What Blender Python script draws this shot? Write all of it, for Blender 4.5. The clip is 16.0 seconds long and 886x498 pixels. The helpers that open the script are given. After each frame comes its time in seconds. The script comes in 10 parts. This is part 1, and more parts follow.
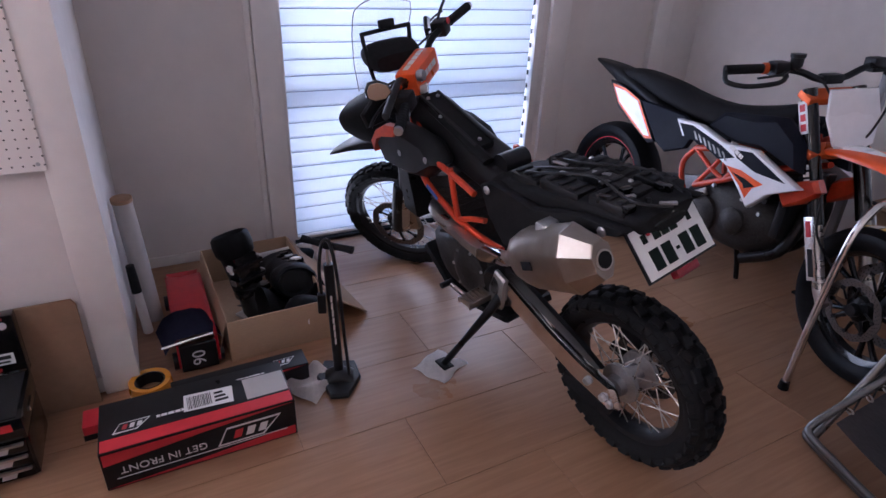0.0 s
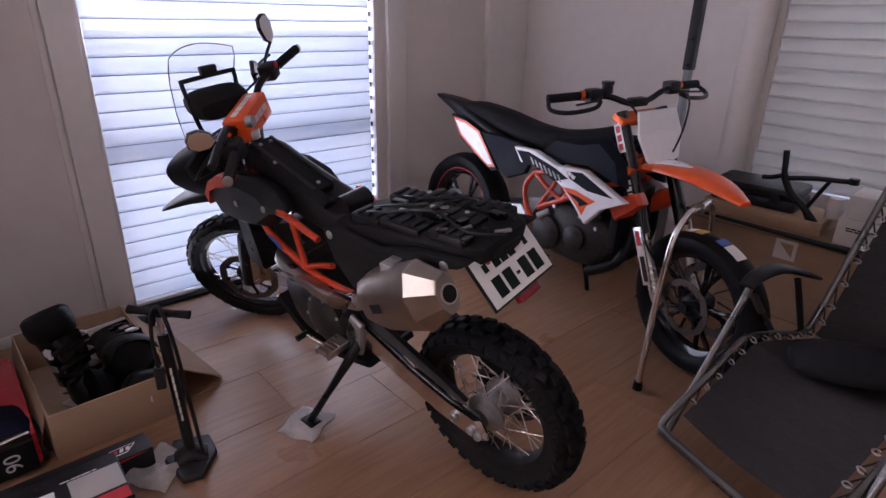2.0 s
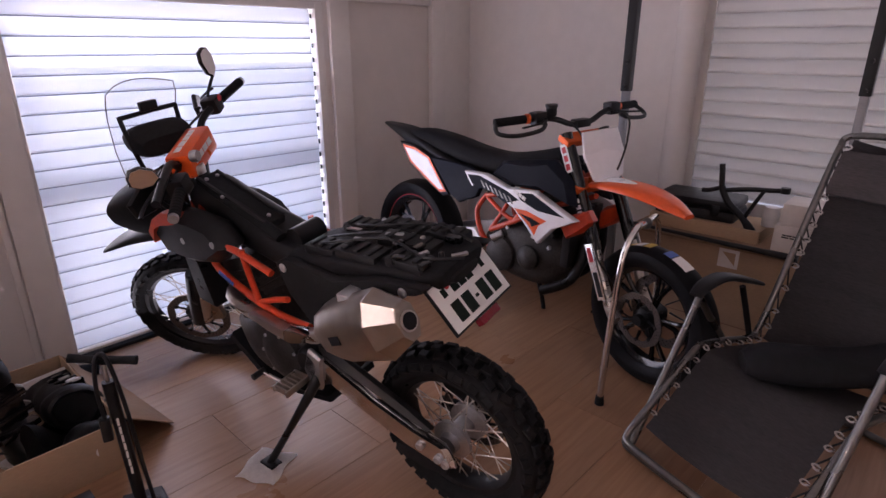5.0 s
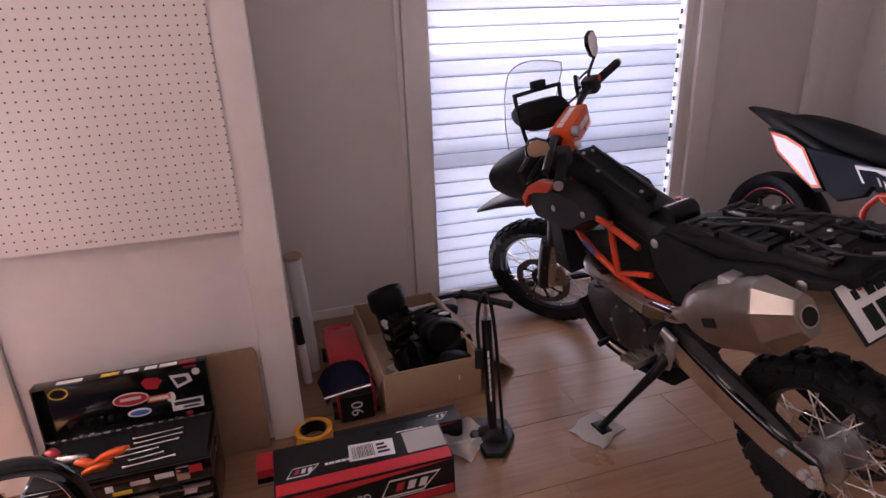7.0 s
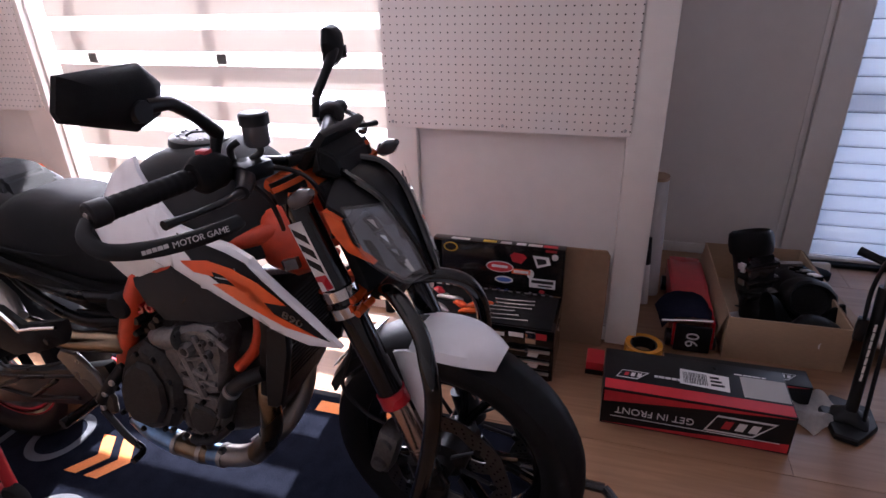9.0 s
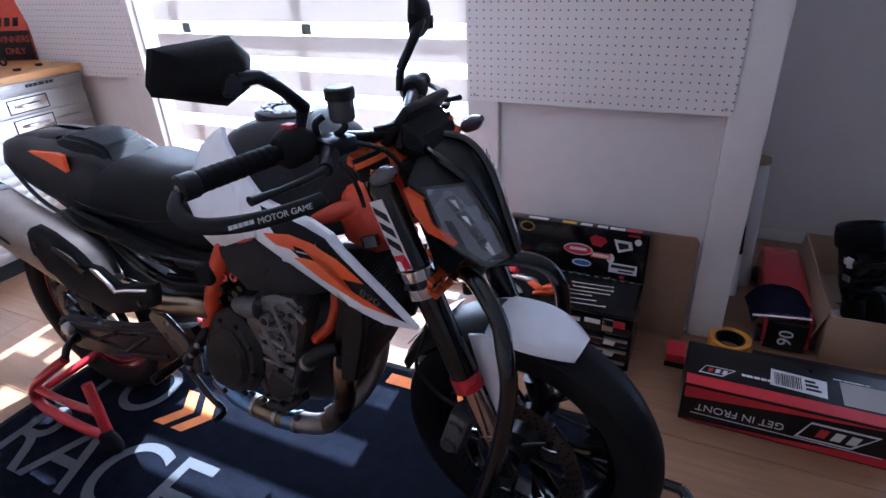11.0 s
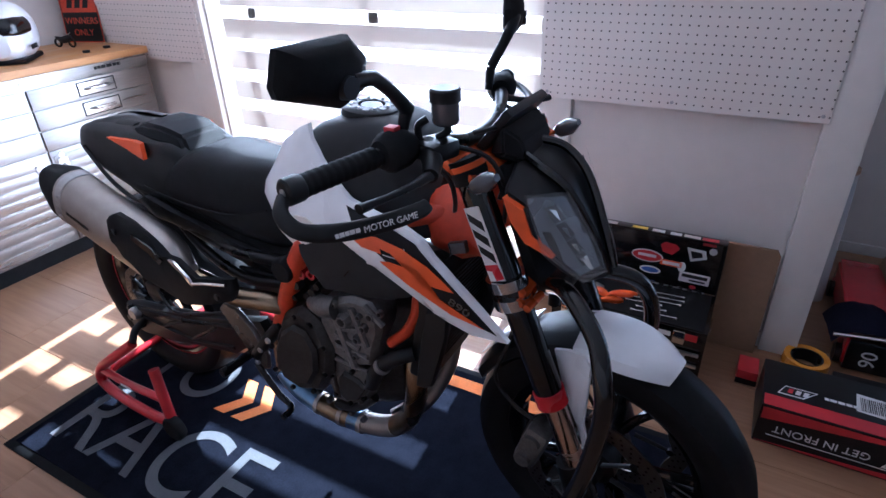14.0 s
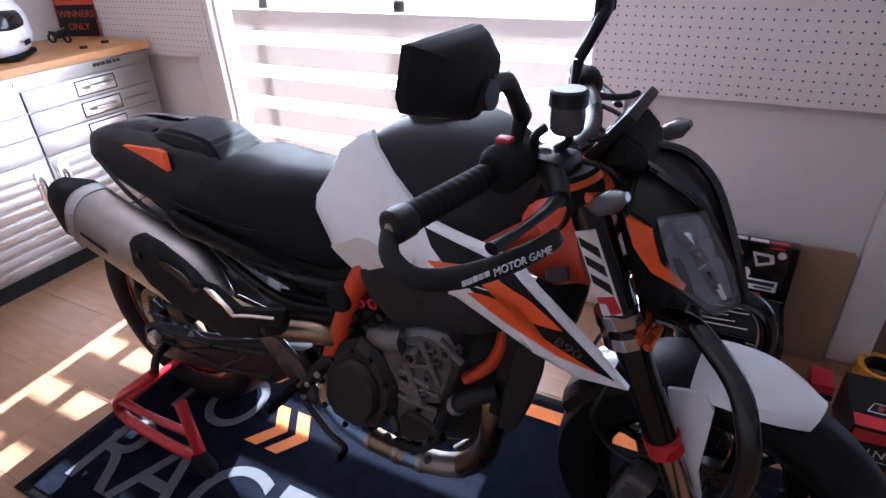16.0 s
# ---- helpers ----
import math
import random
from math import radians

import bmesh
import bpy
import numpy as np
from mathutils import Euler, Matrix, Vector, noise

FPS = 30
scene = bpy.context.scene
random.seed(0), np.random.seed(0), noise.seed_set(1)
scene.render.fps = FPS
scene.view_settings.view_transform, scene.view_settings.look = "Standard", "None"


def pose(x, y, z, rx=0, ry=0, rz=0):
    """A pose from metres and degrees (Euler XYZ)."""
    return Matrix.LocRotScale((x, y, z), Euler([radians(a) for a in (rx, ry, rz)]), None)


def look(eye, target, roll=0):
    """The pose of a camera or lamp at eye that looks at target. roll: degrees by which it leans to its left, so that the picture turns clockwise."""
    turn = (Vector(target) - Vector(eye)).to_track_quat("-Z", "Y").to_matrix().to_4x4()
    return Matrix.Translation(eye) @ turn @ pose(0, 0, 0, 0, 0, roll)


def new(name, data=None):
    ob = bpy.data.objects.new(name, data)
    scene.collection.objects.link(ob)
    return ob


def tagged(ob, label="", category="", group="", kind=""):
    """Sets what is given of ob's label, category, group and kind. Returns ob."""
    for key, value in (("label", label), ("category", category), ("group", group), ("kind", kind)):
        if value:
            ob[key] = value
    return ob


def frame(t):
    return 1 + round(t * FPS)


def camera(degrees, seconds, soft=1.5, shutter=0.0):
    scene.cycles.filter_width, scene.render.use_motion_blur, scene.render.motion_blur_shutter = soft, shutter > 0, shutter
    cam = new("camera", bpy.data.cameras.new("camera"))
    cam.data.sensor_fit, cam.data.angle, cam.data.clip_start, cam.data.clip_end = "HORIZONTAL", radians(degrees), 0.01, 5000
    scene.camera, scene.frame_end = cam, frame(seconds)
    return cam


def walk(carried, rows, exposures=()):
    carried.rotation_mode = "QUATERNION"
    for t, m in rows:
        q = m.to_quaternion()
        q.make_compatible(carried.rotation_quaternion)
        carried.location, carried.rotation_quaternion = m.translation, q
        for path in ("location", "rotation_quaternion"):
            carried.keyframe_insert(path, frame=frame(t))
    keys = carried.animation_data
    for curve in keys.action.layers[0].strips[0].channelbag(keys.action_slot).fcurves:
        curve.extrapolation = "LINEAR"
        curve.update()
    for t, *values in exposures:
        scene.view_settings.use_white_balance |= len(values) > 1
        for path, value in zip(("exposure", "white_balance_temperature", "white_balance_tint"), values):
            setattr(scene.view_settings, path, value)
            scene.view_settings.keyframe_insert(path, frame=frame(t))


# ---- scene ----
cam = camera(75.57, 16.0, soft=1.5)
ROWS = [
    (0.0, pose(0.2003, 0.0052, 1.3417, 63.820, -2.242, -27.289)),
    (0.5, pose(0.2325, -0.0193, 1.3430, 65.676, -1.952, -34.647)),
    (1.0, pose(0.2569, -0.0282, 1.3450, 66.274, -1.700, -36.906)),
    (1.5, pose(0.2853, -0.0132, 1.3424, 66.999, -1.428, -39.070)),
    (2.0, pose(0.2966, 0.0011, 1.3429, 67.760, -1.196, -41.261)),
    (2.5, pose(0.3013, 0.0033, 1.3403, 68.519, -0.969, -43.268)),
    (3.0, pose(0.3016, 0.0025, 1.3430, 69.178, -0.738, -45.163)),
    (3.5, pose(0.3046, 0.0074, 1.3383, 69.770, -0.527, -46.986)),
    (5.8, pose(0.2756, 0.0132, 1.3405, 71.228, 1.113, -45.327)),
    (6.0, pose(0.2647, 0.0214, 1.3307, 71.138, 1.576, -41.541)),
    (6.5, pose(0.1756, 0.0496, 1.3207, 70.684, 2.247, -29.939)),
    (7.0, pose(0.0665, 0.0552, 1.3258, 69.812, 2.171, -16.848)),
    (7.5, pose(-0.0109, -0.0009, 1.3010, 69.158, 2.092, -4.206)),
    (8.0, pose(-0.0588, -0.0333, 1.2983, 67.810, 1.790, 6.224)),
    (8.5, pose(-0.0829, -0.0586, 1.2898, 65.873, 1.452, 13.824)),
    (9.0, pose(-0.0950, -0.0518, 1.2743, 64.595, 1.592, 16.942)),
    (9.5, pose(-0.0990, -0.0389, 1.2504, 63.237, 2.191, 20.183)),
    (10.0, pose(-0.0919, -0.0304, 1.2556, 62.656, 2.372, 21.992)),
    (12.5, pose(-0.2071, -0.0133, 1.2931, 61.528, 2.116, 26.700)),
    (13.0, pose(-0.2145, -0.0168, 1.2795, 61.362, 2.003, 27.291)),
    (13.5, pose(-0.2485, -0.0241, 1.2915, 61.266, 1.952, 28.105)),
    (14.0, pose(-0.2504, -0.0153, 1.2892, 61.065, 1.687, 28.359)),
    (14.5, pose(-0.3173, -0.0222, 1.2974, 60.829, 1.393, 28.074)),
    (15.0, pose(-0.4249, -0.0440, 1.2871, 60.708, 1.550, 28.130)),
    (15.5, pose(-0.4780, -0.0213, 1.2684, 60.530, 2.028, 28.241)),
    (16.0, pose(-0.4760, 0.0542, 1.2710, 60.038, 2.261, 27.027)),
]
walk(cam, ROWS, [(0.0, 3.80, 5350, 18), (2.0, 3.65, 5900, 22), (3.5, 3.55, 6180, 24), (6.5, 3.80, 6400, 28), (7.6, 3.36, 6350, 28), (9.2, 3.18, 5400, 18), (13.0, 3.20, 4480, 6), (14.5, 3.25, 4740, 8), (16.0, 3.22, 5020, 12)])

# ---- light ----
SUN_DIR = Vector((0.08, -1.0, -0.595)).normalized()
world = bpy.data.worlds.new("sky")
scene.world = world
world.use_nodes = True
sky = world.node_tree.nodes.new("ShaderNodeTexSky")
sky.sky_type = "NISHITA"
sky.sun_disc = False
sky.sun_elevation = math.asin(-SUN_DIR.z)
sky.sun_rotation = math.atan2(-SUN_DIR.x, -SUN_DIR.y)
world.node_tree.nodes["Background"].inputs["Strength"].default_value = 0.05
world.node_tree.links.new(sky.outputs["Color"], world.node_tree.nodes["Background"].inputs["Color"])


def lamp(name, kind, m, energy, colour, **more):
    data = bpy.data.lights.new(name, kind)
    data.energy, data.color = energy, colour
    if kind == "SUN":
        data.angle = radians(0.6)
    if kind == "AREA":
        data.shape, data.size, data.size_y = "RECTANGLE", more["w"], more["h"]
    ob = new(name, data)
    ob.matrix_world = m
    return ob


lamp("sun", "SUN", look((0, 6, 4), Vector((0, 6, 4)) + SUN_DIR), 5.0, (1.0, 0.93, 0.82))
# daylight in the openings
lamp("daylight_bright_window", "AREA", look((-1.67, 2.12, 1.1), (-1.67, 0, 0.9)), 4.2, (1.0, 0.95, 0.92), w=1.5, h=2.0)
lamp("daylight_bright_opening", "AREA", look((-1.67, 1.80, 1.1), (-1.67, 0, 1.55)), 4.9, (1.0, 0.95, 0.97), w=1.5, h=1.9)
lamp("daylight_blue_window", "AREA", look((1.52, 3.02, 0.8), (1.52, 0, 0.8)), 0.7, (0.34, 0.58, 1.0), w=1.38, h=1.46)
lamp("daylight_blue_opening", "AREA", look((1.52, 2.66, 0.85), (1.52, 0, 1.75)), 1.15, (0.98, 0.95, 1.0), w=1.35, h=1.4)
lamp("daylight_side_window", "AREA", look((3.95, 0.35, 1.1), (0, 0.35, 1.1)), 0.04, (0.9, 0.95, 1.0), w=1.4, h=1.2)
lamp("daylight_side_opening", "AREA", look((3.46, 0.40, 1.2), (0, 0.4, 1.2)), 0.14, (0.95, 0.95, 1.0), w=1.4, h=1.2)


# ---- materials ----
def node_mat(name):
    m = bpy.data.materials.new(name)
    m.use_nodes = True
    t = m.node_tree
    return m, t, t.nodes["Principled BSDF"]


def surf(name, base, rough=0.5, metal=0.0, var=0.12, scale=18.0, bump=0.0, bscale=140.0, coat=0.0, stretch=(1, 1, 1), wear=0.0, rvar=0.15, aniso=0.0):
    """A surface with broad stains, fine grain, uneven gloss and relief."""
    m, t, b = node_mat(name)
    if max(base) < 0.06:
        b.inputs["Specular IOR Level"].default_value = 0.3 if rough < 0.5 else 0.10 if rough < 0.9 else 0.0
    N, L = t.nodes, t.links
    tc = N.new("ShaderNodeTexCoord")
    mp = N.new("ShaderNodeMapping")
    mp.inputs["Scale"].default_value = stretch
    L.new(tc.outputs["Object"], mp.inputs["Vector"])
    broad = N.new("ShaderNodeTexNoise")
    broad.inputs["Scale"].default_value = scale * 0.18
    broad.inputs["Detail"].default_value = 3
    L.new(mp.outputs["Vector"], broad.inputs["Vector"])
    fine = N.new("ShaderNodeTexNoise")
    fine.inputs["Scale"].default_value = scale * 2.2
    fine.inputs["Detail"].default_value = 5
    L.new(mp.outputs["Vector"], fine.inputs["Vector"])
    add = N.new("ShaderNodeMath")
    add.operation = "ADD"
    L.new(broad.outputs["Fac"], add.inputs[0])
    L.new(fine.outputs["Fac"], add.inputs[1])
    ramp = N.new("ShaderNodeMapRange")
    ramp.inputs["From Min"].default_value, ramp.inputs["From Max"].default_value = 0.6, 1.4
    ramp.inputs["To Min"].default_value, ramp.inputs["To Max"].default_value = 1 - var, 1 + var
    L.new(add.outputs[0], ramp.inputs["Value"])
    mul = N.new("ShaderNodeVectorMath")
    mul.operation = "SCALE"
    mul.inputs[0].default_value = base
    L.new(ramp.outputs["Result"], mul.inputs["Scale"])
    L.new(mul.outputs[0], b.inputs["Base Color"])
    rr = N.new("ShaderNodeMapRange")
    rr.inputs["From Min"].default_value, rr.inputs["From Max"].default_value = 0.3, 0.7
    rr.inputs["To Min"].default_value, rr.inputs["To Max"].default_value = max(0.03, rough - rvar), min(1, rough + rvar)
    L.new(broad.outputs["Fac"], rr.inputs["Value"])
    L.new(rr.outputs["Result"], b.inputs["Roughness"])
    b.inputs["Metallic"].default_value = metal
    b.inputs["Coat Weight"].default_value = coat
    b.inputs["Coat Roughness"].default_value = 0.08
    if bump:
        bn = N.new("ShaderNodeTexNoise")
        bn.inputs["Scale"].default_value = bscale
        bn.inputs["Detail"].default_value = 4
        L.new(mp.outputs["Vector"], bn.inputs["Vector"])
        bp = N.new("ShaderNodeBump")
        bp.inputs["Strength"].default_value = bump
        bp.inputs["Distance"].default_value = 0.002
        L.new(bn.outputs["Fac"], bp.inputs["Height"])
        L.new(bp.outputs["Normal"], b.inputs["Normal"])
    return m


def translucent(name, base, share, rough=0.8):
    """Thin cloth or film that lets daylight through."""
    m, t, b = node_mat(name)
    b.inputs["Base Color"].default_value = (*base, 1)
    b.inputs["Roughness"].default_value = rough
    tr = t.nodes.new("ShaderNodeBsdfTranslucent")
    tr.inputs["Color"].default_value = (*base, 1)
    mix = t.nodes.new("ShaderNodeMixShader")
    mix.inputs["Fac"].default_value = share
    t.links.new(b.outputs[0], mix.inputs[1])
    t.links.new(tr.outputs[0], mix.inputs[2])
    t.links.new(mix.outputs[0], t.nodes["Material Output"].inputs["Surface"])
    return m


def sheer(name, base, open_share):
    m, t, b = node_mat(name)
    b.inputs["Base Color"].default_value = (*base, 1)
    b.inputs["Roughness"].default_value = 0.9
    tr = t.nodes.new("ShaderNodeBsdfTransparent")
    mix = t.nodes.new("ShaderNodeMixShader")
    mix.inputs["Fac"].default_value = open_share
    t.links.new(b.outputs[0], mix.inputs[1])
    t.links.new(tr.outputs[0], mix.inputs[2])
    t.links.new(mix.outputs[0], t.nodes["Material Output"].inputs["Surface"])
    return m


def glassy(name, tint=(1, 1, 1), rough=0.02):
    m, t, b = node_mat(name)
    b.inputs["Base Color"].default_value = (*tint, 1)
    b.inputs["Roughness"].default_value = rough
    b.inputs["Transmission Weight"].default_value = 1.0
    b.inputs["IOR"].default_value = 1.45
    return m


def thin_clear(name):
    """Thin clear sheet: see-through with a weak sheen."""
    m, t, b = node_mat(name)
    b.inputs["Base Color"].default_value = (0.9, 0.93, 0.95, 1)
    b.inputs["Roughness"].default_value = 0.06
    tr = t.nodes.new("ShaderNodeBsdfTransparent")
    mix = t.nodes.new("ShaderNodeMixShader")
    mix.inputs["Fac"].default_value = 0.93
    t.links.new(b.outputs[0], mix.inputs[1])
    t.links.new(tr.outputs[0], mix.inputs[2])
    t.links.new(mix.outputs[0], t.nodes["Material Output"].inputs["Surface"])
    return m


def emitter(name, colour, strength):
    m, t, b = node_mat(name)
    b.inputs["Base Color"].default_value = (*colour, 1)
    b.inputs["Emission Color"].default_value = (*colour, 1)
    b.inputs["Emission Strength"].default_value = strength
    return m


M = dict(
    wall=surf("wall_paint", (0.80, 0.755, 0.725), 0.75, var=0.05, scale=6, bump=0.12, bscale=260),
    grey_wall=surf("grey_wall_paint", (0.72, 0.665, 0.63), 0.8, var=0.05, scale=5, bump=0.15, bscale=240),
    panel_paint=surf("panel_paint", (0.69, 0.645, 0.625), 0.7, var=0.05, scale=7, bump=0.1, bscale=240),
    trim=surf("white_trim_paint", (0.78, 0.74, 0.71), 0.5, var=0.04, scale=9, bump=0.05),
    ceiling=surf("ceiling_paint", (0.84, 0.82, 0.80), 0.9, var=0.04, scale=4),
    tyre=surf("tyre_rubber", (0.012, 0.012, 0.0125), 0.62, var=0.35, scale=30, bump=0.25, bscale=300),
    tyre_new=surf("new_tyre_rubber", (0.010, 0.010, 0.011), 0.5, var=0.25, scale=30, bump=0.15, bscale=300),
    black=surf("black_plastic", (0.0110, 0.0110, 0.0120), 0.45, var=0.25, scale=30, bump=0.15, bscale=420),
    black_matt=surf("matt_black_plastic", (0.0150, 0.0150, 0.0160), 0.68, var=0.25, scale=26, bump=0.3, bscale=500),
    black_gloss=surf("gloss_black_paint", (0.0060, 0.0060, 0.0070), 0.16, var=0.2, scale=20, coat=0.6, rvar=0.06),
    black_metal=surf("black_coated_metal", (0.0150, 0.0150, 0.0160), 0.38, metal=0.4, var=0.25, scale=40, bump=0.1),
    seat=surf("seat_vinyl", (0.0140, 0.0140, 0.0155), 0.6, var=0.2, scale=20, bump=0.5, bscale=700),
    orange=surf("orange_paint", (0.80, 0.098, 0.008), 0.32, var=0.12, scale=18, coat=0.35, rvar=0.08),
    orange_frame=surf("orange_frame_paint", (0.54, 0.047, 0.009), 0.4, var=0.22, scale=24, coat=0.2, rvar=0.1),
    anod=surf("orange_anodised_metal", (0.62, 0.10, 0.015), 0.3, metal=0.5, var=0.15, scale=30),
    white=surf("white_plastic", (0.84, 0.85, 0.90), 0.28, var=0.05, scale=14, coat=0.4, rvar=0.06),
    dark_blue=surf("dark_blue_decal", (0.008, 0.010, 0.017), 0.55, var=0.2, scale=16),
    dark_decal=surf("charcoal_decal", (0.014, 0.014, 0.0165), 0.52, var=0.2, scale=20),
    steel=surf("brushed_steel", (0.55, 0.52, 0.49), 0.32, metal=1.0, var=0.14, scale=30, stretch=(1, 1, 6)),
    titanium=surf("satin_titanium", (0.37, 0.345, 0.325), 0.46, metal=1.0, var=0.16, scale=14, rvar=0.1),
    titanium_matt=surf("matt_titanium_sheet", (0.36, 0.315, 0.275), 0.40, metal=1.0, var=0.18, scale=10, rvar=0.08, bump=0.05),
    alu=surf("cast_aluminium", (0.45, 0.45, 0.46), 0.45, metal=0.9, var=0.2, scale=40, bump=0.2),
    swing=surf("polished_swingarm", (0.76, 0.76, 0.76), 0.22, metal=1.0, var=0.12, scale=20),
    engine=surf("engine_casting", (0.048, 0.045, 0.043), 0.5, metal=0.55, var=0.4, scale=50, bump=0.45, bscale=350),
    engine_light=surf("bronze_grey_casting", (0.155, 0.150, 0.148), 0.42, metal=0.7, var=0.4, scale=50, bump=0.4, bscale=350),
    grey_zinc=surf("dull_zinc_tube", (0.22, 0.22, 0.23), 0.5, metal=0.8, var=0.15, scale=30, stretch=(1, 1, 6)),
    smoked=surf("smoked_plastic", (0.16, 0.14, 0.12), 0.2, var=0.25, scale=30, coat=0.4),
    chrome=surf("chrome", (0.75, 0.74, 0.73), 0.12, metal=1.0, var=0.08, scale=30, rvar=0.06),
    red=surf("red_paint", (0.42, 0.012, 0.02), 0.3, var=0.15, scale=20, coat=0.4, rvar=0.08),
    red_card=surf("red_print", (0.50, 0.02, 0.03), 0.42, var=0.1, scale=20),
    black_card=surf("black_print", (0.0080, 0.0080, 0.0090), 0.36, var=0.25, scale=24),
    white_print=surf("white_print", (0.75, 0.74, 0.74), 0.5, var=0.05, scale=24),
    yellow=surf("yellow_print", (0.75, 0.5, 0.05), 0.5, var=0.1, scale=24),
    blue_print=surf("blue_print", (0.05, 0.12, 0.45), 0.5, var=0.1, scale=24),
    card=surf("cardboard", (0.40, 0.27, 0.17), 0.85, var=0.12, scale=22, bump=0.2, bscale=200, stretch=(1, 1, 4)),
    card_dark=surf("brown_cardboard", (0.26, 0.16, 0.095), 0.85, var=0.12, scale=20, bump=0.2, bscale=200),
    card_white=surf("white_cardboard", (0.68, 0.64, 0.61), 0.8, var=0.07, scale=20),
    cloth=surf("white_cloth", (0.78, 0.74, 0.72), 0.95, var=0.15, scale=40, bump=0.6, bscale=500),
    navy_cloth=surf("navy_cloth", (0.03, 0.03, 0.055), 0.95, var=0.2, scale=40, bump=0.6, bscale=500),
    mesh_cloth=surf("black_mesh_fabric", (0.062, 0.056, 0.057), 0.85, var=0.45, scale=30, bump=0.5, bscale=420, stretch=(5, 0.6, 5)),
    frame_grey=surf("grey_steel_tube", (0.16, 0.155, 0.15), 0.32, metal=0.85, var=0.15, scale=40),
    boot=surf("boot_leather", (0.0090, 0.0090, 0.0095), 0.5, var=0.3, scale=40, bump=0.4),
    mirror=surf("mirror_face", (0.8, 0.8, 0.8), 0.06, metal=1.0, var=0.03, scale=6, rvar=0.03),
    screen=thin_clear("clear_screen"),
    lens=glassy("lamp_lens", (0.93, 0.95, 1.0), 0.05),
    lens_thin=thin_clear("clear_lens"),
    lens_smoke=surf("smoked_lens", (0.09, 0.09, 0.10), 0.15, var=0.1, scale=20, coat=0.5, rvar=0.05),
    reflector=surf("lamp_reflector", (0.20, 0.215, 0.25), 0.22, metal=0.7, var=0.15, scale=40),
    mat_dark=surf("mat_pile", (0.0085, 0.0095, 0.0150), 0.95, var=0.4, scale=120, bump=0.9, bscale=900),
    mat_grey=surf("grey_mat_print", (0.085, 0.088, 0.10), 0.95, var=0.25, scale=120, bump=0.9, bscale=900),
    mat_orange=surf("orange_mat_print", (0.75, 0.22, 0.05), 0.95, var=0.2, scale=120, bump=0.9, bscale=900),
    rubber=surf("rubber_edge", (0.0075, 0.0075, 0.0085), 0.7, var=0.2, scale=40),
    cab=surf("brushed_cabinet_steel", (0.34, 0.33, 0.32), 0.33, metal=0.9, var=0.14, scale=9, stretch=(1, 1, 14), rvar=0.1),
    bench=surf("oak_worktop", (0.50, 0.26, 0.10), 0.45, var=0.18, scale=12, stretch=(6, 0.7, 6)),
    amber=surf("amber_film", (0.70, 0.30, 0.03), 0.3, var=0.1, scale=20),
    clear=sheer("clear_wrap", (0.75, 0.72, 0.7), 0.55),
    plate=surf("number_plate_white", (0.78, 0.78, 0.77), 0.4, var=0.03, scale=20),
    plate_green=surf("number_plate_print", (0.012, 0.02, 0.016), 0.5, var=0.1, scale=20),
    red_lens=surf("red_lamp_lens", (0.20, 0.008, 0.02), 0.25, var=0.1, scale=20, coat=0.5, rvar=0.05),
    blue_ti=surf("heat_tinted_titanium", (0.16, 0.26, 0.42), 0.28, metal=1.0, var=0.3, scale=14, rvar=0.08),
    gold_ti=surf("straw_tinted_titanium", (0.25, 0.19, 0.125), 0.3, metal=1.0, var=0.3, scale=14, rvar=0.08),
    tank_grey=surf("satin_charcoal_paint", (0.030, 0.030, 0.032), 0.5, var=0.12, scale=20, bump=0.12, bscale=500),
    fork_gold=surf("worn_fork_steel", (0.62, 0.50, 0.44), 0.24, metal=1.0, var=0.12, scale=30, stretch=(1, 1, 6), rvar=0.08),
    disc=surf("brake_disc_steel", (0.165, 0.15, 0.14), 0.35, metal=1.0, var=0.15, scale=40, rvar=0.1),
    bronze=surf("bronze_caliper", (0.35, 0.27, 0.18), 0.4, metal=0.8, var=0.15, scale=40),
    blind=translucent("blind_slat", (0.76, 0.82, 0.90), 0.25),
    # darker than the slat: paints the shade line under each slat edge
    lip_shade=translucent("slat_overlap_shade", (0.30, 0.34, 0.42), 0.10),
    blind_band=translucent("blind_band_cloth", (0.84, 0.80, 0.76), 0.17),
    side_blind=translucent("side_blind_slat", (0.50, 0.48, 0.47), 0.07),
    film_band=sheer("sheer_band", (0.85, 0.82, 0.78), 0.94),
    outside=surf("outside_wall", (0.85, 0.83, 0.80), 0.8, var=0.06, scale=3),
    outside_ground=surf("outside_concrete", (0.66, 0.65, 0.63), 0.9, var=0.1, scale=3),
    dark_glass=surf("dark_window_glass", (0.05, 0.055, 0.06), 0.12, var=0.1, scale=8, rvar=0.05),
)


# ---- mesh helpers ----
FACE_IN = Matrix.Rotation(radians(90), 4, "X")


def part(name, bm, mat, parent, label="", smooth=True, angle=40):
    """Links a bmesh as one mesh object under a thing or a part."""
    bmesh.ops.recalc_face_normals(bm, faces=bm.faces)
    me = bpy.data.meshes.new(name)
    if smooth:
        lim = radians(angle)
        for f in bm.faces:
            f.smooth = True
        for e in bm.edges:
            if len(e.link_faces) == 2 and e.calc_face_angle(0) > lim:
                e.smooth = False
    bm.to_mesh(me)
    bm.free()
    for one in mat if isinstance(mat, (list, tuple)) else [mat]:
        me.materials.append(one)
    ob = new(name, me)
    if parent is not None:
        ob.parent = parent
    if label:
        ob["label"] = label
    return ob


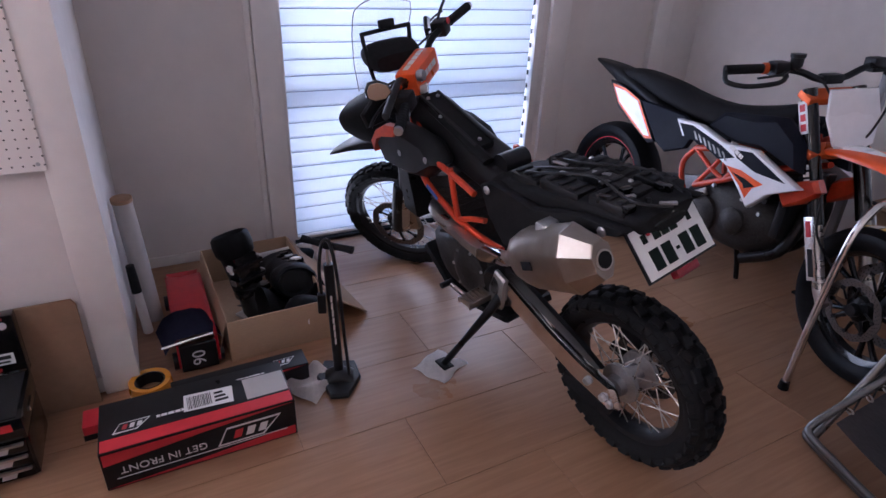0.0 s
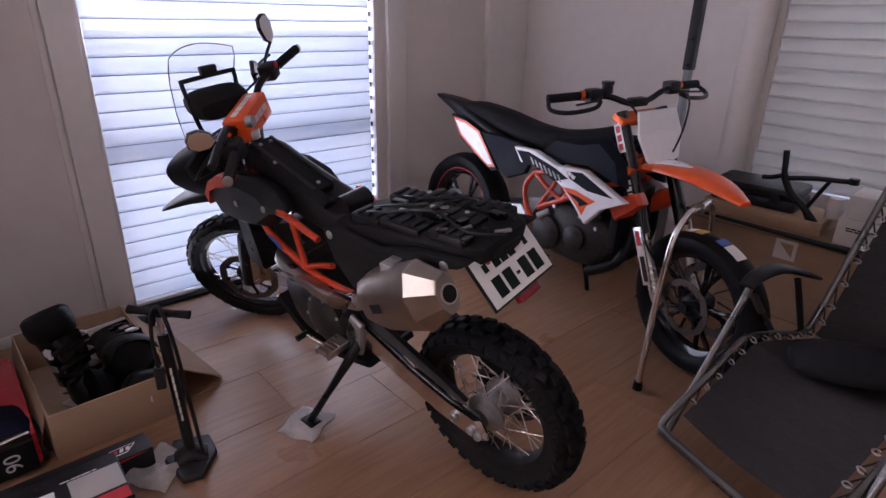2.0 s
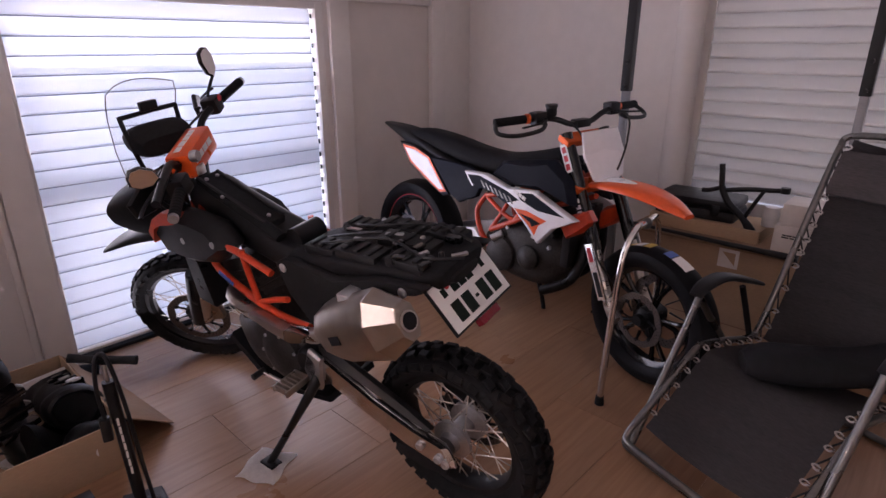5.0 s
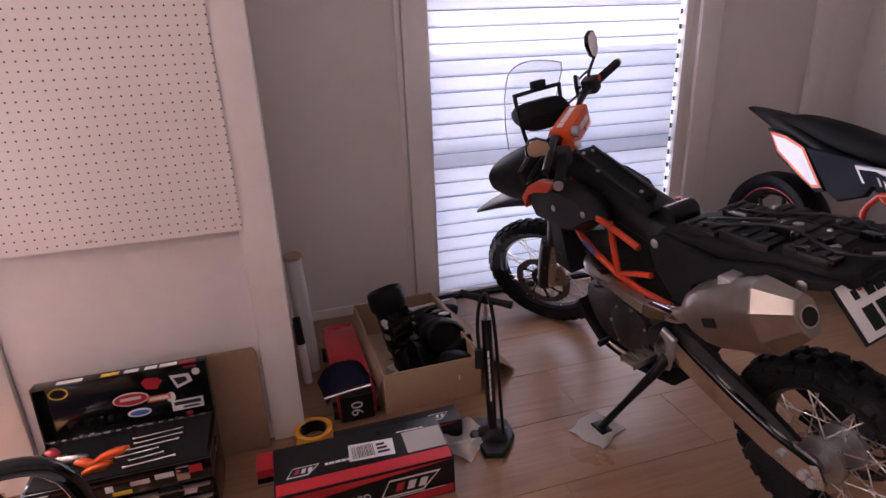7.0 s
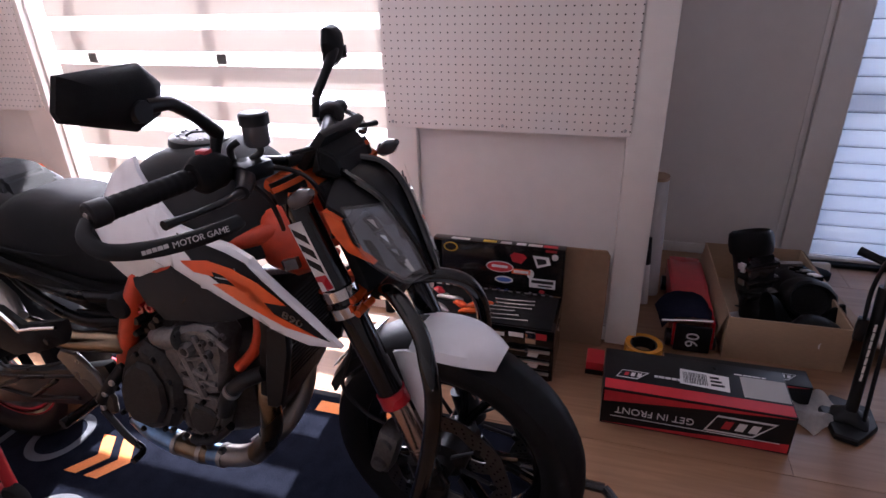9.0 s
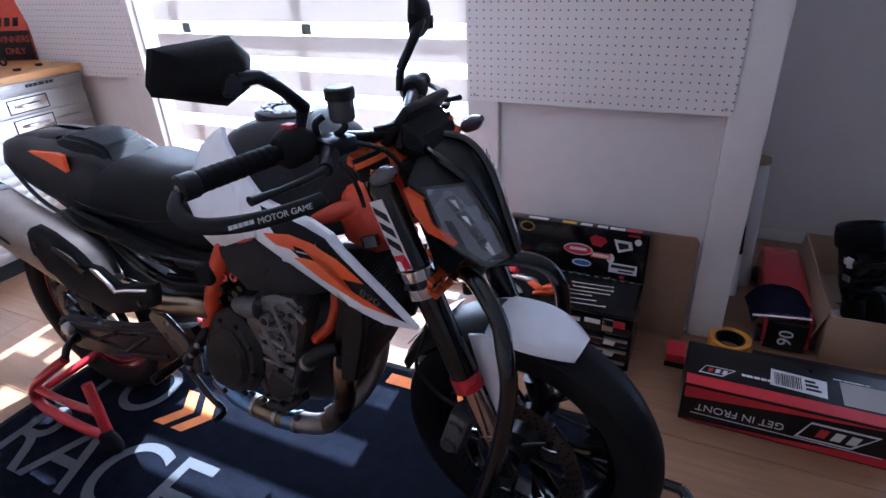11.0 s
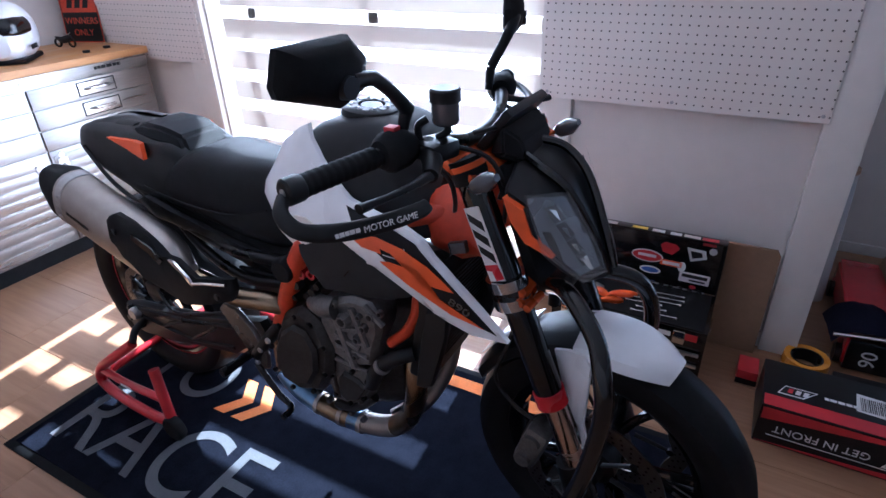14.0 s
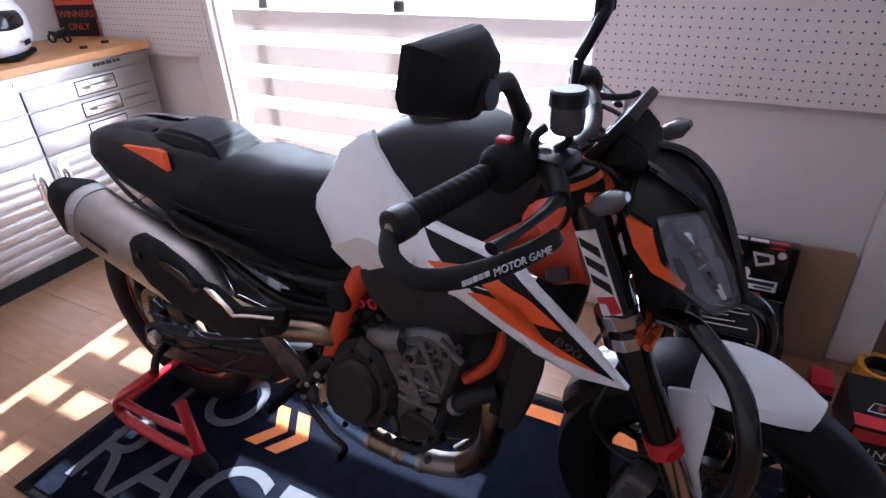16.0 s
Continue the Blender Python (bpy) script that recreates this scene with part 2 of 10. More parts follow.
def thing(name, m, label, category, group="", kind=""):
    ob = new(name)
    ob.empty_display_size = 0.1
    ob.matrix_world = m
    return tagged(ob, label, category, group, kind)


def solo(name, bm, mat, label, category, group="", kind="", m=None, smooth=True):
    ob = part(name, bm, mat, None, "", smooth)
    if m is not None:
        ob.matrix_world = m
    return tagged(ob, label, category, group, kind)


def B():
    return bmesh.new()


def box(bm, x0, x1, y0, y1, z0, z1, bev=0.0, m=None, mi=0):
    pts = [(x, y, z) for x in (x0, x1) for y in (y0, y1) for z in (z0, z1)]
    vs = [bm.verts.new(p) for p in pts]
    fs = [bm.faces.new([vs[i] for i in q]) for q in ((0, 1, 3, 2), (4, 6, 7, 5), (0, 4, 5, 1), (2, 3, 7, 6), (0, 2, 6, 4), (1, 5, 7, 3))]
    for f in fs:
        f.material_index = mi
    if bev:
        es = list({e for f in fs for e in f.edges})
        out = bmesh.ops.bevel(bm, geom=es, offset=bev, segments=2, profile=0.6, affect="EDGES", clamp_overlap=True)
        vs = list({v for f in out["faces"] for v in f.verts} | {v for v in vs if v.is_valid})
        for f in out["faces"]:
            f.material_index = mi
    if m is not None:
        for v in {v for v in vs if v.is_valid}:
            v.co = m @ v.co
    return bm


def smooth_path(pts, k=4, closed=False):
    """Catmull-Rom through the points."""
    P = [Vector(p) for p in pts]
    n = len(P)
    if n < 3:
        return P
    out = []
    for i in range(n if closed else n - 1):
        a, b, c, d = (P[(i + j) % n] if closed else P[min(max(i + j, 0), n - 1)] for j in (-1, 0, 1, 2))
        for s in range(k):
            t = s / k
            out.append(0.5 * (2 * b + (c - a) * t + (2 * a - 5 * b + 4 * c - d) * t * t + (3 * b - a - 3 * c + d) * t ** 3))
    if not closed:
        out.append(P[-1])
    return out


def tube(bm, pts, r, n=10, k=4, closed=False, flat=1.0):
    """A round bar along the points; r may be one radius or one for each point."""
    P = smooth_path(pts, k, closed)
    rs = r if isinstance(r, (list, tuple)) else [r] * len(pts)
    last = len(rs) - 1
    rings, side = [], None
    for i, p in enumerate(P):
        if closed:
            d = (P[(i + 1) % len(P)] - P[i - 1]).normalized()
            rad = rs[0]
        else:
            d = (P[min(i + 1, len(P) - 1)] - P[max(i - 1, 0)]).normalized()
            u = i / max(1, len(P) - 1) * last
            j = min(int(u), max(0, last - 1))
            rad = rs[j] + (rs[min(j + 1, last)] - rs[j]) * (u - j)
        if side is None:
            side = d.orthogonal().normalized()
            if flat != 1.0:
                side = d.cross(Vector((0, 0, 1))).normalized() if abs(d.z) < 0.95 else side
        side = (side - d * side.dot(d)).normalized()
        up = d.cross(side)
        rings.append([bm.verts.new(p + rad * (math.cos(a) * side + flat * math.sin(a) * up)) for a in (2 * math.pi * q / n for q in range(n))])
    m = len(rings)
    for i in range(m if closed else m - 1):
        a, b = rings[i], rings[(i + 1) % m]
        for q in range(n):
            bm.faces.new((a[q], a[(q + 1) % n], b[(q + 1) % n], b[q]))
    if not closed:
        bm.faces.new(rings[0])
        bm.faces.new(rings[-1][::-1])
    return bm


def rod(bm, a, b, r, r2=None, n=12):
    return tube(bm, [a, b], [r, r if r2 is None else r2], n)


def slab(bm, outline, y0, y1, bev=0.004, lean=(0, 0), mi=0):
    """A plate cut to an outline in x and z, from y0 to y1, with eased rims; lean: how y grows along x and z."""
    def at(x, z, y):
        return Vector((x, y + lean[0] * x + lean[1] * z, z))
    cx = sum(p[0] for p in outline) / len(outline)
    cz = sum(p[1] for p in outline) / len(outline)
    def inset(p, d):
        v = Vector((cx - p[0], cz - p[1]))
        return (p[0] + v.x / max(v.length, 1e-6) * d, p[1] + v.y / max(v.length, 1e-6) * d)
    e = bev * (1 if y1 > y0 else -1)
    rings = [[bm.verts.new(at(*inset(p, bev), y0)) for p in outline], [bm.verts.new(at(*p, y0 + e)) for p in outline],
             [bm.verts.new(at(*p, y1 - e)) for p in outline], [bm.verts.new(at(*inset(p, bev), y1)) for p in outline]]
    n = len(outline)
    fs = []
    for a, b in zip(rings, rings[1:]):
        for i in range(n):
            fs.append(bm.faces.new((a[i], a[(i + 1) % n], b[(i + 1) % n], b[i])))
    fs.append(bm.faces.new(rings[0]))
    fs.append(bm.faces.new(rings[-1][::-1]))
    for f in fs:
        f.material_index = mi
    return bm


def body(bm, stations, n=20, power=2.6, axis="x"):
    """A rounded body along x: stations of (x, y middle, z low, z high, half width low, half width high)."""
    rings = []
    for x, yc, z0, z1, w0, w1 in stations:
        zc, h = (z0 + z1) / 2, (z1 - z0) / 2
        ring = []
        for q in range(n):
            a = 2 * math.pi * q / n
            c, s = math.cos(a), math.sin(a)
            u = math.copysign(abs(c) ** (2 / power), c)
            v = math.copysign(abs(s) ** (2 / power), s)
            w = w0 + (w1 - w0) * (v + 1) / 2
            ring.append(bm.verts.new((x, yc + w * u, zc + h * v)))
        rings.append(ring)
    for a, b in zip(rings, rings[1:]):
        for q in range(n):
            bm.faces.new((a[q], a[(q + 1) % n], b[(q + 1) % n], b[q]))
    bm.faces.new(rings[0])
    bm.faces.new(rings[-1][::-1])
    return bm


def smooth_stations(st, k=3):
    P = [np.array(s, float) for s in st]
    out = []
    for i in range(len(P) - 1):
        a, b, c, d = P[max(i - 1, 0)], P[i], P[i + 1], P[min(i + 2, len(P) - 1)]
        for s in range(k):
            t = s / k
            out.append(tuple(0.5 * (2 * b + (c - a) * t + (2 * a - 5 * b + 4 * c - d) * t * t + (3 * b - a - 3 * c + d) * t ** 3)))
    out.append(tuple(P[-1]))
    return out


def lathe(bm, profile, n=40, m=None, closed=True, a0=0.0, a1=2 * math.pi):
    """Turns a profile of (radius, y) round the y axis."""
    whole = abs(a1 - a0 - 2 * math.pi) < 1e-6
    steps = n if whole else n + 1
    rings = []
    for i in range(steps):
        a = a0 + (a1 - a0) * i / n
        rings.append([bm.verts.new((r * math.cos(a), y, r * math.sin(a))) for r, y in profile])
    k = len(profile)
    for i in range(n):
        a, b = rings[i], rings[(i + 1) % steps]
        for j in range(k if closed else k - 1):
            bm.faces.new((a[j], a[(j + 1) % k], b[(j + 1) % k], b[j]))
    if not whole and closed:
        bm.faces.new(rings[0])
        bm.faces.new(rings[-1][::-1])
    if m is not None:
        for ring in rings:
            for v in ring:
                v.co = m @ v.co
    return bm


def at(x, y, z):
    return Matrix.Translation((x, y, z))


def writing(name, text, size, mat, parent, m, label="", depth=0.0006):
    cu = bpy.data.curves.new(name, "FONT")
    cu.body, cu.size, cu.extrude = text, size, depth
    cu.align_x, cu.align_y = "CENTER", "CENTER"
    tmp = new(name, cu)
    me = bpy.data.meshes.new_from_object(tmp.evaluated_get(bpy.context.evaluated_depsgraph_get()))
    bpy.data.objects.remove(tmp)
    bpy.data.curves.remove(cu)
    me.materials.append(mat)
    ob = new(name, me)
    if parent is not None:
        ob.parent = parent
    ob.matrix_local = m
    if label:
        ob["label"] = label
    return ob

# ---- the room ----
FRONT, PEG, RIGHT, LEFT, BACK, TOP = 2.77, 1.885, 3.48, -3.45, -1.7, 2.4


def wall(name, *boxes, mat="wall", label="", bev=0.0):
    bm = B()
    for b in boxes:
        box(bm, *b, bev)
    return solo(name, bm, M[mat], label or "painted plaster wall", "wall", kind="structure", smooth=False)


# front wall with the tall shaded window
wall("wall_north", (0.0342, 0.80, FRONT, FRONT + 0.16, 0, TOP), (2.27, RIGHT + 0.3, FRONT, FRONT + 0.16, 0, TOP), (0.80, 2.27, FRONT, FRONT + 0.16, 1.56, TOP),
     (0.80, 2.27, FRONT, FRONT + 0.16, -0.02, 0.02), mat="grey_wall", label="grey-beige painted panel wall around the tall window")
# step between the two walls
wall("wall_step", (-0.12, 0.034, PEG, FRONT + 0.16, 0, TOP), mat="wall", label="white plaster return wall of the alcove")
# wall with the pegboards and the sunny window
wall("wall_west", (LEFT - 0.15, -2.50, PEG, PEG + 0.14, 0, TOP), (-0.87, -0.12, PEG, PEG + 0.14, 0, TOP), (-2.50, -0.87, PEG, PEG + 0.14, 2.12, TOP),
     (-2.50, -0.87, PEG, PEG + 0.14, -0.02, 0.02), mat="wall", label="off-white painted wall behind the pegboards")
wall("wall_left", (LEFT - 0.15, LEFT, BACK, PEG, 0, TOP), label="off-white wall behind the steel cabinet")
wall("wall_back", (LEFT - 0.15, RIGHT + 0.3, BACK - 0.15, BACK, 0, TOP), label="plain off-white wall behind the camera")
# right wall with the recessed window
wall("wall_east", (RIGHT, RIGHT + 0.3, 1.24, FRONT, 0, TOP), (RIGHT + 0.17, RIGHT + 0.3, -0.42, 1.24, 0, 0.52), (RIGHT + 0.17, RIGHT + 0.3, -0.42, 1.24, 1.9, TOP),
     (RIGHT, RIGHT + 0.3, BACK, -0.42, 0, TOP), label="white wall with a deep window recess")
bm = B()
box(bm, LEFT - 0.15, RIGHT + 0.3, BACK - 0.15, FRONT + 0.16, TOP, TOP + 0.1)
solo("ceiling", bm, M["ceiling"], "plain white ceiling", "ceiling", kind="structure", smooth=False)
# rounded edge of the recess
bm = B()
tube(bm, [(RIGHT + 0.012, 1.262, 0.0), (RIGHT + 0.012, 1.262, TOP)], 0.062, 24)
solo("trim_round", bm, M["trim"], "white rounded corner post of the window recess", "corner post", kind="structure")

# trim of the front wall
for nm, b in (("trim_window_left", (0.69, 0.80, FRONT - 0.028, FRONT, 0, 1.64)), ("trim_window_right", (2.30, 2.43, FRONT - 0.028, FRONT, 0, 1.64)),
              ("trim_header", (0.80, 2.30, FRONT - 0.028, FRONT, 1.565, 1.64)), ("trim_header_side", (2.43, 3.08, FRONT - 0.026, FRONT, 1.575, 1.64)),
              ("trim_top_rail", (0.04, 3.10, FRONT - 0.045, FRONT, 1.643, 1.672)), ("trim_corner", (3.08, 3.20, FRONT - 0.04, FRONT, 0, 1.64)),
              ("trim_corner_inner", (3.20, RIGHT - 0.001, FRONT - 0.012, FRONT, 0, TOP)), ("trim_grey_panel", (0.66, 0.685, FRONT - 0.01, FRONT, 0, TOP))):
    bm = B()
    box(bm, *b, 0.004)
    solo(nm, bm, M["trim"], "white painted wooden wall trim", "trim", kind="structure")
# posts of the pegboard wall
for nm, b in (("trim_post_right", (-0.07, 0.04, PEG - 0.03, PEG + 0.02, 0, TOP)), ("trim_post_window", (-0.905, -0.79, PEG - 0.03, PEG, 0, TOP)),
              ("trim_post_left", (-2.62, -2.49, PEG - 0.03, PEG, 0, TOP))):
    bm = B()
    box(bm, *b, 0.005)
    solo(nm, bm, M["trim"], "white painted wooden post of the pegboard wall", "post", kind="structure")
bm = B()
box(bm, -0.79, -0.07, PEG - 0.012, PEG, 0, 0.06, 0.003)
box(bm, 0.034, 0.80, FRONT - 0.012, FRONT, 0, 0.05, 0.003)
solo("baseboard", bm, M["trim"], "low white painted baseboard", "baseboard", kind="structure")


bm = B()
box(bm, -0.788, -0.072, PEG - 0.006, PEG - 0.001, 0.062, 0.80, 0.001)
solo("wall_panel", bm, M["panel_paint"], "pale painted board below the pegboard", "wall panel", kind="structure", smooth=False)


def pegboard_material():
    m, t, b = node_mat("pegboard_paint")
    N, L = t.nodes, t.links
    tc = N.new("ShaderNodeTexCoord")
    sc = N.new("ShaderNodeVectorMath")
    sc.operation = "SCALE"
    sc.inputs["Scale"].default_value = 1 / 0.025
    L.new(tc.outputs["Object"], sc.inputs[0])
    fr = N.new("ShaderNodeVectorMath")
    fr.operation = "FRACTION"
    L.new(sc.outputs[0], fr.inputs[0])
    sb = N.new("ShaderNodeVectorMath")
    sb.operation = "SUBTRACT"
    sb.inputs[1].default_value = (0.5, 0.5, 0.5)
    L.new(fr.outputs[0], sb.inputs[0])
    fl = N.new("ShaderNodeVectorMath")
    fl.operation = "MULTIPLY"
    fl.inputs[1].default_value = (1, 0, 1)
    L.new(sb.outputs[0], fl.inputs[0])
    ln = N.new("ShaderNodeVectorMath")
    ln.operation = "LENGTH"
    L.new(fl.outputs[0], ln.inputs[0])
    lt = N.new("ShaderNodeMath")
    lt.operation = "LESS_THAN"
    lt.inputs[1].default_value = 0.11
    L.new(ln.outputs["Value"], lt.inputs[0])
    mix = N.new("ShaderNodeMix")
    mix.data_type = "RGBA"
    mix.inputs["A"].default_value = (0.76, 0.70, 0.67, 1)
    mix.inputs["B"].default_value = (0.10, 0.085, 0.08, 1)
    L.new(lt.outputs[0], mix.inputs["Factor"])
    L.new(mix.outputs["Result"], b.inputs["Base Color"])
    b.inputs["Roughness"].default_value = 0.55
    return m


M["pegboard"] = pegboard_material()
for x0, x1 in ((-0.893, -0.06), (LEFT + 0.01, -2.515)):
    bm = B()
    box(bm, x0, x1, PEG - 0.037, PEG - 0.031, 0.795, 2.32, 0.001)
    board = solo("pegboard", bm, M["pegboard"], "cream perforated pegboard panel screwed to the wall", "pegboard", "pegboards", smooth=False)
    for x in (x0 + 0.018, (x0 + x1) / 2, x1 - 0.018):
        for z in (0.815, 1.55, 2.30):
            bm = B()
            lathe(bm, [(0.0, -0.0025), (0.004, -0.0022), (0.0055, 0.0)], 10, at(x, PEG - 0.037, z), closed=False)
            part("screw", bm, M["alu"], board)
bm = B()
box(bm, -0.006, 0, 0, 2.2, 0.90, 2.32)
pb = solo("pegboard", bm, M["pegboard"], "cream perforated pegboard panel above the cabinet", "pegboard", "pegboards", smooth=False)
pb.data.transform(Matrix.Rotation(radians(90), 4, "Z"))
pb.matrix_world = at(LEFT + 0.012, PEG - 0.045, 0) @ pose(0, 0, 0, 0, 0, -90) @ at(0, 0, 0)


# ---- tall shaded window with closed slats ----
win = thing("window_1", at(1.52, FRONT, 0), "tall window with closed white slatted blind glowing blue", "window", kind="structure")
bm = B()
for b in ((-0.72, -0.70, 0.0, 0.15, 0.02, 1.56), (0.705, 0.75, 0.0, 0.15, 0.02, 1.56), (-0.70, 0.705, 0.0, 0.15, 1.525, 1.56), (-0.70, 0.705, 0.0, 0.15, 0.02, 0.035)):
    box(bm, *b, 0.002)
part("window_frame", bm, M["trim"], win)
bm = B()
box(bm, -0.70, 0.705, 0.10, 0.12, 0.035, 0.07)
box(bm, -0.70, 0.705, 0.075, 0.10, 0.72, 0.80)
box(bm, -0.70, 0.705, 0.10, 0.12, 1.48, 1.525)
part("sash", bm, M["trim"], win, "pale window sash behind the blind")
bm = B()
box(bm, -0.72, 0.75, -0.035, 0.02, 0.004, 0.02, 0.002)
part("window_sill", bm, M["black_matt"], win, "dark sill rail at floor level")
slat = B()
n = 20
pitch = 1.485 / n
prof = [(-0.0035, -0.004), (0.0015, -0.0065), (0.004, -0.0045), (0.012, -0.0015), (0.04, -0.002), (0.066, 0.001), (pitch - 0.002, 0.004), (pitch + 0.004, 0.0065)]
rows = []
for z, y in prof:
    rows.append([slat.verts.new((x, y, z)) for x in np.linspace(-0.695, 0.685, 9)])
# lowest strip takes the dark colour, standing in for shade at the overlap
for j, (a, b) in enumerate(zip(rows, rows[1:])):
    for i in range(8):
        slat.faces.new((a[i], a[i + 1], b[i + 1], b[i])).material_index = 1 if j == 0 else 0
first = part("slat", slat, [M["blind"], M["lip_shade"]], win)
first.location = (0, 0.03, 0.04)
for i in range(1, n):
    o = new("slat", first.data)
    o.parent = win
    o.location = (random.uniform(-0.002, 0.002), 0.03, 0.04 + i * pitch)
    o.rotation_euler = (radians(random.uniform(-0.3, 0.3)), radians(random.uniform(-0.10, 0.10)), 0)
bm = B()
for i in range(20):
    box(bm, 0.694, 0.698, 0.026, 0.040, 0.066 + i * pitch, 0.066 + i * pitch + 0.026)
part("slat_carrier", bm, M["black_matt"], win, "dark slat carriers along the blind's edge")

# ---- sunny window with the banded blind ----
win = thing("window_2", at(-1.68, PEG, 0), "sunlit floor-length window behind a banded roller blind", "window", kind="structure")
bm = B()
for b in ((-0.82, -0.80, 0.0, 0.14, 0.02, 2.12), (0.775, 0.81, 0.0, 0.14, 0.02, 2.12), (-0.80, 0.775, 0.0, 0.14, 2.07, 2.12), (-0.80, 0.775, 0.0, 0.14, 0.02, 0.04)):
    box(bm, *b, 0.002)
part("window_frame", bm, M["trim"], win)
bm = B()
for x in (-0.655, 0.0, 0.725):
    box(bm, x, x + 0.05, 0.10, 0.13, 0.04, 2.07, 0.002)
for z in (0.04, 0.98, 2.03):
    box(bm, -0.77, 0.775, 0.10, 0.13, z, z + 0.045, 0.002)
part("sash", bm, M["trim"], win, "white window sash")
BAND = 0.135
for i in range(14):
    bm = B()
    box(bm, -0.755, 0.765, 0.040, 0.0415, 0.0925 + i * BAND, 0.0925 + i * BAND + 0.082)
    part("blind_band", bm, M["blind_band"], win, smooth=False)
bm = B()
box(bm, -0.755, 0.765, 0.047, 0.048, 0.05, 2.07)
part("sheer_layer", bm, M["film_band"], win, "sheer net layer of the blind", smooth=False)
bm = B()
rod(bm, (-0.755, 0.044, 0.055), (0.765, 0.044, 0.055), 0.009)
part("bottom_bar", bm, M["trim"], win)

# ---- recessed side window ----
win = thing("window_3", at(RIGHT + 0.17, 0.40, 0), "recessed window with closed white slatted blind", "window", kind="structure")
bm = B()
for b in ((0.0, 0.05, 0.80, 0.84, 0.52, 1.9), (0.0, 0.05, -0.82, -0.78, 0.52, 1.9), (0.0, 0.05, -0.78, 0.80, 1.86, 1.9), (-0.02, 0.05, -0.78, 0.80, 0.50, 0.535)):
    box(bm, *b, 0.003)
part("window_frame", bm, M["trim"], win)
sl = B()
rows = []
for z, x in ((0.0, 0.0), (0.012, 0.016), (0.03, 0.02), (0.068, 0.012), (0.078, 0.004)):
    rows.append([sl.verts.new((x, y, z)) for y in np.linspace(-0.78, 0.80, 9)])
for a, b in zip(rows, rows[1:]):
    for i in range(8):
        sl.faces.new((a[i], a[i + 1], b[i + 1], b[i]))
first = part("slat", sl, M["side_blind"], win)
first.location = (0.0, 0, 0.54)
for i in range(1, 18):
    o = new("slat", first.data)
    o.parent = win
    o.location = (0.0, 0, 0.54 + i * 0.0735)
    o.rotation_euler = (radians(random.uniform(-0.12, 0.12)), radians(random.uniform(-1.5, 1.5)), 0)

# ---- outside ----
# never in view: added only to block the sun from the slatted window
bm = B()
box(bm, 0.15, 4.6, 4.30, 4.42, -0.3, 2.75)
solo("sun_blocker", bm, M["outside"], "unseen added wall that keeps the sun off the slatted window", "wall", kind="structure", smooth=False)
bm = B()
box(bm, -30, 30, -30, 30, -0.32, -0.30)
solo("ground", bm, M["outside_ground"], "pale concrete yard outside the windows", "ground", kind="structure", smooth=False)
house = thing("house", at(-2.2, 24.0, -0.3), "pale rendered house across the yard", "house")
bm = B()
box(bm, -6, 6, 0, 4, 0, 2.9)
part("wall", bm, M["outside"], house, smooth=False)
bm = B()
box(bm, -6.3, 6.3, -0.4, 4.3, 2.9, 3.1)
part("roof", bm, M["card_dark"], house, "brown flat roof edge", smooth=False)
for x in (-4.6, -2.2, 0.4, 2.8):
    w = B()
    box(w, x, x + 1.5, -0.03, 0.02, 0.9, 2.1)
    w = part("window", w, M["dark_glass"], house, smooth=False)
    f = B()
    for b in ((x - 0.05, x, -0.05, 0.02, 0.85, 2.15), (x + 1.5, x + 1.55, -0.05, 0.02, 0.85, 2.15), (x, x + 1.5, -0.05, 0.02, 2.1, 2.15), (x, x + 1.5, -0.05, 0.02, 0.85, 0.9), (x + 0.73, x + 0.77, -0.05, 0.02, 0.9, 2.1)):
        box(f, *b)
    part("frame", f, M["trim"], w, smooth=False)

# ---- motorcycle parts ----
def ring_profile(r, w, depth, square=0.35):
    """Tyre section: bead to bead over the crown."""
    b = r - depth
    return [(b, -w * 0.62), (b + depth * 0.25, -w * 0.92), (b + depth * 0.55, -w), (r - depth * 0.22, -w * 0.9), (r - depth * 0.07, -w * (0.45 + square * 0.5)), (r, -w * square * 0.5),
            (r, w * square * 0.5), (r - depth * 0.07, w * (0.45 + square * 0.5)), (r - depth * 0.22, w * 0.9), (b + depth * 0.55, w), (b + depth * 0.25, w * 0.92), (b, w * 0.62)]


def road_tyre(r, w, depth=0.085):
    bm = B()
    lathe(bm, ring_profile(r, w, depth, 0.15), 56, closed=True)
    return bm


def knob_tyre(r, w, depth=0.10, n=34, h=0.016):
    bm = B()
    lathe(bm, ring_profile(r - h, w, depth - h, 0.5), 48, closed=True)
    rnd = random.Random(5)
    knobs = []
    for i in range(n):
        a = 2 * math.pi * i / n
        for row, (y, half, tilt) in enumerate(((-0.86, 0.16, 38), (-0.42, 0.17, 14), (0.02, 0.18, 0), (0.44, 0.17, -14), (0.87, 0.16, -38))):
            aa = a + (0.5 if row % 2 else 0.0) * 2 * math.pi / n
            drop = {0: 0.030, 4: 0.030, 1: 0.006, 3: 0.006, 2: 0.0}[row]
            lx = 2 * math.pi * r / n * (0.30 if row in (1, 3) else 0.27)
            m = Matrix.Rotation(-aa, 4, "Y") @ at(r - drop - h * 0.8, y * w, 0) @ Matrix.Rotation(radians(-tilt), 4, "Z") @ Matrix.Rotation(radians(rnd.uniform(-8, 8) + (14 if row in (1, 3) else 0) * (1 if i % 2 else -1)), 4, "X")
            knobs.append(m @ Matrix.Diagonal((h, half * w, lx, 1)))
    return bm, knobs


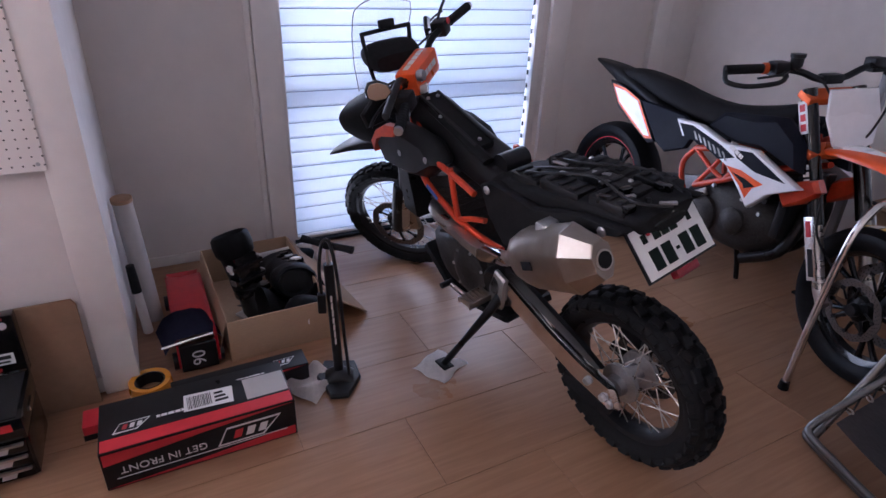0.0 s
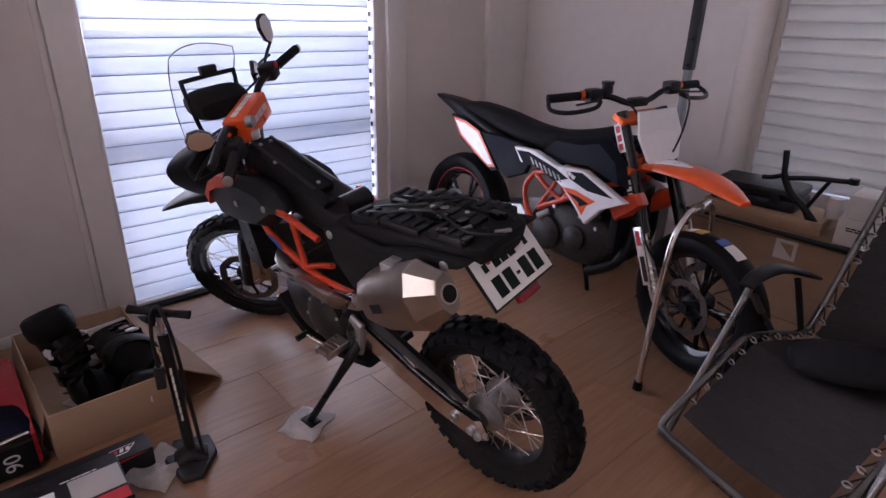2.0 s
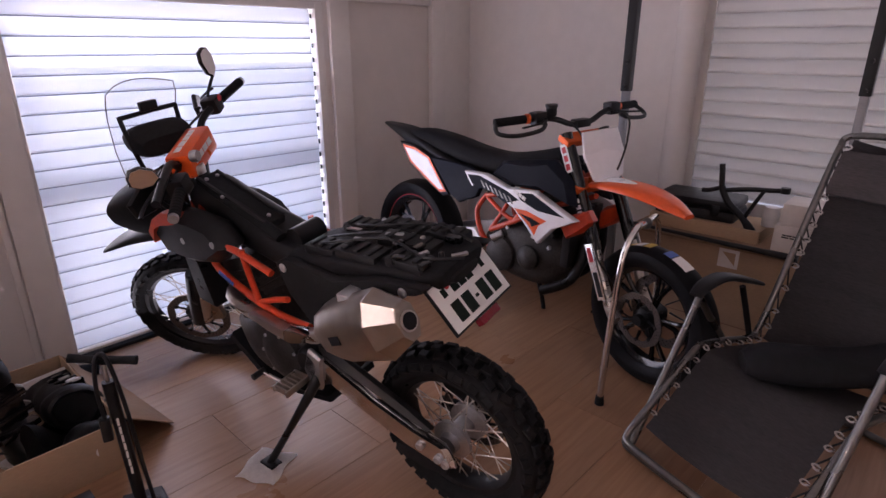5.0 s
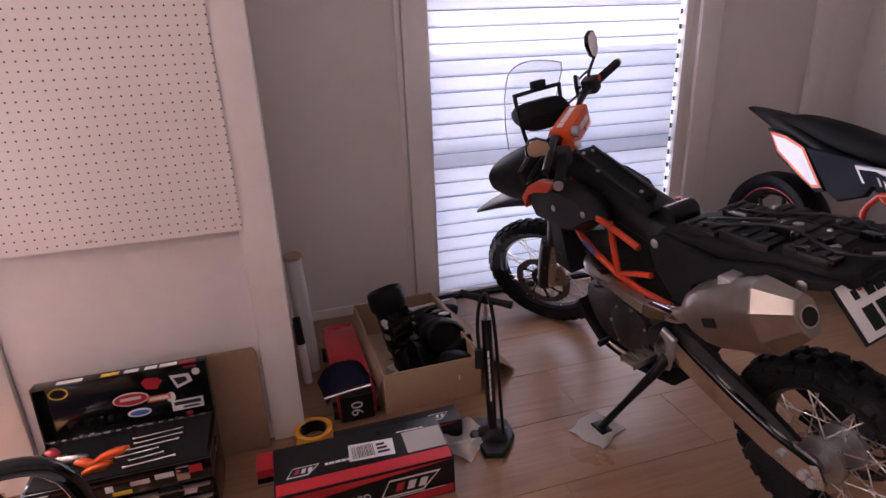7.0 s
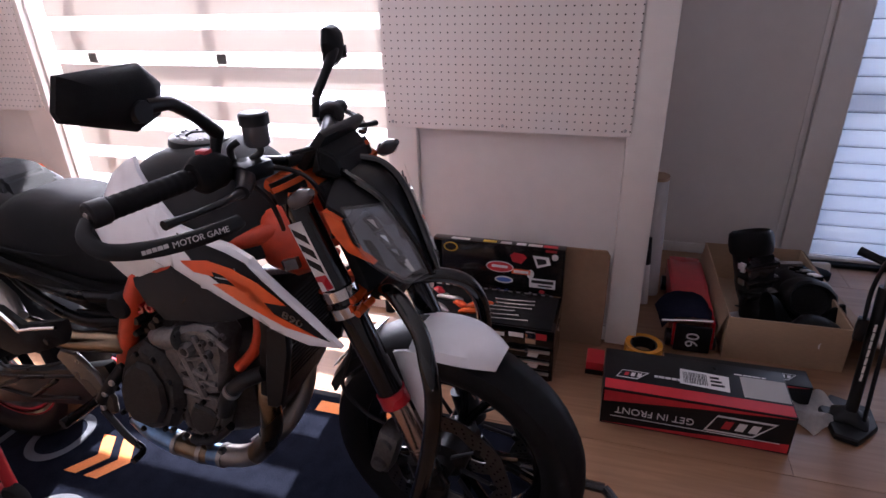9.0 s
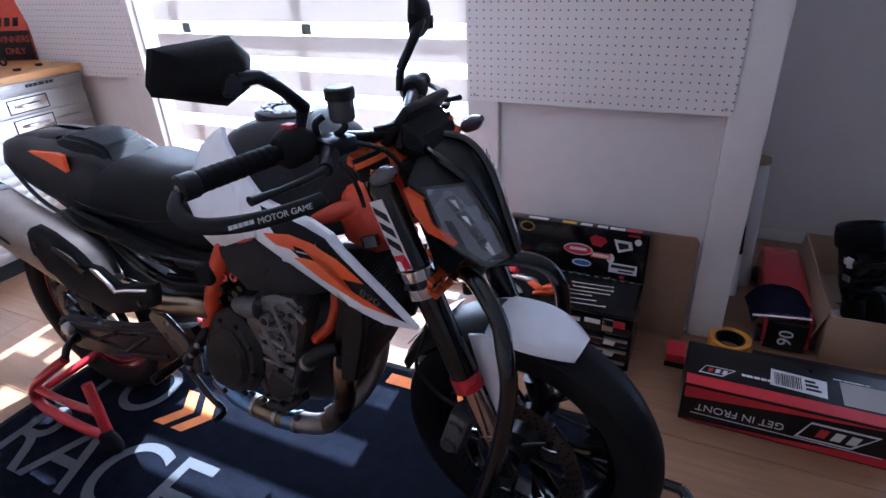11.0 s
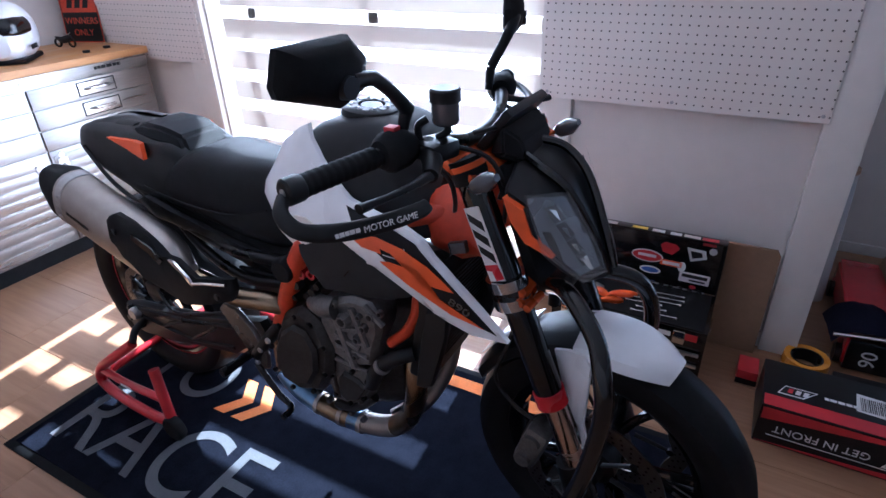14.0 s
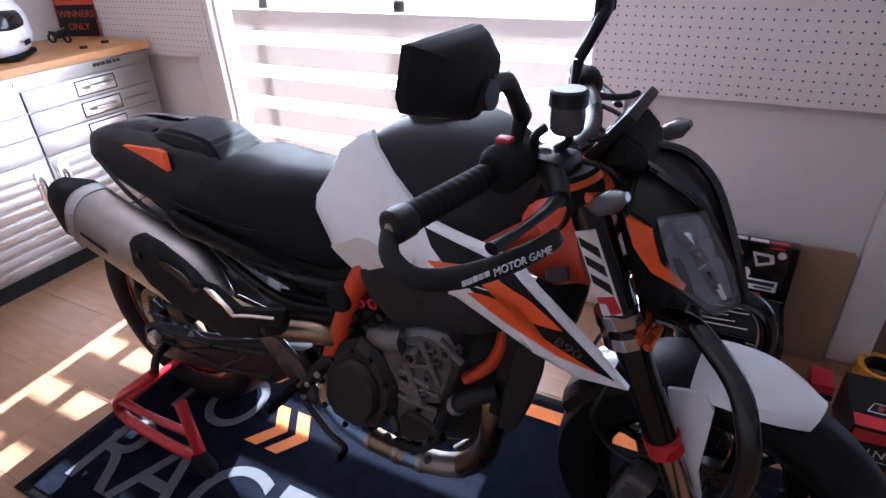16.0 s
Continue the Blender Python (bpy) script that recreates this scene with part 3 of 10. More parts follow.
def spoked_wheel(bike, m, r, w, tyre_bm, rim_r, name="wheel", discs=((0.0, 0.13),), hub_mat="alu"):
    """Wire wheel: the hub carries rim, spokes, tyre and disc."""
    hub = B()
    lathe(hub, [(0.0, -0.075), (0.03, -0.075), (0.034, -0.055), (0.062, -0.05), (0.062, -0.036), (0.03, -0.025), (0.03, 0.025), (0.062, 0.036), (0.062, 0.05), (0.034, 0.055), (0.03, 0.075), (0.0, 0.075)], 28, closed=False)
    hub = part(name, hub, M[hub_mat], bike, "spoked wheel with a silver hub")
    hub.matrix_local = m
    tyre_bm, knobs = tyre_bm
    part("tyre", tyre_bm, M["tyre"], hub, "worn black knobbly tyre")
    bm = B()
    vs = [bm.verts.new((x, yy * k, zz * k)) for x, k in ((-0.4, 1.12), (0.68, 1.04), (0.8, 0.86)) for yy, zz in ((-1, -1), (1, -1), (1, 1), (-1, 1))]
    bm.faces.new(vs[8:])
    for lo in (0, 4):
        for q in range(4):
            bm.faces.new((vs[lo + q], vs[lo + (q + 1) % 4], vs[lo + 4 + (q + 1) % 4], vs[lo + 4 + q]))
    first = part("tread_block", bm, M["tyre"], hub, smooth=False)
    for k, mk in enumerate(knobs):
        o = first if k == 0 else new("tread_block", first.data)
        o.parent = hub
        o.matrix_local = mk
    bm = B()
    ww = w * 0.62
    lathe(bm, [(rim_r + 0.012, -ww), (rim_r + 0.012, -ww + 0.004), (rim_r - 0.004, -ww * 0.8), (rim_r - 0.012, -ww * 0.3), (rim_r - 0.012, ww * 0.3), (rim_r - 0.004, ww * 0.8), (rim_r + 0.012, ww - 0.004), (rim_r + 0.012, ww), (rim_r - 0.012, ww * 0.9), (rim_r - 0.024, ww * 0.4), (rim_r - 0.024, -ww * 0.4), (rim_r - 0.012, -ww * 0.9)], 48)
    part("rim", bm, M["black_metal"], hub, "black anodised rim")
    sp = B()
    rod(sp, (0.055, 0.043, 0), ((rim_r - 0.016) * math.cos(0.62), 0.008, (rim_r - 0.016) * math.sin(0.62)), 0.0021, n=6)
    first = part("spoke", sp, M["steel"], hub)
    for i in range(36):
        o = first if i == 0 else new("spoke", first.data)
        o.parent = hub
        flip = i % 2
        turn = (i // 2) * 2 * math.pi / 18 + (0.17 if flip else 0)
        mm = Matrix.Rotation(turn, 4, "Y")
        if (i // 2) % 2:
            mm = mm @ Matrix.Diagonal((1, 1, -1, 1))
        if flip:
            mm = mm @ Matrix.Diagonal((1, -1, 1, 1))
        o.matrix_local = mm
    for y, rd in discs:
        brake_disc(hub, y, rd)
    return hub


def brake_disc(hub, y, rd, floats=8):
    bm = B()
    n = 48
    inner = rd * 0.76
    for ya, yb in ((y - 0.0022, y + 0.0022),):
        rings = []
        for i in range(n):
            a = 2 * math.pi * i / n
            ro = rd * (1.0 + 0.012 * math.cos(a * 10))
            ri = inner * (1.0 + 0.03 * math.cos(a * 10))
            rings.append([bm.verts.new((q * math.cos(a), yy, q * math.sin(a))) for q, yy in ((ri, ya), (ro, ya), (ro, yb), (ri, yb))])
        for i in range(n):
            a, b = rings[i], rings[(i + 1) % n]
            for j in range(4):
                bm.faces.new((a[j], a[(j + 1) % 4], b[(j + 1) % 4], b[j]))
    disc = part("brake_disc", bm, M["disc"], hub, "drilled steel brake disc")
    bm = B()
    for i in range(40):
        for k, q in enumerate((0.82, 0.88, 0.94)):
            a = 2 * math.pi * (i + 0.33 * k) / 40
            for side in (-1, 1):
                lathe(bm, [(0.0, side * 0.0026), (rd * 0.018, side * 0.0026)], 6, at(q * rd * math.cos(a), y, q * rd * math.sin(a)), closed=False)
    me = bpy.data.meshes.new("drilled_holes")
    bm.to_mesh(me)
    bm.free()
    me.materials.append(M["black_matt"])
    o = new("drilled_holes", me)
    o.parent = hub
    for i in range(floats):
        a = 2 * math.pi * i / floats
        bm = B()
        tube(bm, [(0.045 * math.cos(a + 0.25), y * 0.92, 0.045 * math.sin(a + 0.25)), (inner * 1.02 * math.cos(a), y, inner * 1.02 * math.sin(a))], [0.007, 0.005], 8, flat=0.5)
        lathe(bm, [(0.0, -0.005), (0.008, -0.005), (0.008, 0.005), (0.0, 0.005)], 10, at(inner * math.cos(a), y, inner * math.sin(a)), closed=False)
        part("disc_arm", bm, M["black_metal"], hub, "black disc carrier arm")


def cast_wheel(bike, m, r, w, rim_r, spokes=5, double=True, discs=(), rim_mat="black_gloss", tyre_mat="tyre_new", name="wheel", label="cast wheel with slim black spokes", stripe=None):
    hub = B()
    lathe(hub, [(0.0, -0.08), (0.022, -0.08), (0.026, -0.06), (0.045, -0.05), (0.045, 0.05), (0.026, 0.06), (0.022, 0.08), (0.0, 0.08)], 28, closed=False)
    hub = part(name, hub, M["black_metal"], bike, label)
    hub.matrix_local = m
    part("tyre", road_tyre(r, w), M[tyre_mat], hub, "smooth black road tyre")
    bm = B()
    ww = w * 0.66
    lathe(bm, [(rim_r + 0.014, -ww), (rim_r + 0.012, -ww + 0.006), (rim_r - 0.006, -ww * 0.72), (rim_r - 0.018, -ww * 0.3), (rim_r - 0.018, ww * 0.3), (rim_r - 0.006, ww * 0.72), (rim_r + 0.012, ww - 0.006), (rim_r + 0.014, ww), (rim_r, ww * 0.95), (rim_r - 0.03, ww * 0.45), (rim_r - 0.03, -ww * 0.45), (rim_r, -ww * 0.95)], 56)
    for i in range(spokes):
        a = 2 * math.pi * i / spokes
        for da in ((-0.11, 0.11) if double else (0.0,)):
            p0 = (0.04 * math.cos(a + da * 0.5), 0, 0.04 * math.sin(a + da * 0.5))
            p1 = (rim_r * 0.55 * math.cos(a + da * 0.9), 0, rim_r * 0.55 * math.sin(a + da * 0.9))
            p2 = ((rim_r - 0.012) * math.cos(a + da * 1.7), 0, (rim_r - 0.012) * math.sin(a + da * 1.7))
            tube(bm, [p0, p1, p2], [0.013, 0.0095, 0.012], 8, 3)
    part("rim", bm, M[rim_mat], hub, "black cast rim with spokes")
    if stripe:
        bm = B()
        for s in (-1, 1):
            lathe(bm, [(rim_r + 0.004, s * (ww + 0.0008)), (rim_r + 0.010, s * (ww + 0.0008))], 56, closed=False)
        part("rim_stripe", bm, M[stripe], hub, "thin coloured rim stripe")
    for y, rd in discs:
        brake_disc(hub, y, rd)
    return hub


def bolt_row(bm, pts, r=0.006, d=0.006, axis=1):
    """Bolt heads that face sideways."""
    for x, y, z in pts:
        s = 1 if y > 0 else -1
        lathe(bm, [(0.0, s * d), (r * 0.8, s * d), (r, s * d * 0.6), (r, 0.0)], 8, at(x, y, z), closed=False)
    return bm


def mirror_pair(outline, thick=0.02):
    bm = B()
    slab(bm, outline, -thick / 2, thick / 2, 0.006)
    return bm


def steer_about(top, foot, degrees):
    t, f = Vector(top), Vector(foot)
    return Matrix.Translation(f) @ Matrix.Rotation(radians(degrees), 4, (t - f).normalized()) @ Matrix.Translation(-f)


def bar(parent, name, pts, r, mat, label="", n=10, k=5, m=None, flat=1.0):
    bm = B()
    tube(bm, pts, r, n, k, flat=flat)
    o = part(name, bm, mat if not isinstance(mat, str) else M[mat], parent, label)
    if m is not None:
        o.matrix_local = m
    return o


def plate_part(parent, name, outline, y0, y1, mat, label="", lean=(0, 0), bev=0.004, m=None):
    bm = B()
    slab(bm, outline, y0, y1, bev, lean)
    o = part(name, bm, M[mat], parent, label)
    if m is not None:
        o.matrix_local = m
    return o


def bars_of_text(parent, name, w, h, rows, mat, m, label="printed marks", seed=1):
    """Unreadable or withheld writing as plain bars, in the x-z plane facing -y."""
    rnd = random.Random(seed)
    bm = B()
    for i in range(rows):
        z1 = h / 2 - i * h / rows
        z0 = z1 - h / rows * 0.62
        x = -w / 2
        while x < w / 2 - 0.002:
            l = min(rnd.uniform(0.12, 0.3) * w, w / 2 - x)
            box(bm, x, x + l * 0.86, -0.0008, 0.0, z0, z1)
            x += l
    o = part(name, bm, M[mat], parent, label, smooth=False)
    o.matrix_local = m
    return o


# ---- naked road motorcycle in white and orange ----
def panel(parent, name, outline, depth, thick, mat, label="", s=-1, step=0.045, rim=0.0):
    """A curved skin cut to an outline in x and z; depth(x, z) is its distance from the middle plane on side s."""
    bm = B()
    bm.faces.new([bm.verts.new((x, 0, z)) for x, z in outline])
    bmesh.ops.triangulate(bm, faces=bm.faces[:], ngon_method="EAR_CLIP")
    xs, zs = [p[0] for p in outline], [p[1] for p in outline]
    for lo, hi, no in ((min(xs), max(xs), (1, 0, 0)), (min(zs), max(zs), (0, 0, 1))):
        k = math.floor(lo / step) + 1
        while k * step < hi:
            bmesh.ops.bisect_plane(bm, geom=bm.verts[:] + bm.edges[:] + bm.faces[:], plane_co=Vector(no) * k * step, plane_no=no)
            k += 1
    rim_edges = [e for e in bm.edges if len(e.link_faces) == 1]
    edge_verts = {v for e in rim_edges for v in e.verts}
    twin = {}
    for v in list(bm.verts):
        d = depth(v.co.x, v.co.z)
        v.co.y = s * (d - (rim if v in edge_verts else 0.0))
        twin[v] = bm.verts.new((v.co.x, s * (d - thick), v.co.z))
    for f in list(bm.faces):
        bm.faces.new([twin[v] for v in reversed(f.verts)])
    for e in rim_edges:
        u, v = e.verts
        bm.faces.new((u, v, twin[v], twin[u]))
    return part(name, bm, M[mat] if isinstance(mat, str) else mat, parent, label, angle=50)


def hull_part(parent, name, pts, mat, label="", bev=0.004, m=None):
    """A faceted solid spanned by its corners, mirrored across the middle plane where a corner is off it."""
    bm = B()
    for x, y, z in pts:
        for yy in ({y, -y}):
            bm.verts.new((x, yy, z))
    out = bmesh.ops.convex_hull(bm, input=bm.verts[:])
    bmesh.ops.delete(bm, geom=list({v for v in out["geom_interior"] + out["geom_unused"] if isinstance(v, bmesh.types.BMVert)}), context="VERTS")
    bmesh.ops.dissolve_limit(bm, angle_limit=radians(4), verts=bm.verts[:], edges=bm.edges[:])
    bmesh.ops.bevel(bm, geom=[e for e in bm.edges if e.calc_face_angle(0) > 0.25], offset=bev, segments=2, affect="EDGES", clamp_overlap=True)
    o = part(name, bm, M[mat], parent, label, angle=30)
    if m is not None:
        o.matrix_local = m
    return o


def ribbed_grip(parent, name, a, b, r, mat, label, n=9, m=None):
    """A rubber grip as one turned body with raised rings."""
    a, b = Vector(a), Vector(b)
    pts, rs = [], []
    for i in range(n):
        u = i / n
        for du, k in ((0.0, 1.0), (0.40 / n, 1.0), (0.5 / n, 1.035), (0.9 / n, 1.035)):
            pts.append(a.lerp(b, u + du))
            rs.append(r * k)
    pts.append(b)
    rs.append(r)
    bm = B()
    tube(bm, pts, rs, 16, 1)
    o = part(name, bm, M[mat], parent, label)
    if m is not None:
        o.matrix_local = m
    return o


def mirror_head(parent, outline, m, label):
    """Domed shell with the glass on its flat side; u runs across, v up, the dome along +w."""
    bm = B()
    rings = [[bm.verts.new((w, u * k, v * k)) for u, v in outline] for w, k in ((-0.004, 0.93), (0.0, 1.0), (0.010, 1.0), (0.022, 0.86), (0.032, 0.58), (0.036, 0.25))]
    n = len(outline)
    for p, q in zip(rings, rings[1:]):
        for i in range(n):
            bm.faces.new((p[i], p[(i + 1) % n], q[(i + 1) % n], q[i]))
    bm.faces.new(rings[0])
    bm.faces.new(rings[-1][::-1])
    shell = part("mirror_shell", bm, M["black_matt"], parent, label, angle=34)
    shell.matrix_local = m
    bm = B()
    vs = [bm.verts.new((-0.0048, u * 0.9, v * 0.9)) for u, v in outline]
    lo = [bm.verts.new((-0.0035, u * 0.9, v * 0.9)) for u, v in outline]
    bm.faces.new(vs)
    bm.faces.new(lo[::-1])
    for i in range(n):
        bm.faces.new((vs[i], vs[(i + 1) % n], lo[(i + 1) % n], lo[i]))
    part("mirror_glass", bm, M["mirror"], shell, "mirror glass", smooth=False)
    bm = B()
    tube(bm, [(0.020, 0.012, -0.014), (0.041, 0.012, -0.014)], [0.017, 0.014], 18, 1)
    part("ball_socket", bm, M["black"], shell, "round black mirror joint")
    return shell


def side_depth(x, z):
    """Half width of the tank wings and shrouds."""
    return float(np.interp(x, [0.62, 0.68, 0.76, 0.85, 1.0, 1.2, 1.35], [0.105, 0.12, 0.15, 0.172, 0.188, 0.198, 0.195])) - 0.38 * max(0.0, z - 0.80)


def naked_bike():
    b = thing("naked_motorcycle", pose(-1.844, 0.953, 0, 0, 0, -2.0), "white, orange and black naked motorcycle on paddock stands", "motorcycle")
    RX, R, F = 0.04, 0.305, 0.295
    cast_wheel(b, at(RX, 0, R), 0.313, 0.088, 0.222, 5, True, discs=((-0.095, 0.115),), stripe="red_card", label="black cast rear wheel with a wide road tyre")
    # swingarm
    for s in (-1, 1):
        out = [(-0.045, 0.24), (-0.03, 0.295), (0.03, 0.312), (0.126, 0.325), (0.306, 0.366), (0.51, 0.410), (0.62, 0.445), (0.64, 0.40), (0.565, 0.345), (0.494, 0.287), (0.32, 0.243), (0.16, 0.212), (0.03, 0.20), (-0.03, 0.21)]
        plate_part(b, "swingarm", out, s * 0.112, s * 0.142, "black", "black ribbed swingarm leg", bev=0.014)
        for x0, z0, x1, z1 in ((0.04, 0.298, 0.30, 0.338), (0.30, 0.338, 0.54, 0.395), (0.05, 0.275, 0.29, 0.268), (0.29, 0.268, 0.48, 0.31), (0.16, 0.272, 0.27, 0.328), (0.30, 0.275, 0.42, 0.358)):
            bar(b, "swingarm_rib", [(x0, s * 0.143, z0), (x1, s * 0.143, z1)], 0.006, "black_metal", n=8, k=1)
        bm = B()
        bolt_row(bm, [(RX, s * 0.145, R - 0.02)], 0.022, 0.02)
        part("axle_nut", bm, M["alu"], b)
    for x, z, r in ((0.01, 0.262, 0.012), (0.055, 0.245, 0.010), (0.02, 0.30, 0.009)):
        bm = B()
        bolt_row(bm, [(x, -0.143, z)], r, 0.018)
        part("lifter_bolt", bm, M["black_metal"], b)
    bar(b, "chain", [(0.02, 0.10, 0.385), (0.3, 0.10, 0.44), (0.62, 0.10, 0.49)], 0.009, "black_metal", "dark drive chain", flat=2.0)
    hug = B()
    lathe(hug, [(0.335, -0.085), (0.345, -0.06), (0.350, 0.0), (0.345, 0.06), (0.335, 0.085), (0.330, 0.080), (0.343, 0.0), (0.330, -0.080)], 14, at(RX, 0, R), True, radians(18), radians(72))
    part("hugger", hug, M["black"], b, "black rear hugger")
    bm = B()
    box(bm, 0.09, 0.17, -0.125, -0.075, 0.345, 0.40, 0.012)
    part("rear_caliper", bm, M["black_metal"], b, "small black rear caliper")
    bar(b, "brake_hose", [(0.15, -0.12, 0.39), (0.25, -0.15, 0.36), (0.40, -0.15, 0.40), (0.55, -0.15, 0.46)], 0.005, "black_metal", n=6)
    # engine
    bm = B()
    body(bm, smooth_stations([(0.66, 0, 0.34, 0.52, 0.10, 0.12), (0.74, 0, 0.29, 0.60, 0.13, 0.14), (0.90, 0, 0.28, 0.62, 0.15, 0.145), (1.02, 0, 0.32, 0.62, 0.14, 0.13), (1.09, 0, 0.42, 0.58, 0.11, 0.11)], 3), 22, 4)
    part("crankcase", bm, M["engine"], b, "dark cast engine case")
    plate_part(b, "cylinder_head", [(0.855, 0.597), (0.881, 0.612), (0.952, 0.642), (1.000, 0.640), (1.020, 0.614), (1.022, 0.576), (1.003, 0.516), (0.988, 0.47), (0.93, 0.45), (0.868, 0.47), (0.850, 0.532)], -0.178, -0.10, "engine_light", "grey cast cylinder side", bev=0.012)
    plate_part(b, "crankcase_cover", [(0.868, 0.462), (0.93, 0.442), (0.987, 0.462), (0.991, 0.418), (0.960, 0.352), (0.906, 0.317), (0.859, 0.321), (0.838, 0.379)], -0.172, -0.10, "engine_light", "grey cast lower engine cover", bev=0.010)
    plate_part(b, "cover_plate", [(0.905, 0.425), (0.945, 0.418), (0.968, 0.40), (0.945, 0.358), (0.905, 0.338), (0.882, 0.352), (0.884, 0.395)], -0.181, -0.165, "engine", "raised oval cover", bev=0.006)
    plate_part(b, "cylinder_head", [(0.86, 0.59), (0.912, 0.62), (1.045, 0.645), (1.026, 0.59), (0.95, 0.42), (0.85, 0.42)], 0.10, 0.165, "engine_light", bev=0.012)
    plate_part(b, "clutch_cover", [(0.812, 0.580), (0.756, 0.545), (0.712, 0.467), (0.694, 0.385), (0.712, 0.335), (0.770, 0.320), (0.838, 0.345), (0.878, 0.415), (0.890, 0.485), (0.862, 0.552)], -0.195, -0.12, "engine", "dark oval clutch cover", bev=0.016)
    cov = [(0.796, 0.535), (0.752, 0.50), (0.722, 0.44), (0.718, 0.38), (0.758, 0.350), (0.815, 0.365), (0.850, 0.42), (0.856, 0.485), (0.832, 0.53)]
    plate_part(b, "clutch_cap", cov, -0.208, -0.190, "engine", "raised dark cover cap", bev=0.010)
    for i in range(0, 9):
        x, z = cov[i]
        cx, cz = 0.787, 0.447
        bm = B()
        bolt_row(bm, [(cx + (x - cx) * 1.24, -0.195, cz + (z - cz) * 1.2)], 0.0070, 0.008)
        part("bolt", bm, M["black_metal"], b)
    for x0, z0, x1, z1, r, y in ((0.905, 0.60, 0.945, 0.46, 0.010, 0.180), (0.955, 0.62, 0.985, 0.53, 0.008, 0.180), (0.90, 0.535, 0.965, 0.515, 0.008, 0.179), (0.90, 0.50, 0.985, 0.50, 0.006, 0.179), (0.99, 0.635, 1.035, 0.60, 0.007, 0.179), (0.925, 0.555, 0.99, 0.575, 0.006, 0.180)):
        bar(b, "casting_rib", [(x0, -y, z0), (x1, -y, z1)], r, "engine_light", n=8, k=1)
    for x, z, r, d in ((0.935, 0.585, 0.017, 0.020), (0.965, 0.545, 0.011, 0.016), (0.955, 0.495, 0.009, 0.014), (0.91, 0.615, 0.010, 0.012), (1.005, 0.615, 0.012, 0.012), (0.985, 0.58, 0.010, 0.014), (0.875, 0.58, 0.009, 0.012), (0.975, 0.605, 0.008, 0.012), (1.03, 0.63, 0.008, 0.010)):
        bm = B()
        bolt_row(bm, [(x, -0.176, z)], r, d)
        bs = part("casting_boss", bm, M["engine_light"], b, "cast boss with a recessed bolt")
        bm = B()
        bolt_row(bm, [(x, -0.176 - d, z)], r * 0.55, 0.002)
        part("boss_bolt", bm, M["black_metal"], bs)
    plate_part(b, "casting_recess", [(0.893, 0.512), (0.912, 0.52), (0.945, 0.49), (0.928, 0.478)], -0.1795, -0.170, "black_matt", "dark recess in the casting", bev=0.002)
    bm = B()
    tube(bm, [(0.84, -0.165, 0.590), (0.875, -0.178, 0.597), (0.915, -0.178, 0.605)], [0.021, 0.024, 0.026], 16, 2)
    part("thermostat", bm, M["engine_light"], b, "grey cast hose stub")
    rnd = random.Random(12)
    for x, z, r in ((0.80, 0.625, 0.013), (0.828, 0.605, 0.010), (0.845, 0.62, 0.012), (0.79, 0.59, 0.009), (0.862, 0.64, 0.010)):
        bm = B()
        bolt_row(bm, [(x, -0.160, z)], r, 0.018)
        part("injector_fitting", bm, M["black_metal"], b, "small black fitting")
    for x, z in ((0.815, 0.655), (0.845, 0.662)):
        bm = B()
        lathe(bm, [(0.006, -0.172), (0.012, -0.172), (0.012, -0.150), (0.006, -0.150)], 14, at(x, 0, z))
        part("hose_ring", bm, M["red"], b, "red anodised hose ring")
    bar(b, "coolant_hose", [(1.085, -0.150, 0.530), (1.060, -0.165, 0.522), (1.035, -0.170, 0.505), (0.998, -0.172, 0.462), (0.975, -0.165, 0.41)], 0.017, "black", "black rubber coolant hose", n=14)
    bar(b, "coolant_hose", [(0.86, -0.165, 0.30), (0.92, -0.165, 0.315), (0.97, -0.155, 0.36)], 0.012, "black")
    bm = B()
    tube(bm, [(1.012, -0.172, 0.480), (1.020, -0.172, 0.490)], 0.0195, 18, 1)
    part("hose_clip", bm, M["alu"], b, "bright hose clip")
    for x0, z0, x1, z1 in ((0.875, 0.335, 0.865, 0.45), (0.975, 0.43, 0.94, 0.345), (0.885, 0.455, 0.975, 0.452)):
        bar(b, "casting_rib", [(x0, -0.173, z0), (x1, -0.173, z1)], 0.006, "engine_light", n=8, k=1)
    for x, z in ((0.872, 0.345), (0.868, 0.40), (0.972, 0.425), (0.955, 0.368), (0.91, 0.33), (0.93, 0.435)):
        bm = B()
        bolt_row(bm, [(x, -0.172, z)], 0.0065, 0.010)
        part("bolt", bm, M["black_metal"], b)
    for i in range(7):
        x, z = 0.73 + 0.034 * i, 0.318 - 0.006 * i + rnd.uniform(-0.006, 0.006)
        bm = B()
        bolt_row(bm, [(x, -0.155, z)], 0.008, 0.014)
        part("sump_bolt", bm, M["engine_light"], b)
    # radiator
    bm = B()
    m = Matrix.Translation((1.105, -0.02, 0.585)) @ Matrix.Rotation(radians(9), 4, "Y")
    box(bm, -0.018, 0.018, -0.13, 0.11, -0.12, 0.12, 0.006, m)
    rad = part("radiator", bm, M["black_metal"], b, "black finned radiator")
    for k in range(20):
        bm = B()
        box(bm, 0.018, 0.021, -0.125, 0.105, -0.112 + 0.0115 * k, -0.107 + 0.0115 * k, 0, m)
        part("fin", bm, M["black_metal"], rad, smooth=False)
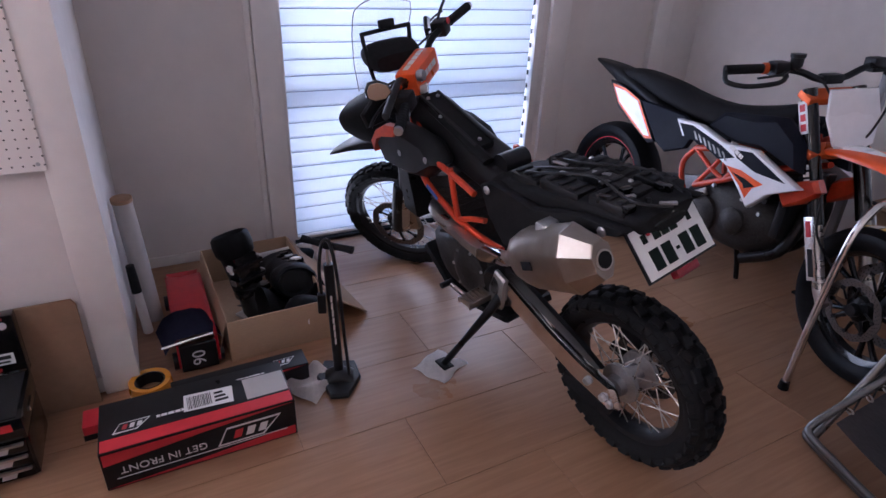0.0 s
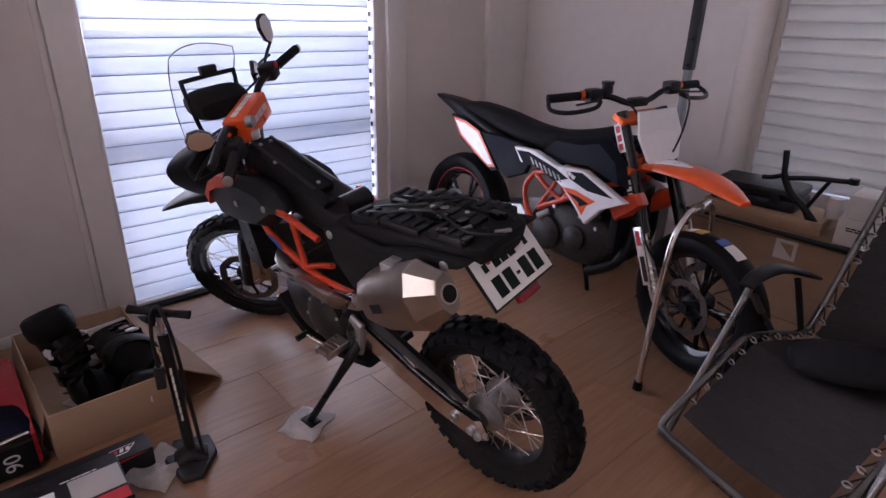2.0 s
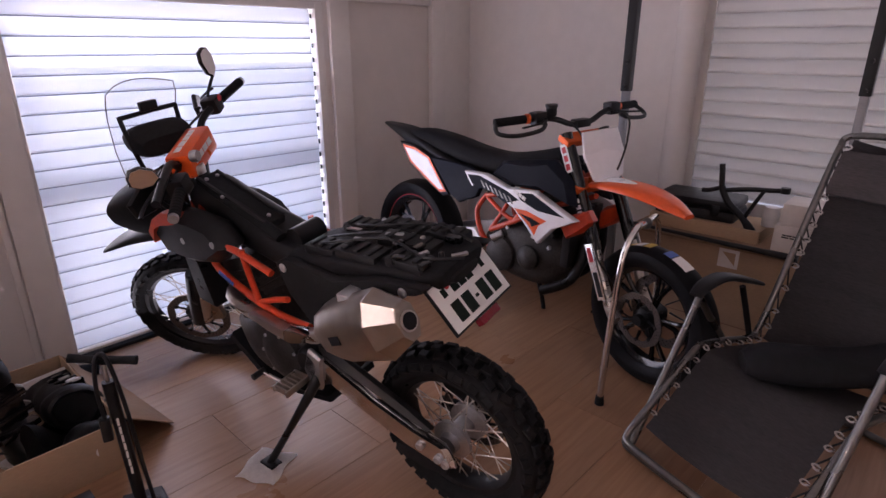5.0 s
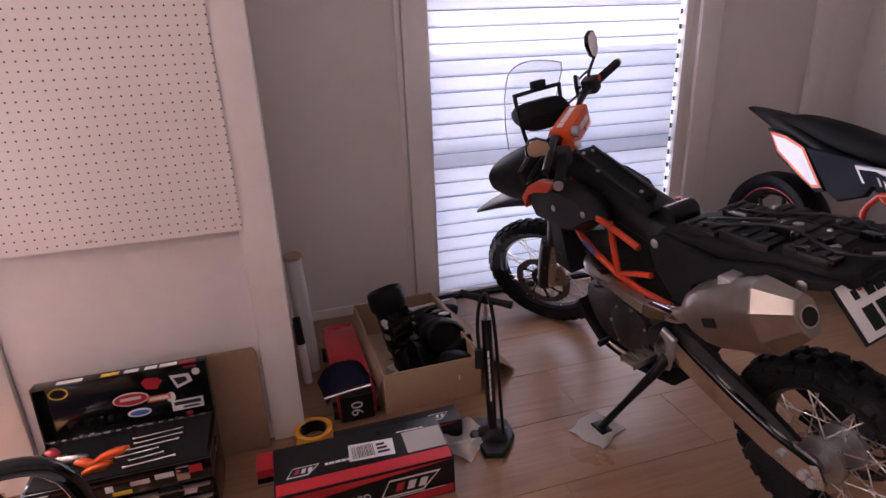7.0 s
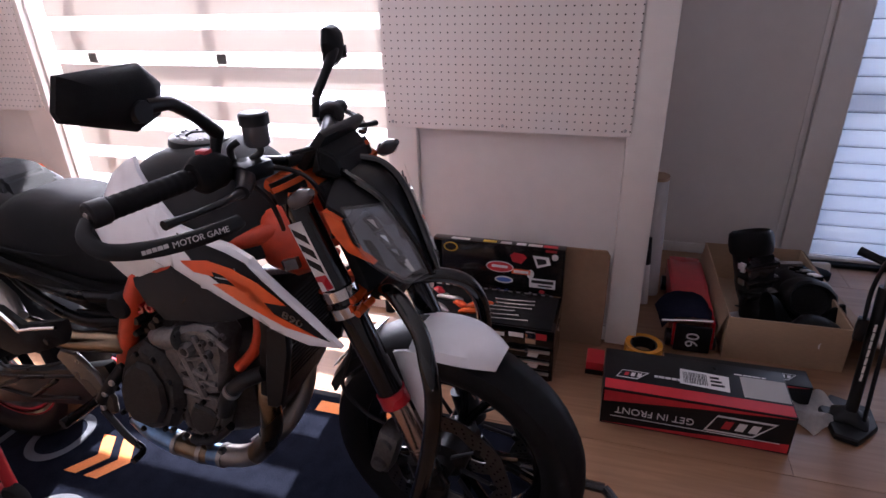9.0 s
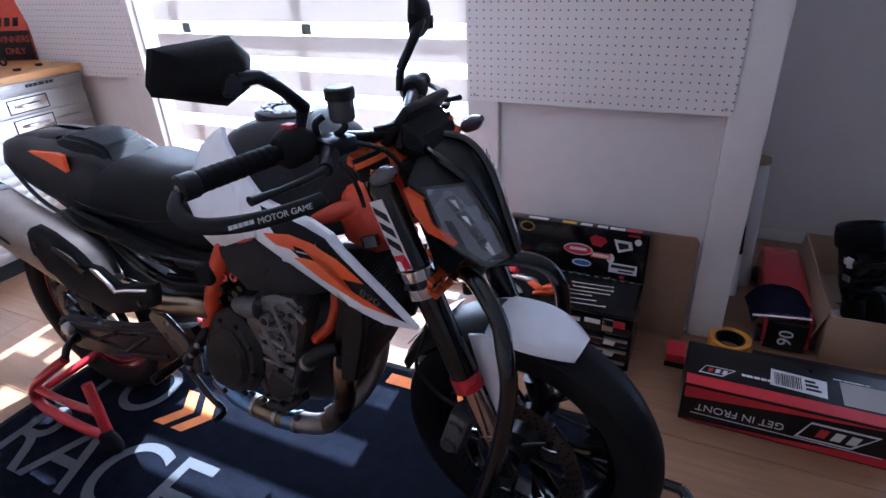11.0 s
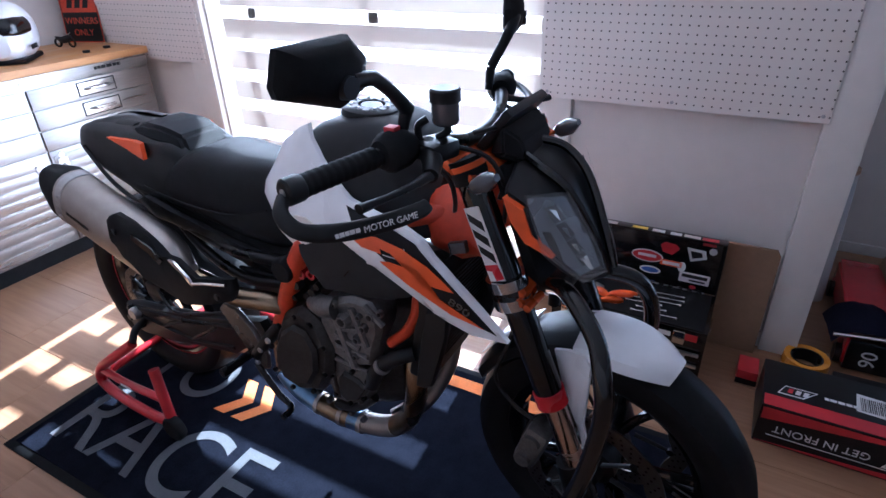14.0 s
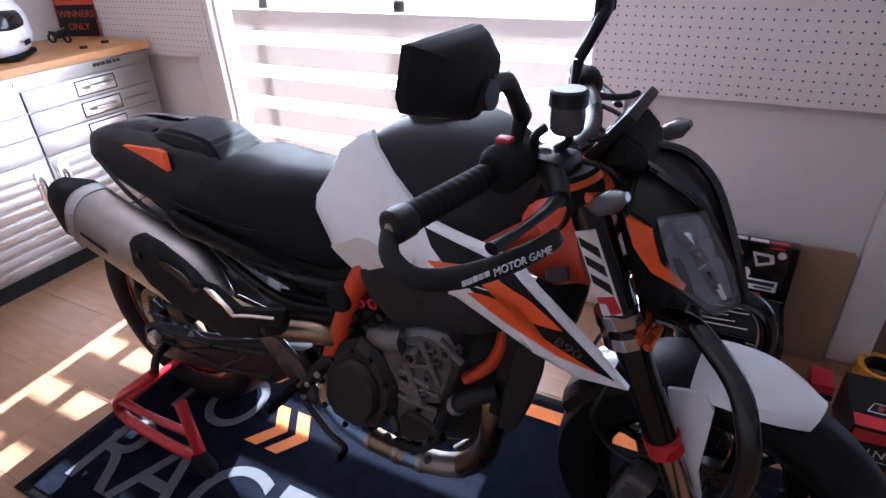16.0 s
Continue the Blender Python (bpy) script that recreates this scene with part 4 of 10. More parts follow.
    for s in (-1, 1):
        plate_part(b, "radiator_guard", [(1.095, 0.455), (1.105, 0.55), (1.130, 0.66), (1.176, 0.675), (1.172, 0.615), (1.158, 0.545), (1.132, 0.468), (1.115, 0.455)], -0.166 if s < 0 else 0.095, -0.145 if s < 0 else 0.110, "black", "black radiator side guard", bev=0.006)
    # exhaust
    bar(b, "header_pipe", [(1.05, -0.10, 0.50), (1.063, -0.12, 0.44), (1.058, -0.12, 0.36), (1.034, -0.12, 0.297), (0.995, -0.12, 0.252)], 0.026, "gold_ti", "straw-coloured titanium header pipe", n=16)
    bar(b, "header_pipe", [(1.05, 0.05, 0.50), (1.065, 0.04, 0.44), (1.055, 0.02, 0.35), (1.02, -0.03, 0.27), (0.97, -0.09, 0.235)], 0.025, "titanium", n=14)
    bar(b, "header_joint", [(0.995, -0.12, 0.252), (0.95, -0.12, 0.229), (0.895, -0.12, 0.214)], 0.027, "titanium", "welded titanium pipe joint", n=16)
    bar(b, "blued_pipe", [(0.895, -0.12, 0.214), (0.875, -0.12, 0.210), (0.855, -0.12, 0.208)], 0.0275, "blue_ti", "heat-blued titanium pipe", n=16)
    bar(b, "collector_pipe", [(0.855, -0.12, 0.208), (0.80, -0.12, 0.208), (0.755, -0.12, 0.213)], 0.028, "gold_ti", "straw-coloured titanium pipe", n=16)
    bar(b, "blued_pipe", [(0.755, -0.12, 0.213), (0.69, -0.118, 0.230), (0.63, -0.11, 0.268)], 0.029, "blue_ti", n=16)
    for x, z in ((0.755, 0.213), (0.895, 0.214), (0.83, 0.2075)):
        bm = B()
        tube(bm, [(x - 0.006, -0.12, z), (x + 0.006, -0.12, z)], 0.0305, 18, 1)
        part("weld_ring", bm, M["titanium"], b, "raised weld ring")
    bar(b, "link_pipe", [(0.63, -0.11, 0.268), (0.60, -0.08, 0.34), (0.64, -0.09, 0.44), (0.715, -0.13, 0.510), (0.735, -0.165, 0.545), (0.70, -0.187, 0.560), (0.62, -0.205, 0.562), (0.50, -0.205, 0.575)], 0.024, "gold_ti", "bronze titanium link pipe", n=14)
    a0, a1 = Vector((0.48, -0.212, 0.580)), Vector((0.095, -0.225, 0.722))
    d = (a1 - a0).normalized()
    up = Vector((0, 1, 0)).cross(d).normalized()
    up = up if up.z > 0 else -up
    six = []
    for q in range(20):
        cq, sq = math.cos(2 * math.pi * q / 20), math.sin(2 * math.pi * q / 20)
        six.append((0.055 * math.copysign(abs(cq) ** 0.8, cq), 0.076 * math.copysign(abs(sq) ** 0.8, sq)))

    def can_ring(bm, p, k):
        return [bm.verts.new(p + Vector((0, -1, 0)) * (u * k) + up * (v * k)) for u, v in six]

    def can_body(name, stops, mat, parent, label=""):
        bm = B()
        rings = [can_ring(bm, p, k) for p, k in stops]
        for p, q in zip(rings, rings[1:]):
            for i in range(20):
                bm.faces.new((p[i], p[(i + 1) % 20], q[(i + 1) % 20], q[i]))
        bm.faces.new(rings[0])
        bm.faces.new(rings[-1][::-1])
        return part(name, bm, M[mat], parent, label, angle=30)
    can = can_body("silencer", ((a0, 0.45), (a0 + d * 0.05, 0.84), (a0 + d * 0.10, 1.0), (a1, 1.0)), "titanium", b, "brushed titanium silencer can")
    can_body("end_cap", ((a1 + d * 0.001, 1.0), (a1 + d * 0.02, 0.99), (a1 + d * 0.085, 0.62), (a1 + d * 0.09, 0.5)), "black_matt", can, "faceted black carbon end cap")
    can_body("clamp_band", ((a1 - d * 0.03, 1.025), (a1 - d * 0.008, 1.025)), "alu", can, "riveted end band")
    for k, (u, v) in enumerate(((0.052, 0.03), (0.052, -0.03))):
        bm = B()
        bolt_row(bm, [tuple(a1 - d * 0.019 + Vector((0, -0.053, 0)) + up * v)], 0.006, 0.004)
        part("rivet", bm, M["alu"], can)
    tilt = math.atan2(d.z, -d.x)
    bars_of_text(can, "printed_marks", 0.085, 0.014, 1, "dark_decal", Matrix.Translation(a0.lerp(a1, 0.78) + Vector((0, -0.0562, 0)) - up * 0.006) @ Matrix.Rotation(tilt, 4, "Y"), "dark maker's marks", 4)
    shield = [(0.300, 0.700), (0.318, 0.730), (0.345, 0.740), (0.398, 0.730), (0.462, 0.705), (0.490, 0.690), (0.512, 0.672), (0.545, 0.672), (0.60, 0.640), (0.65, 0.650), (0.712, 0.664), (0.712, 0.635), (0.695, 0.605), (0.64, 0.581), (0.58, 0.560), (0.517, 0.540), (0.46, 0.560), (0.41, 0.580), (0.347, 0.613), (0.310, 0.655)]
    panel(b, "heat_shield", shield, lambda x, z: 0.283 - 0.9 * (z - 0.64) ** 2 - 0.10 * max(0, x - 0.60), 0.02, "black_matt", "matt black carbon heat shield", rim=0.008)
    panel(b, "shield_slot", [(0.405, 0.695), (0.465, 0.672), (0.495, 0.652), (0.51, 0.665), (0.47, 0.690), (0.41, 0.708)], lambda x, z: 0.2865 - 0.9 * (z - 0.64) ** 2, 0.004, "black_gloss", "glossy recess in the shield")
    panel(b, "shield_trim", [(0.532, 0.675), (0.552, 0.674), (0.590, 0.645), (0.602, 0.626), (0.592, 0.630), (0.574, 0.650), (0.548, 0.664)], lambda x, z: 0.288 - 0.9 * (z - 0.64) ** 2, 0.006, "chrome", "bright chrome trim plate")
    bar(b, "shield_edge", [(0.60, -0.285, 0.632), (0.635, -0.281, 0.640), (0.70, -0.276, 0.652)], 0.004, "chrome", "bright chrome trim edge")
    for x, z in ((0.345, 0.700), (0.492, 0.672), (0.672, 0.618)):
        bm = B()
        bolt_row(bm, [(x, -0.283, z)], 0.008, 0.004)
        part("bolt", bm, M["black_metal"], b)
    # frame
    for s in (-1, 1):
        bar(b, "frame_tube", [(0.84, s * 0.150, 0.745), (0.812, s * 0.160, 0.70), (0.785, s * 0.166, 0.640), (0.745, s * 0.166, 0.55), (0.705, s * 0.160, 0.465)], 0.022, "orange_frame", "orange powder-coated frame tube", n=14)
        bar(b, "frame_tube", [(1.14, s * 0.11, 0.70), (1.100, s * 0.135, 0.675), (1.092, s * 0.142, 0.630), (1.068, s * 0.142, 0.578), (1.022, s * 0.142, 0.528)], 0.0125, "orange_frame", n=12)
        bar(b, "frame_tube", [(0.84, s * 0.15, 0.745), (0.96, s * 0.155, 0.785), (1.14, s * 0.07, 0.84)], 0.02, "orange_frame", n=12)
        bar(b, "subframe", [(0.77, s * 0.15, 0.66), (0.55, s * 0.14, 0.64), (0.30, s * 0.12, 0.69), (0.05, s * 0.07, 0.76)], 0.014, "black_metal", "black subframe tube")
        panel(b, "side_cover", [(0.255, 0.712), (0.30, 0.735), (0.37, 0.708), (0.46, 0.690), (0.558, 0.668), (0.66, 0.650), (0.745, 0.655), (0.765, 0.62), (0.71, 0.598), (0.62, 0.62), (0.52, 0.640), (0.40, 0.655), (0.31, 0.675)], lambda x, z: 0.150 + 0.25 * (z - 0.66), 0.02, "black", "black plastic side cover", s, rim=0.006)
        bar(b, "subframe", [(0.74, s * 0.155, 0.60), (0.60, s * 0.15, 0.575), (0.46, s * 0.14, 0.61), (0.36, s * 0.125, 0.665)], 0.013, "black_metal")
        panel(b, "side_cover", [(0.56, 0.585), (0.74, 0.60), (0.735, 0.53), (0.69, 0.49), (0.64, 0.52)], lambda x, z: 0.135, 0.012, "black", "black lower frame cover", s, rim=0.004)
    bm = B()
    lathe(bm, [(0, -0.194), (0.024, -0.194), (0.028, -0.188), (0.028, -0.16)], 18, at(0.778, 0, 0.662), closed=False)
    part("frame_cap", bm, M["black_matt"], b, "round black frame plug")
    for s in (-1, 1):
        plate_part(b, "foot_guard", [(0.54, 0.495), (0.56, 0.517), (0.60, 0.513), (0.65, 0.464), (0.682, 0.395), (0.675, 0.355), (0.645, 0.345), (0.618, 0.385), (0.596, 0.415)], s * 0.185, s * 0.199, "frame_grey" if s < 0 else "black_metal", "grey heel guard plate", bev=0.004)
        bar(b, "footpeg", [(0.61, s * 0.19, 0.372), (0.606, s * 0.22, 0.370), (0.60, s * 0.275, 0.368)], [0.012, 0.011, 0.013], "black_metal", "black folding footpeg", n=10)
        bar(b, "pedal", [(0.64, s * 0.20, 0.36), (0.72, s * 0.22, 0.315), (0.77, s * 0.23, 0.30), (0.775, s * 0.265, 0.298)], 0.008, "black_metal", "black foot pedal")
        bar(b, "footpeg_hanger", [(0.73, s * 0.17, 0.50), (0.68, s * 0.185, 0.44), (0.64, s * 0.195, 0.385)], 0.016, "black_metal", "black footpeg hanger")
        for x, z in ((0.665, 0.415), (0.645, 0.37), (0.70, 0.455)):
            bm = B()
            bolt_row(bm, [(x, s * 0.200, z)], 0.008, 0.006)
            part("bolt", bm, M["alu"], b)
    bm = B()
    body(bm, smooth_stations([(0.22, 0, 0.66, 0.70, 0.08, 0.09), (0.36, 0, 0.60, 0.70, 0.11, 0.12), (0.55, 0, 0.56, 0.68, 0.11, 0.125), (0.70, 0, 0.50, 0.67, 0.12, 0.12), (0.80, 0, 0.58, 0.74, 0.12, 0.12)], 2), 18, 4)
    part("underseat_tray", bm, M["black_matt"], b, "matt black tray and battery case under the seat")
    # seat and tail
    bm = B()
    body(bm, smooth_stations([(0.25, 0, 0.720, 0.775, 0.115, 0.085), (0.32, 0, 0.695, 0.800, 0.135, 0.10), (0.385, 0, 0.688, 0.835, 0.142, 0.105), (0.45, 0, 0.680, 0.842, 0.145, 0.11), (0.55, 0, 0.665, 0.836, 0.145, 0.105), (0.66, 0, 0.650, 0.842, 0.138, 0.085), (0.74, 0, 0.650, 0.872, 0.12, 0.07), (0.80, 0, 0.68, 0.905, 0.10, 0.055)], 3), 24, 4.0)
    part("seat", bm, M["seat"], b, "dark grey rider's seat")
    for s in (-1, 1):
        bar(b, "seat_seam", [(0.27, s * 0.137, 0.748), (0.36, s * 0.147, 0.742), (0.48, s * 0.149, 0.735), (0.60, s * 0.146, 0.74), (0.70, s * 0.130, 0.765)], 0.0025, "black_matt", n=6)
    bm = B()
    body(bm, smooth_stations([(-0.115, 0, 0.803, 0.822, 0.045, 0.04), (-0.085, 0, 0.775, 0.842, 0.085, 0.065), (0.0, 0, 0.748, 0.862, 0.108, 0.082), (0.09, 0, 0.722, 0.868, 0.12, 0.090), (0.20, 0, 0.700, 0.866, 0.13, 0.095), (0.29, 0, 0.695, 0.862, 0.132, 0.095), (0.35, 0, 0.71, 0.848, 0.125, 0.09), (0.405, 0, 0.74, 0.815, 0.11, 0.08)], 3), 26, 5.5)
    part("tail", bm, M["black"], b, "black tail cowl with a pillion hump")
    for s in (-1, 1):
        panel(b, "tail_ridge", [(-0.075, 0.838), (-0.04, 0.856), (0.03, 0.870), (0.10, 0.876), (0.16, 0.872), (0.15, 0.856), (0.06, 0.848), (-0.03, 0.834)], lambda x, z: 0.084 - 0.9 * max(0, z - 0.84) - 0.5 * max(0, 0.0 - x), 0.022, "black", "raised black tail ridge", s, rim=0.006)
    hull_part(b, "pillion_pad", [(0.16, 0.05, 0.862), (0.18, 0.08, 0.858), (0.21, 0.062, 0.884), (0.30, 0.064, 0.882), (0.355, 0.058, 0.864), (0.385, 0.07, 0.825), (0.28, 0.092, 0.852), (0.25, 0.09, 0.83)], "seat", "black pillion pad", 0.010)
    for s in (-1, 1):
        panel(b, "tail_flash", [(0.115, 0.846), (0.235, 0.853), (0.263, 0.850), (0.276, 0.812), (0.20, 0.830)], lambda x, z: 0.124 - 0.25 * max(0, z - 0.80) + 0.03 * (x - 0.2), 0.012, "orange", "orange tail flash", s)
        bar(b, "tail_rib", [(-0.02, s * 0.104, 0.800), (0.09, s * 0.124, 0.735), (0.19, s * 0.134, 0.700), (0.28, s * 0.138, 0.695)], 0.006, "black", "black lower tail edge", n=8)
    plate_part(b, "tail_lamp", [(-0.125, 0.80), (-0.09, 0.812), (-0.07, 0.785), (-0.10, 0.772)], -0.05, 0.05, "red_lens", "red tail lamp")
    bm = B()
    body(bm, smooth_stations([(0.25, 0, 0.665, 0.715, 0.115, 0.12), (0.15, 0, 0.685, 0.73, 0.10, 0.105), (0.05, 0, 0.715, 0.75, 0.07, 0.08), (-0.04, 0, 0.75, 0.77, 0.04, 0.05)], 2), 16, 3)
    part("tail_tray", bm, M["black_matt"], b, "matt black tail underside")
    # tank
    bm = B()
    body(bm, smooth_stations([(0.755, 0, 0.76, 0.885, 0.11, 0.075), (0.785, 0, 0.75, 0.930, 0.14, 0.085), (0.83, 0, 0.74, 0.962, 0.16, 0.098), (0.90, 0, 0.74, 0.982, 0.168, 0.108), (0.98, 0, 0.75, 0.982, 0.170, 0.108), (1.05, 0, 0.76, 0.950, 0.155, 0.095), (1.11, 0, 0.77, 0.895, 0.11, 0.06)], 4), 28, 4.2)
    part("tank", bm, M["tank_grey"], b, "matt dark grey tank top")
    capm = Matrix.Translation((0.915, 0, 0.984)) @ Matrix.Rotation(radians(4), 4, "Y") @ Matrix.Rotation(radians(90), 4, "X")
    bm = B()
    lathe(bm, [(0.0, 0.004), (0.026, 0.004), (0.028, 0.010), (0.052, 0.010), (0.060, 0.006), (0.063, -0.006)], 36, capm, closed=False)
    cap = part("fuel_cap", bm, M["black_metal"], b, "round fuel cap with a ring of bolts")
    bm = B()
    lathe(bm, [(0.0, 0.0085), (0.022, 0.0085), (0.024, 0.004)], 28, capm, closed=False)
    part("cap_lid", bm, M["engine_light"], cap, "grey centre lid")
    for i in range(8):
        bm = B()
        lathe(bm, [(0.0, 0.0135), (0.0035, 0.0135), (0.0045, 0.010)], 8, capm @ at(0.041 * math.cos(i * math.pi / 4), 0, 0.041 * math.sin(i * math.pi / 4)), closed=False)
        part("cap_bolt", bm, M["alu"], cap)
        bm = B()
        box(bm, 0.031, 0.050, 0.0098, 0.0112, -0.006, 0.006, 0.0, capm @ Matrix.Rotation(i * math.pi / 4 + 0.39, 4, "Y"))
        part("cap_inset", bm, M["engine_light"], cap, smooth=False)
    white = [(0.832, 0.970), (0.808, 0.960), (0.760, 0.927), (0.725, 0.870), (0.697, 0.832), (0.703, 0.808), (0.742, 0.752), (0.812, 0.722), (0.870, 0.750), (0.945, 0.782), (0.995, 0.760), (1.078, 0.726), (1.178, 0.683), (1.245, 0.665), (1.314, 0.670), (1.258, 0.726), (1.192, 0.785), (1.140, 0.824), (1.09, 0.840), (1.04, 0.846), (0.968, 0.858), (0.945, 0.870), (0.890, 0.908), (0.848, 0.945)]
    dark = [(0.968, 0.850), (1.022, 0.841), (1.083, 0.831), (1.133, 0.818), (1.186, 0.780), (1.240, 0.733), (1.295, 0.685), (1.265, 0.692), (1.205, 0.705), (1.139, 0.728), (1.08, 0.762), (1.02, 0.800), (0.985, 0.825)]
    bolt = [(0.983, 0.803), (1.047, 0.812), (1.108, 0.805), (1.161, 0.786), (1.200, 0.761), (1.214, 0.749), (1.177, 0.748), (1.140, 0.748), (1.164, 0.735), (1.210, 0.717), (1.272, 0.691), (1.208, 0.702), (1.115, 0.736), (1.055, 0.766), (1.077, 0.771), (1.117, 0.770), (1.145, 0.772), (1.081, 0.790), (1.048, 0.795), (1.060, 0.783), (1.014, 0.785)]
    for s in (-1, 1):
        sh = panel(b, "shroud", white, lambda x, z: side_depth(x, z) + 0.004, 0.016, "white", "glossy white tank wing and pointed shroud", s, 0.03, 0.005)
        panel(sh, "dark_flash", dark, lambda x, z: side_depth(x, z) + 0.0052, 0.001, "dark_decal", "charcoal decal", s)
        panel(sh, "orange_flash", bolt, lambda x, z: side_depth(x, z) + 0.0066, 0.001, "orange", "orange lightning decal", s)
        panel(sh, "wing_crease", [(0.862, 0.905), (0.885, 0.892), (0.912, 0.862), (0.925, 0.835), (0.905, 0.842), (0.885, 0.868)], lambda x, z: side_depth(x, z) + 0.0075, 0.004, "white", "pressed crease in the wing", s, rim=0.003)
        panel(b, "knee_panel", [(0.745, 0.750), (0.83, 0.800), (0.862, 0.804), (0.932, 0.780), (0.813, 0.723)], lambda x, z: side_depth(x, z) + 0.0075, 0.008, "card_white", "pale grey knee panel", s, rim=0.002)
        panel(b, "airbox_cover", [(0.83, 0.735), (0.870, 0.752), (0.945, 0.784), (1.01, 0.752), (1.12, 0.704), (1.10, 0.688), (1.05, 0.668), (1.0, 0.657), (0.93, 0.650), (0.885, 0.643), (0.857, 0.674), (0.838, 0.71)], lambda x, z: 0.182, 0.02, "tank_grey", "dark grey airbox cover", s, rim=0.006)
        plate_part(b, "cover_slot", [(0.948, 0.694), (0.953, 0.698), (0.968, 0.716), (0.962, 0.712)], s * 0.181, s * 0.1835, "black_gloss", bev=0.0005)
        panel(b, "head_cover", [(1.10, 0.870), (1.15, 0.890), (1.178, 0.885), (1.200, 0.815), (1.218, 0.765), (1.16, 0.737), (1.11, 0.75), (1.085, 0.80)], lambda x, z: 0.106 - 0.3 * abs(z - 0.80), 0.03, "orange_frame", "orange steering head cover", s, rim=0.012)
    writing("model_number", "890", 0.022, M["frame_grey"], b, Matrix.Translation((1.224, -side_depth(1.224, 0.725) - 0.0072, 0.722)) @ Matrix.Rotation(radians(24), 4, "Y") @ FACE_IN @ Matrix.Diagonal((1.35, 1, 1, 1)), "silver model number")
    plate_part(b, "cover_label", [(1.150, 0.785), (1.185, 0.797), (1.190, 0.775), (1.156, 0.764)], -0.1125, -0.100, "frame_grey", "small grey label", bev=0.001)
    # steered front end
    turn = steer_about((1.165, 0, 0.98), (1.40, 0, 0.36), -6)
    front = cast_wheel(b, turn @ at(1.458, 0.008, F), 0.30, 0.061, 0.222, 5, True, discs=((-0.075, 0.16), (0.075, 0.16)), name="wheel", label="black cast front wheel with twin discs")
    for s in (-1, 1):
        y = s * 0.112
        leg = bar(b, "fork_leg", [(1.200, y, 0.965), (1.240, y, 0.865), (1.384, y, 0.512)], 0.0275, "black_gloss", "black upside-down fork tube", n=18, k=2, m=turn)
        bar(leg, "fork_slider", [(1.384, y, 0.512), (1.41, y, 0.45), (1.450, y, 0.345)], 0.022, "fork_gold", "bright fork slider", n=14, k=2)
        bm = B()
        tube(bm, [(1.376, y, 0.532), (1.388, y, 0.502)], 0.031, 18, 1)
        part("fork_collar", bm, M["red"], leg, "red fork collar")
        bm = B()
        tube(bm, [(1.432, y, 0.37), (1.462, y, 0.285)], [0.029, 0.034], 16, 1)
        part("fork_foot", bm, M["black_metal"], leg)
        cm = Matrix.Translation((1.345, s * 0.092, 0.345)) @ Matrix.Rotation(radians(18), 4, "Y")
        bm = B()
        box(bm, -0.028, 0.024, -0.028, 0.024, -0.062, 0.062, 0.016, cm)
        cal = part("brake_caliper", bm, M["engine_light"], b, "grey radial brake caliper")
        cal.matrix_local = turn
        for dz in (-0.034, 0.030):
            bm = B()
            rod(bm, cm @ Vector((-0.004, s * 0.022, dz)), cm @ Vector((-0.004, s * 0.036, dz)), 0.019, 0.017, 18)
            part("piston_housing", bm, M["engine_light"], cal, "round caliper piston housing")
        m = Matrix.Translation((1.256, y + s * 0.0285, 0.828)) @ Matrix.Rotation(radians(-22.2), 4, "Y")
        bm = B()
        box(bm, -0.0155, 0.0155, -0.001, 0.001, -0.072, 0.068, 0, m)
        part("fork_sticker", bm, M["white_print"], leg, "white fork sticker with dark marks", smooth=False)
        for k in range(3):
            bm = B()
            slab(bm, [(-0.013, 0.060 - 0.030 * k), (0.012, 0.040 - 0.030 * k), (0.012, 0.022 - 0.030 * k), (-0.013, 0.045 - 0.030 * k)], s * 0.001, s * 0.0018, 0.0001)
            bm.transform(m)
            part("sticker_mark", bm, M["black_card"], leg, smooth=False)
        bm = B()
        slab(bm, [(-0.015, -0.040), (0.012, -0.040), (0.016, -0.068), (-0.002, -0.072), (-0.004, -0.052), (-0.015, -0.050)], s * 0.001, s * 0.0018, 0.0001)
        bm.transform(m)
        part("sticker_mark", bm, M["red_card"], leg, smooth=False)
    bm = B()
    box(bm, -0.038, 0.04, -0.14, 0.14, -0.012, 0.012, 0.01, Matrix.Translation((1.208, 0, 0.945)) @ Matrix.Rotation(radians(22), 4, "Y"))
    o = part("top_clamp", bm, M["anod"], b, "orange anodised top fork clamp")
    o.matrix_local = turn
    for s in (-1, 1):
        bm = B()
        tube(bm, [(1.200, s * 0.112, 0.965), (1.216, s * 0.112, 0.926)], 0.0315, 20, 1)
        o = part("clamp_collar", bm, M["black_matt"], b, "black clamp round the fork")
        o.matrix_local = turn
        bm = B()
        tube(bm, [(1.203, s * 0.112, 0.957), (1.207, s * 0.112, 0.948)], 0.0335, 20, 1)
        o = part("clamp_collar", bm, M["anod"], b, "orange ring round the fork")
        o.matrix_local = turn
    bm = B()
    box(bm, -0.012, 0.016, -0.082, 0.082, -0.11, 0.12, 0.012, Matrix.Translation((1.285, 0, 0.83)) @ Matrix.Rotation(radians(-20), 4, "Y"))
    o = part("lamp_bracket", bm, M["black_matt"], b, "black bracket between the fork tubes")
    o.matrix_local = turn
    bm = B()
    box(bm, -0.030, 0.032, -0.128, 0.128, -0.018, 0.018, 0.010, Matrix.Translation((1.293, 0, 0.735)) @ Matrix.Rotation(radians(22), 4, "Y"))
    o = part("lower_clamp", bm, M["anod"], b, "orange anodised lower fork clamp")
    o.matrix_local = turn
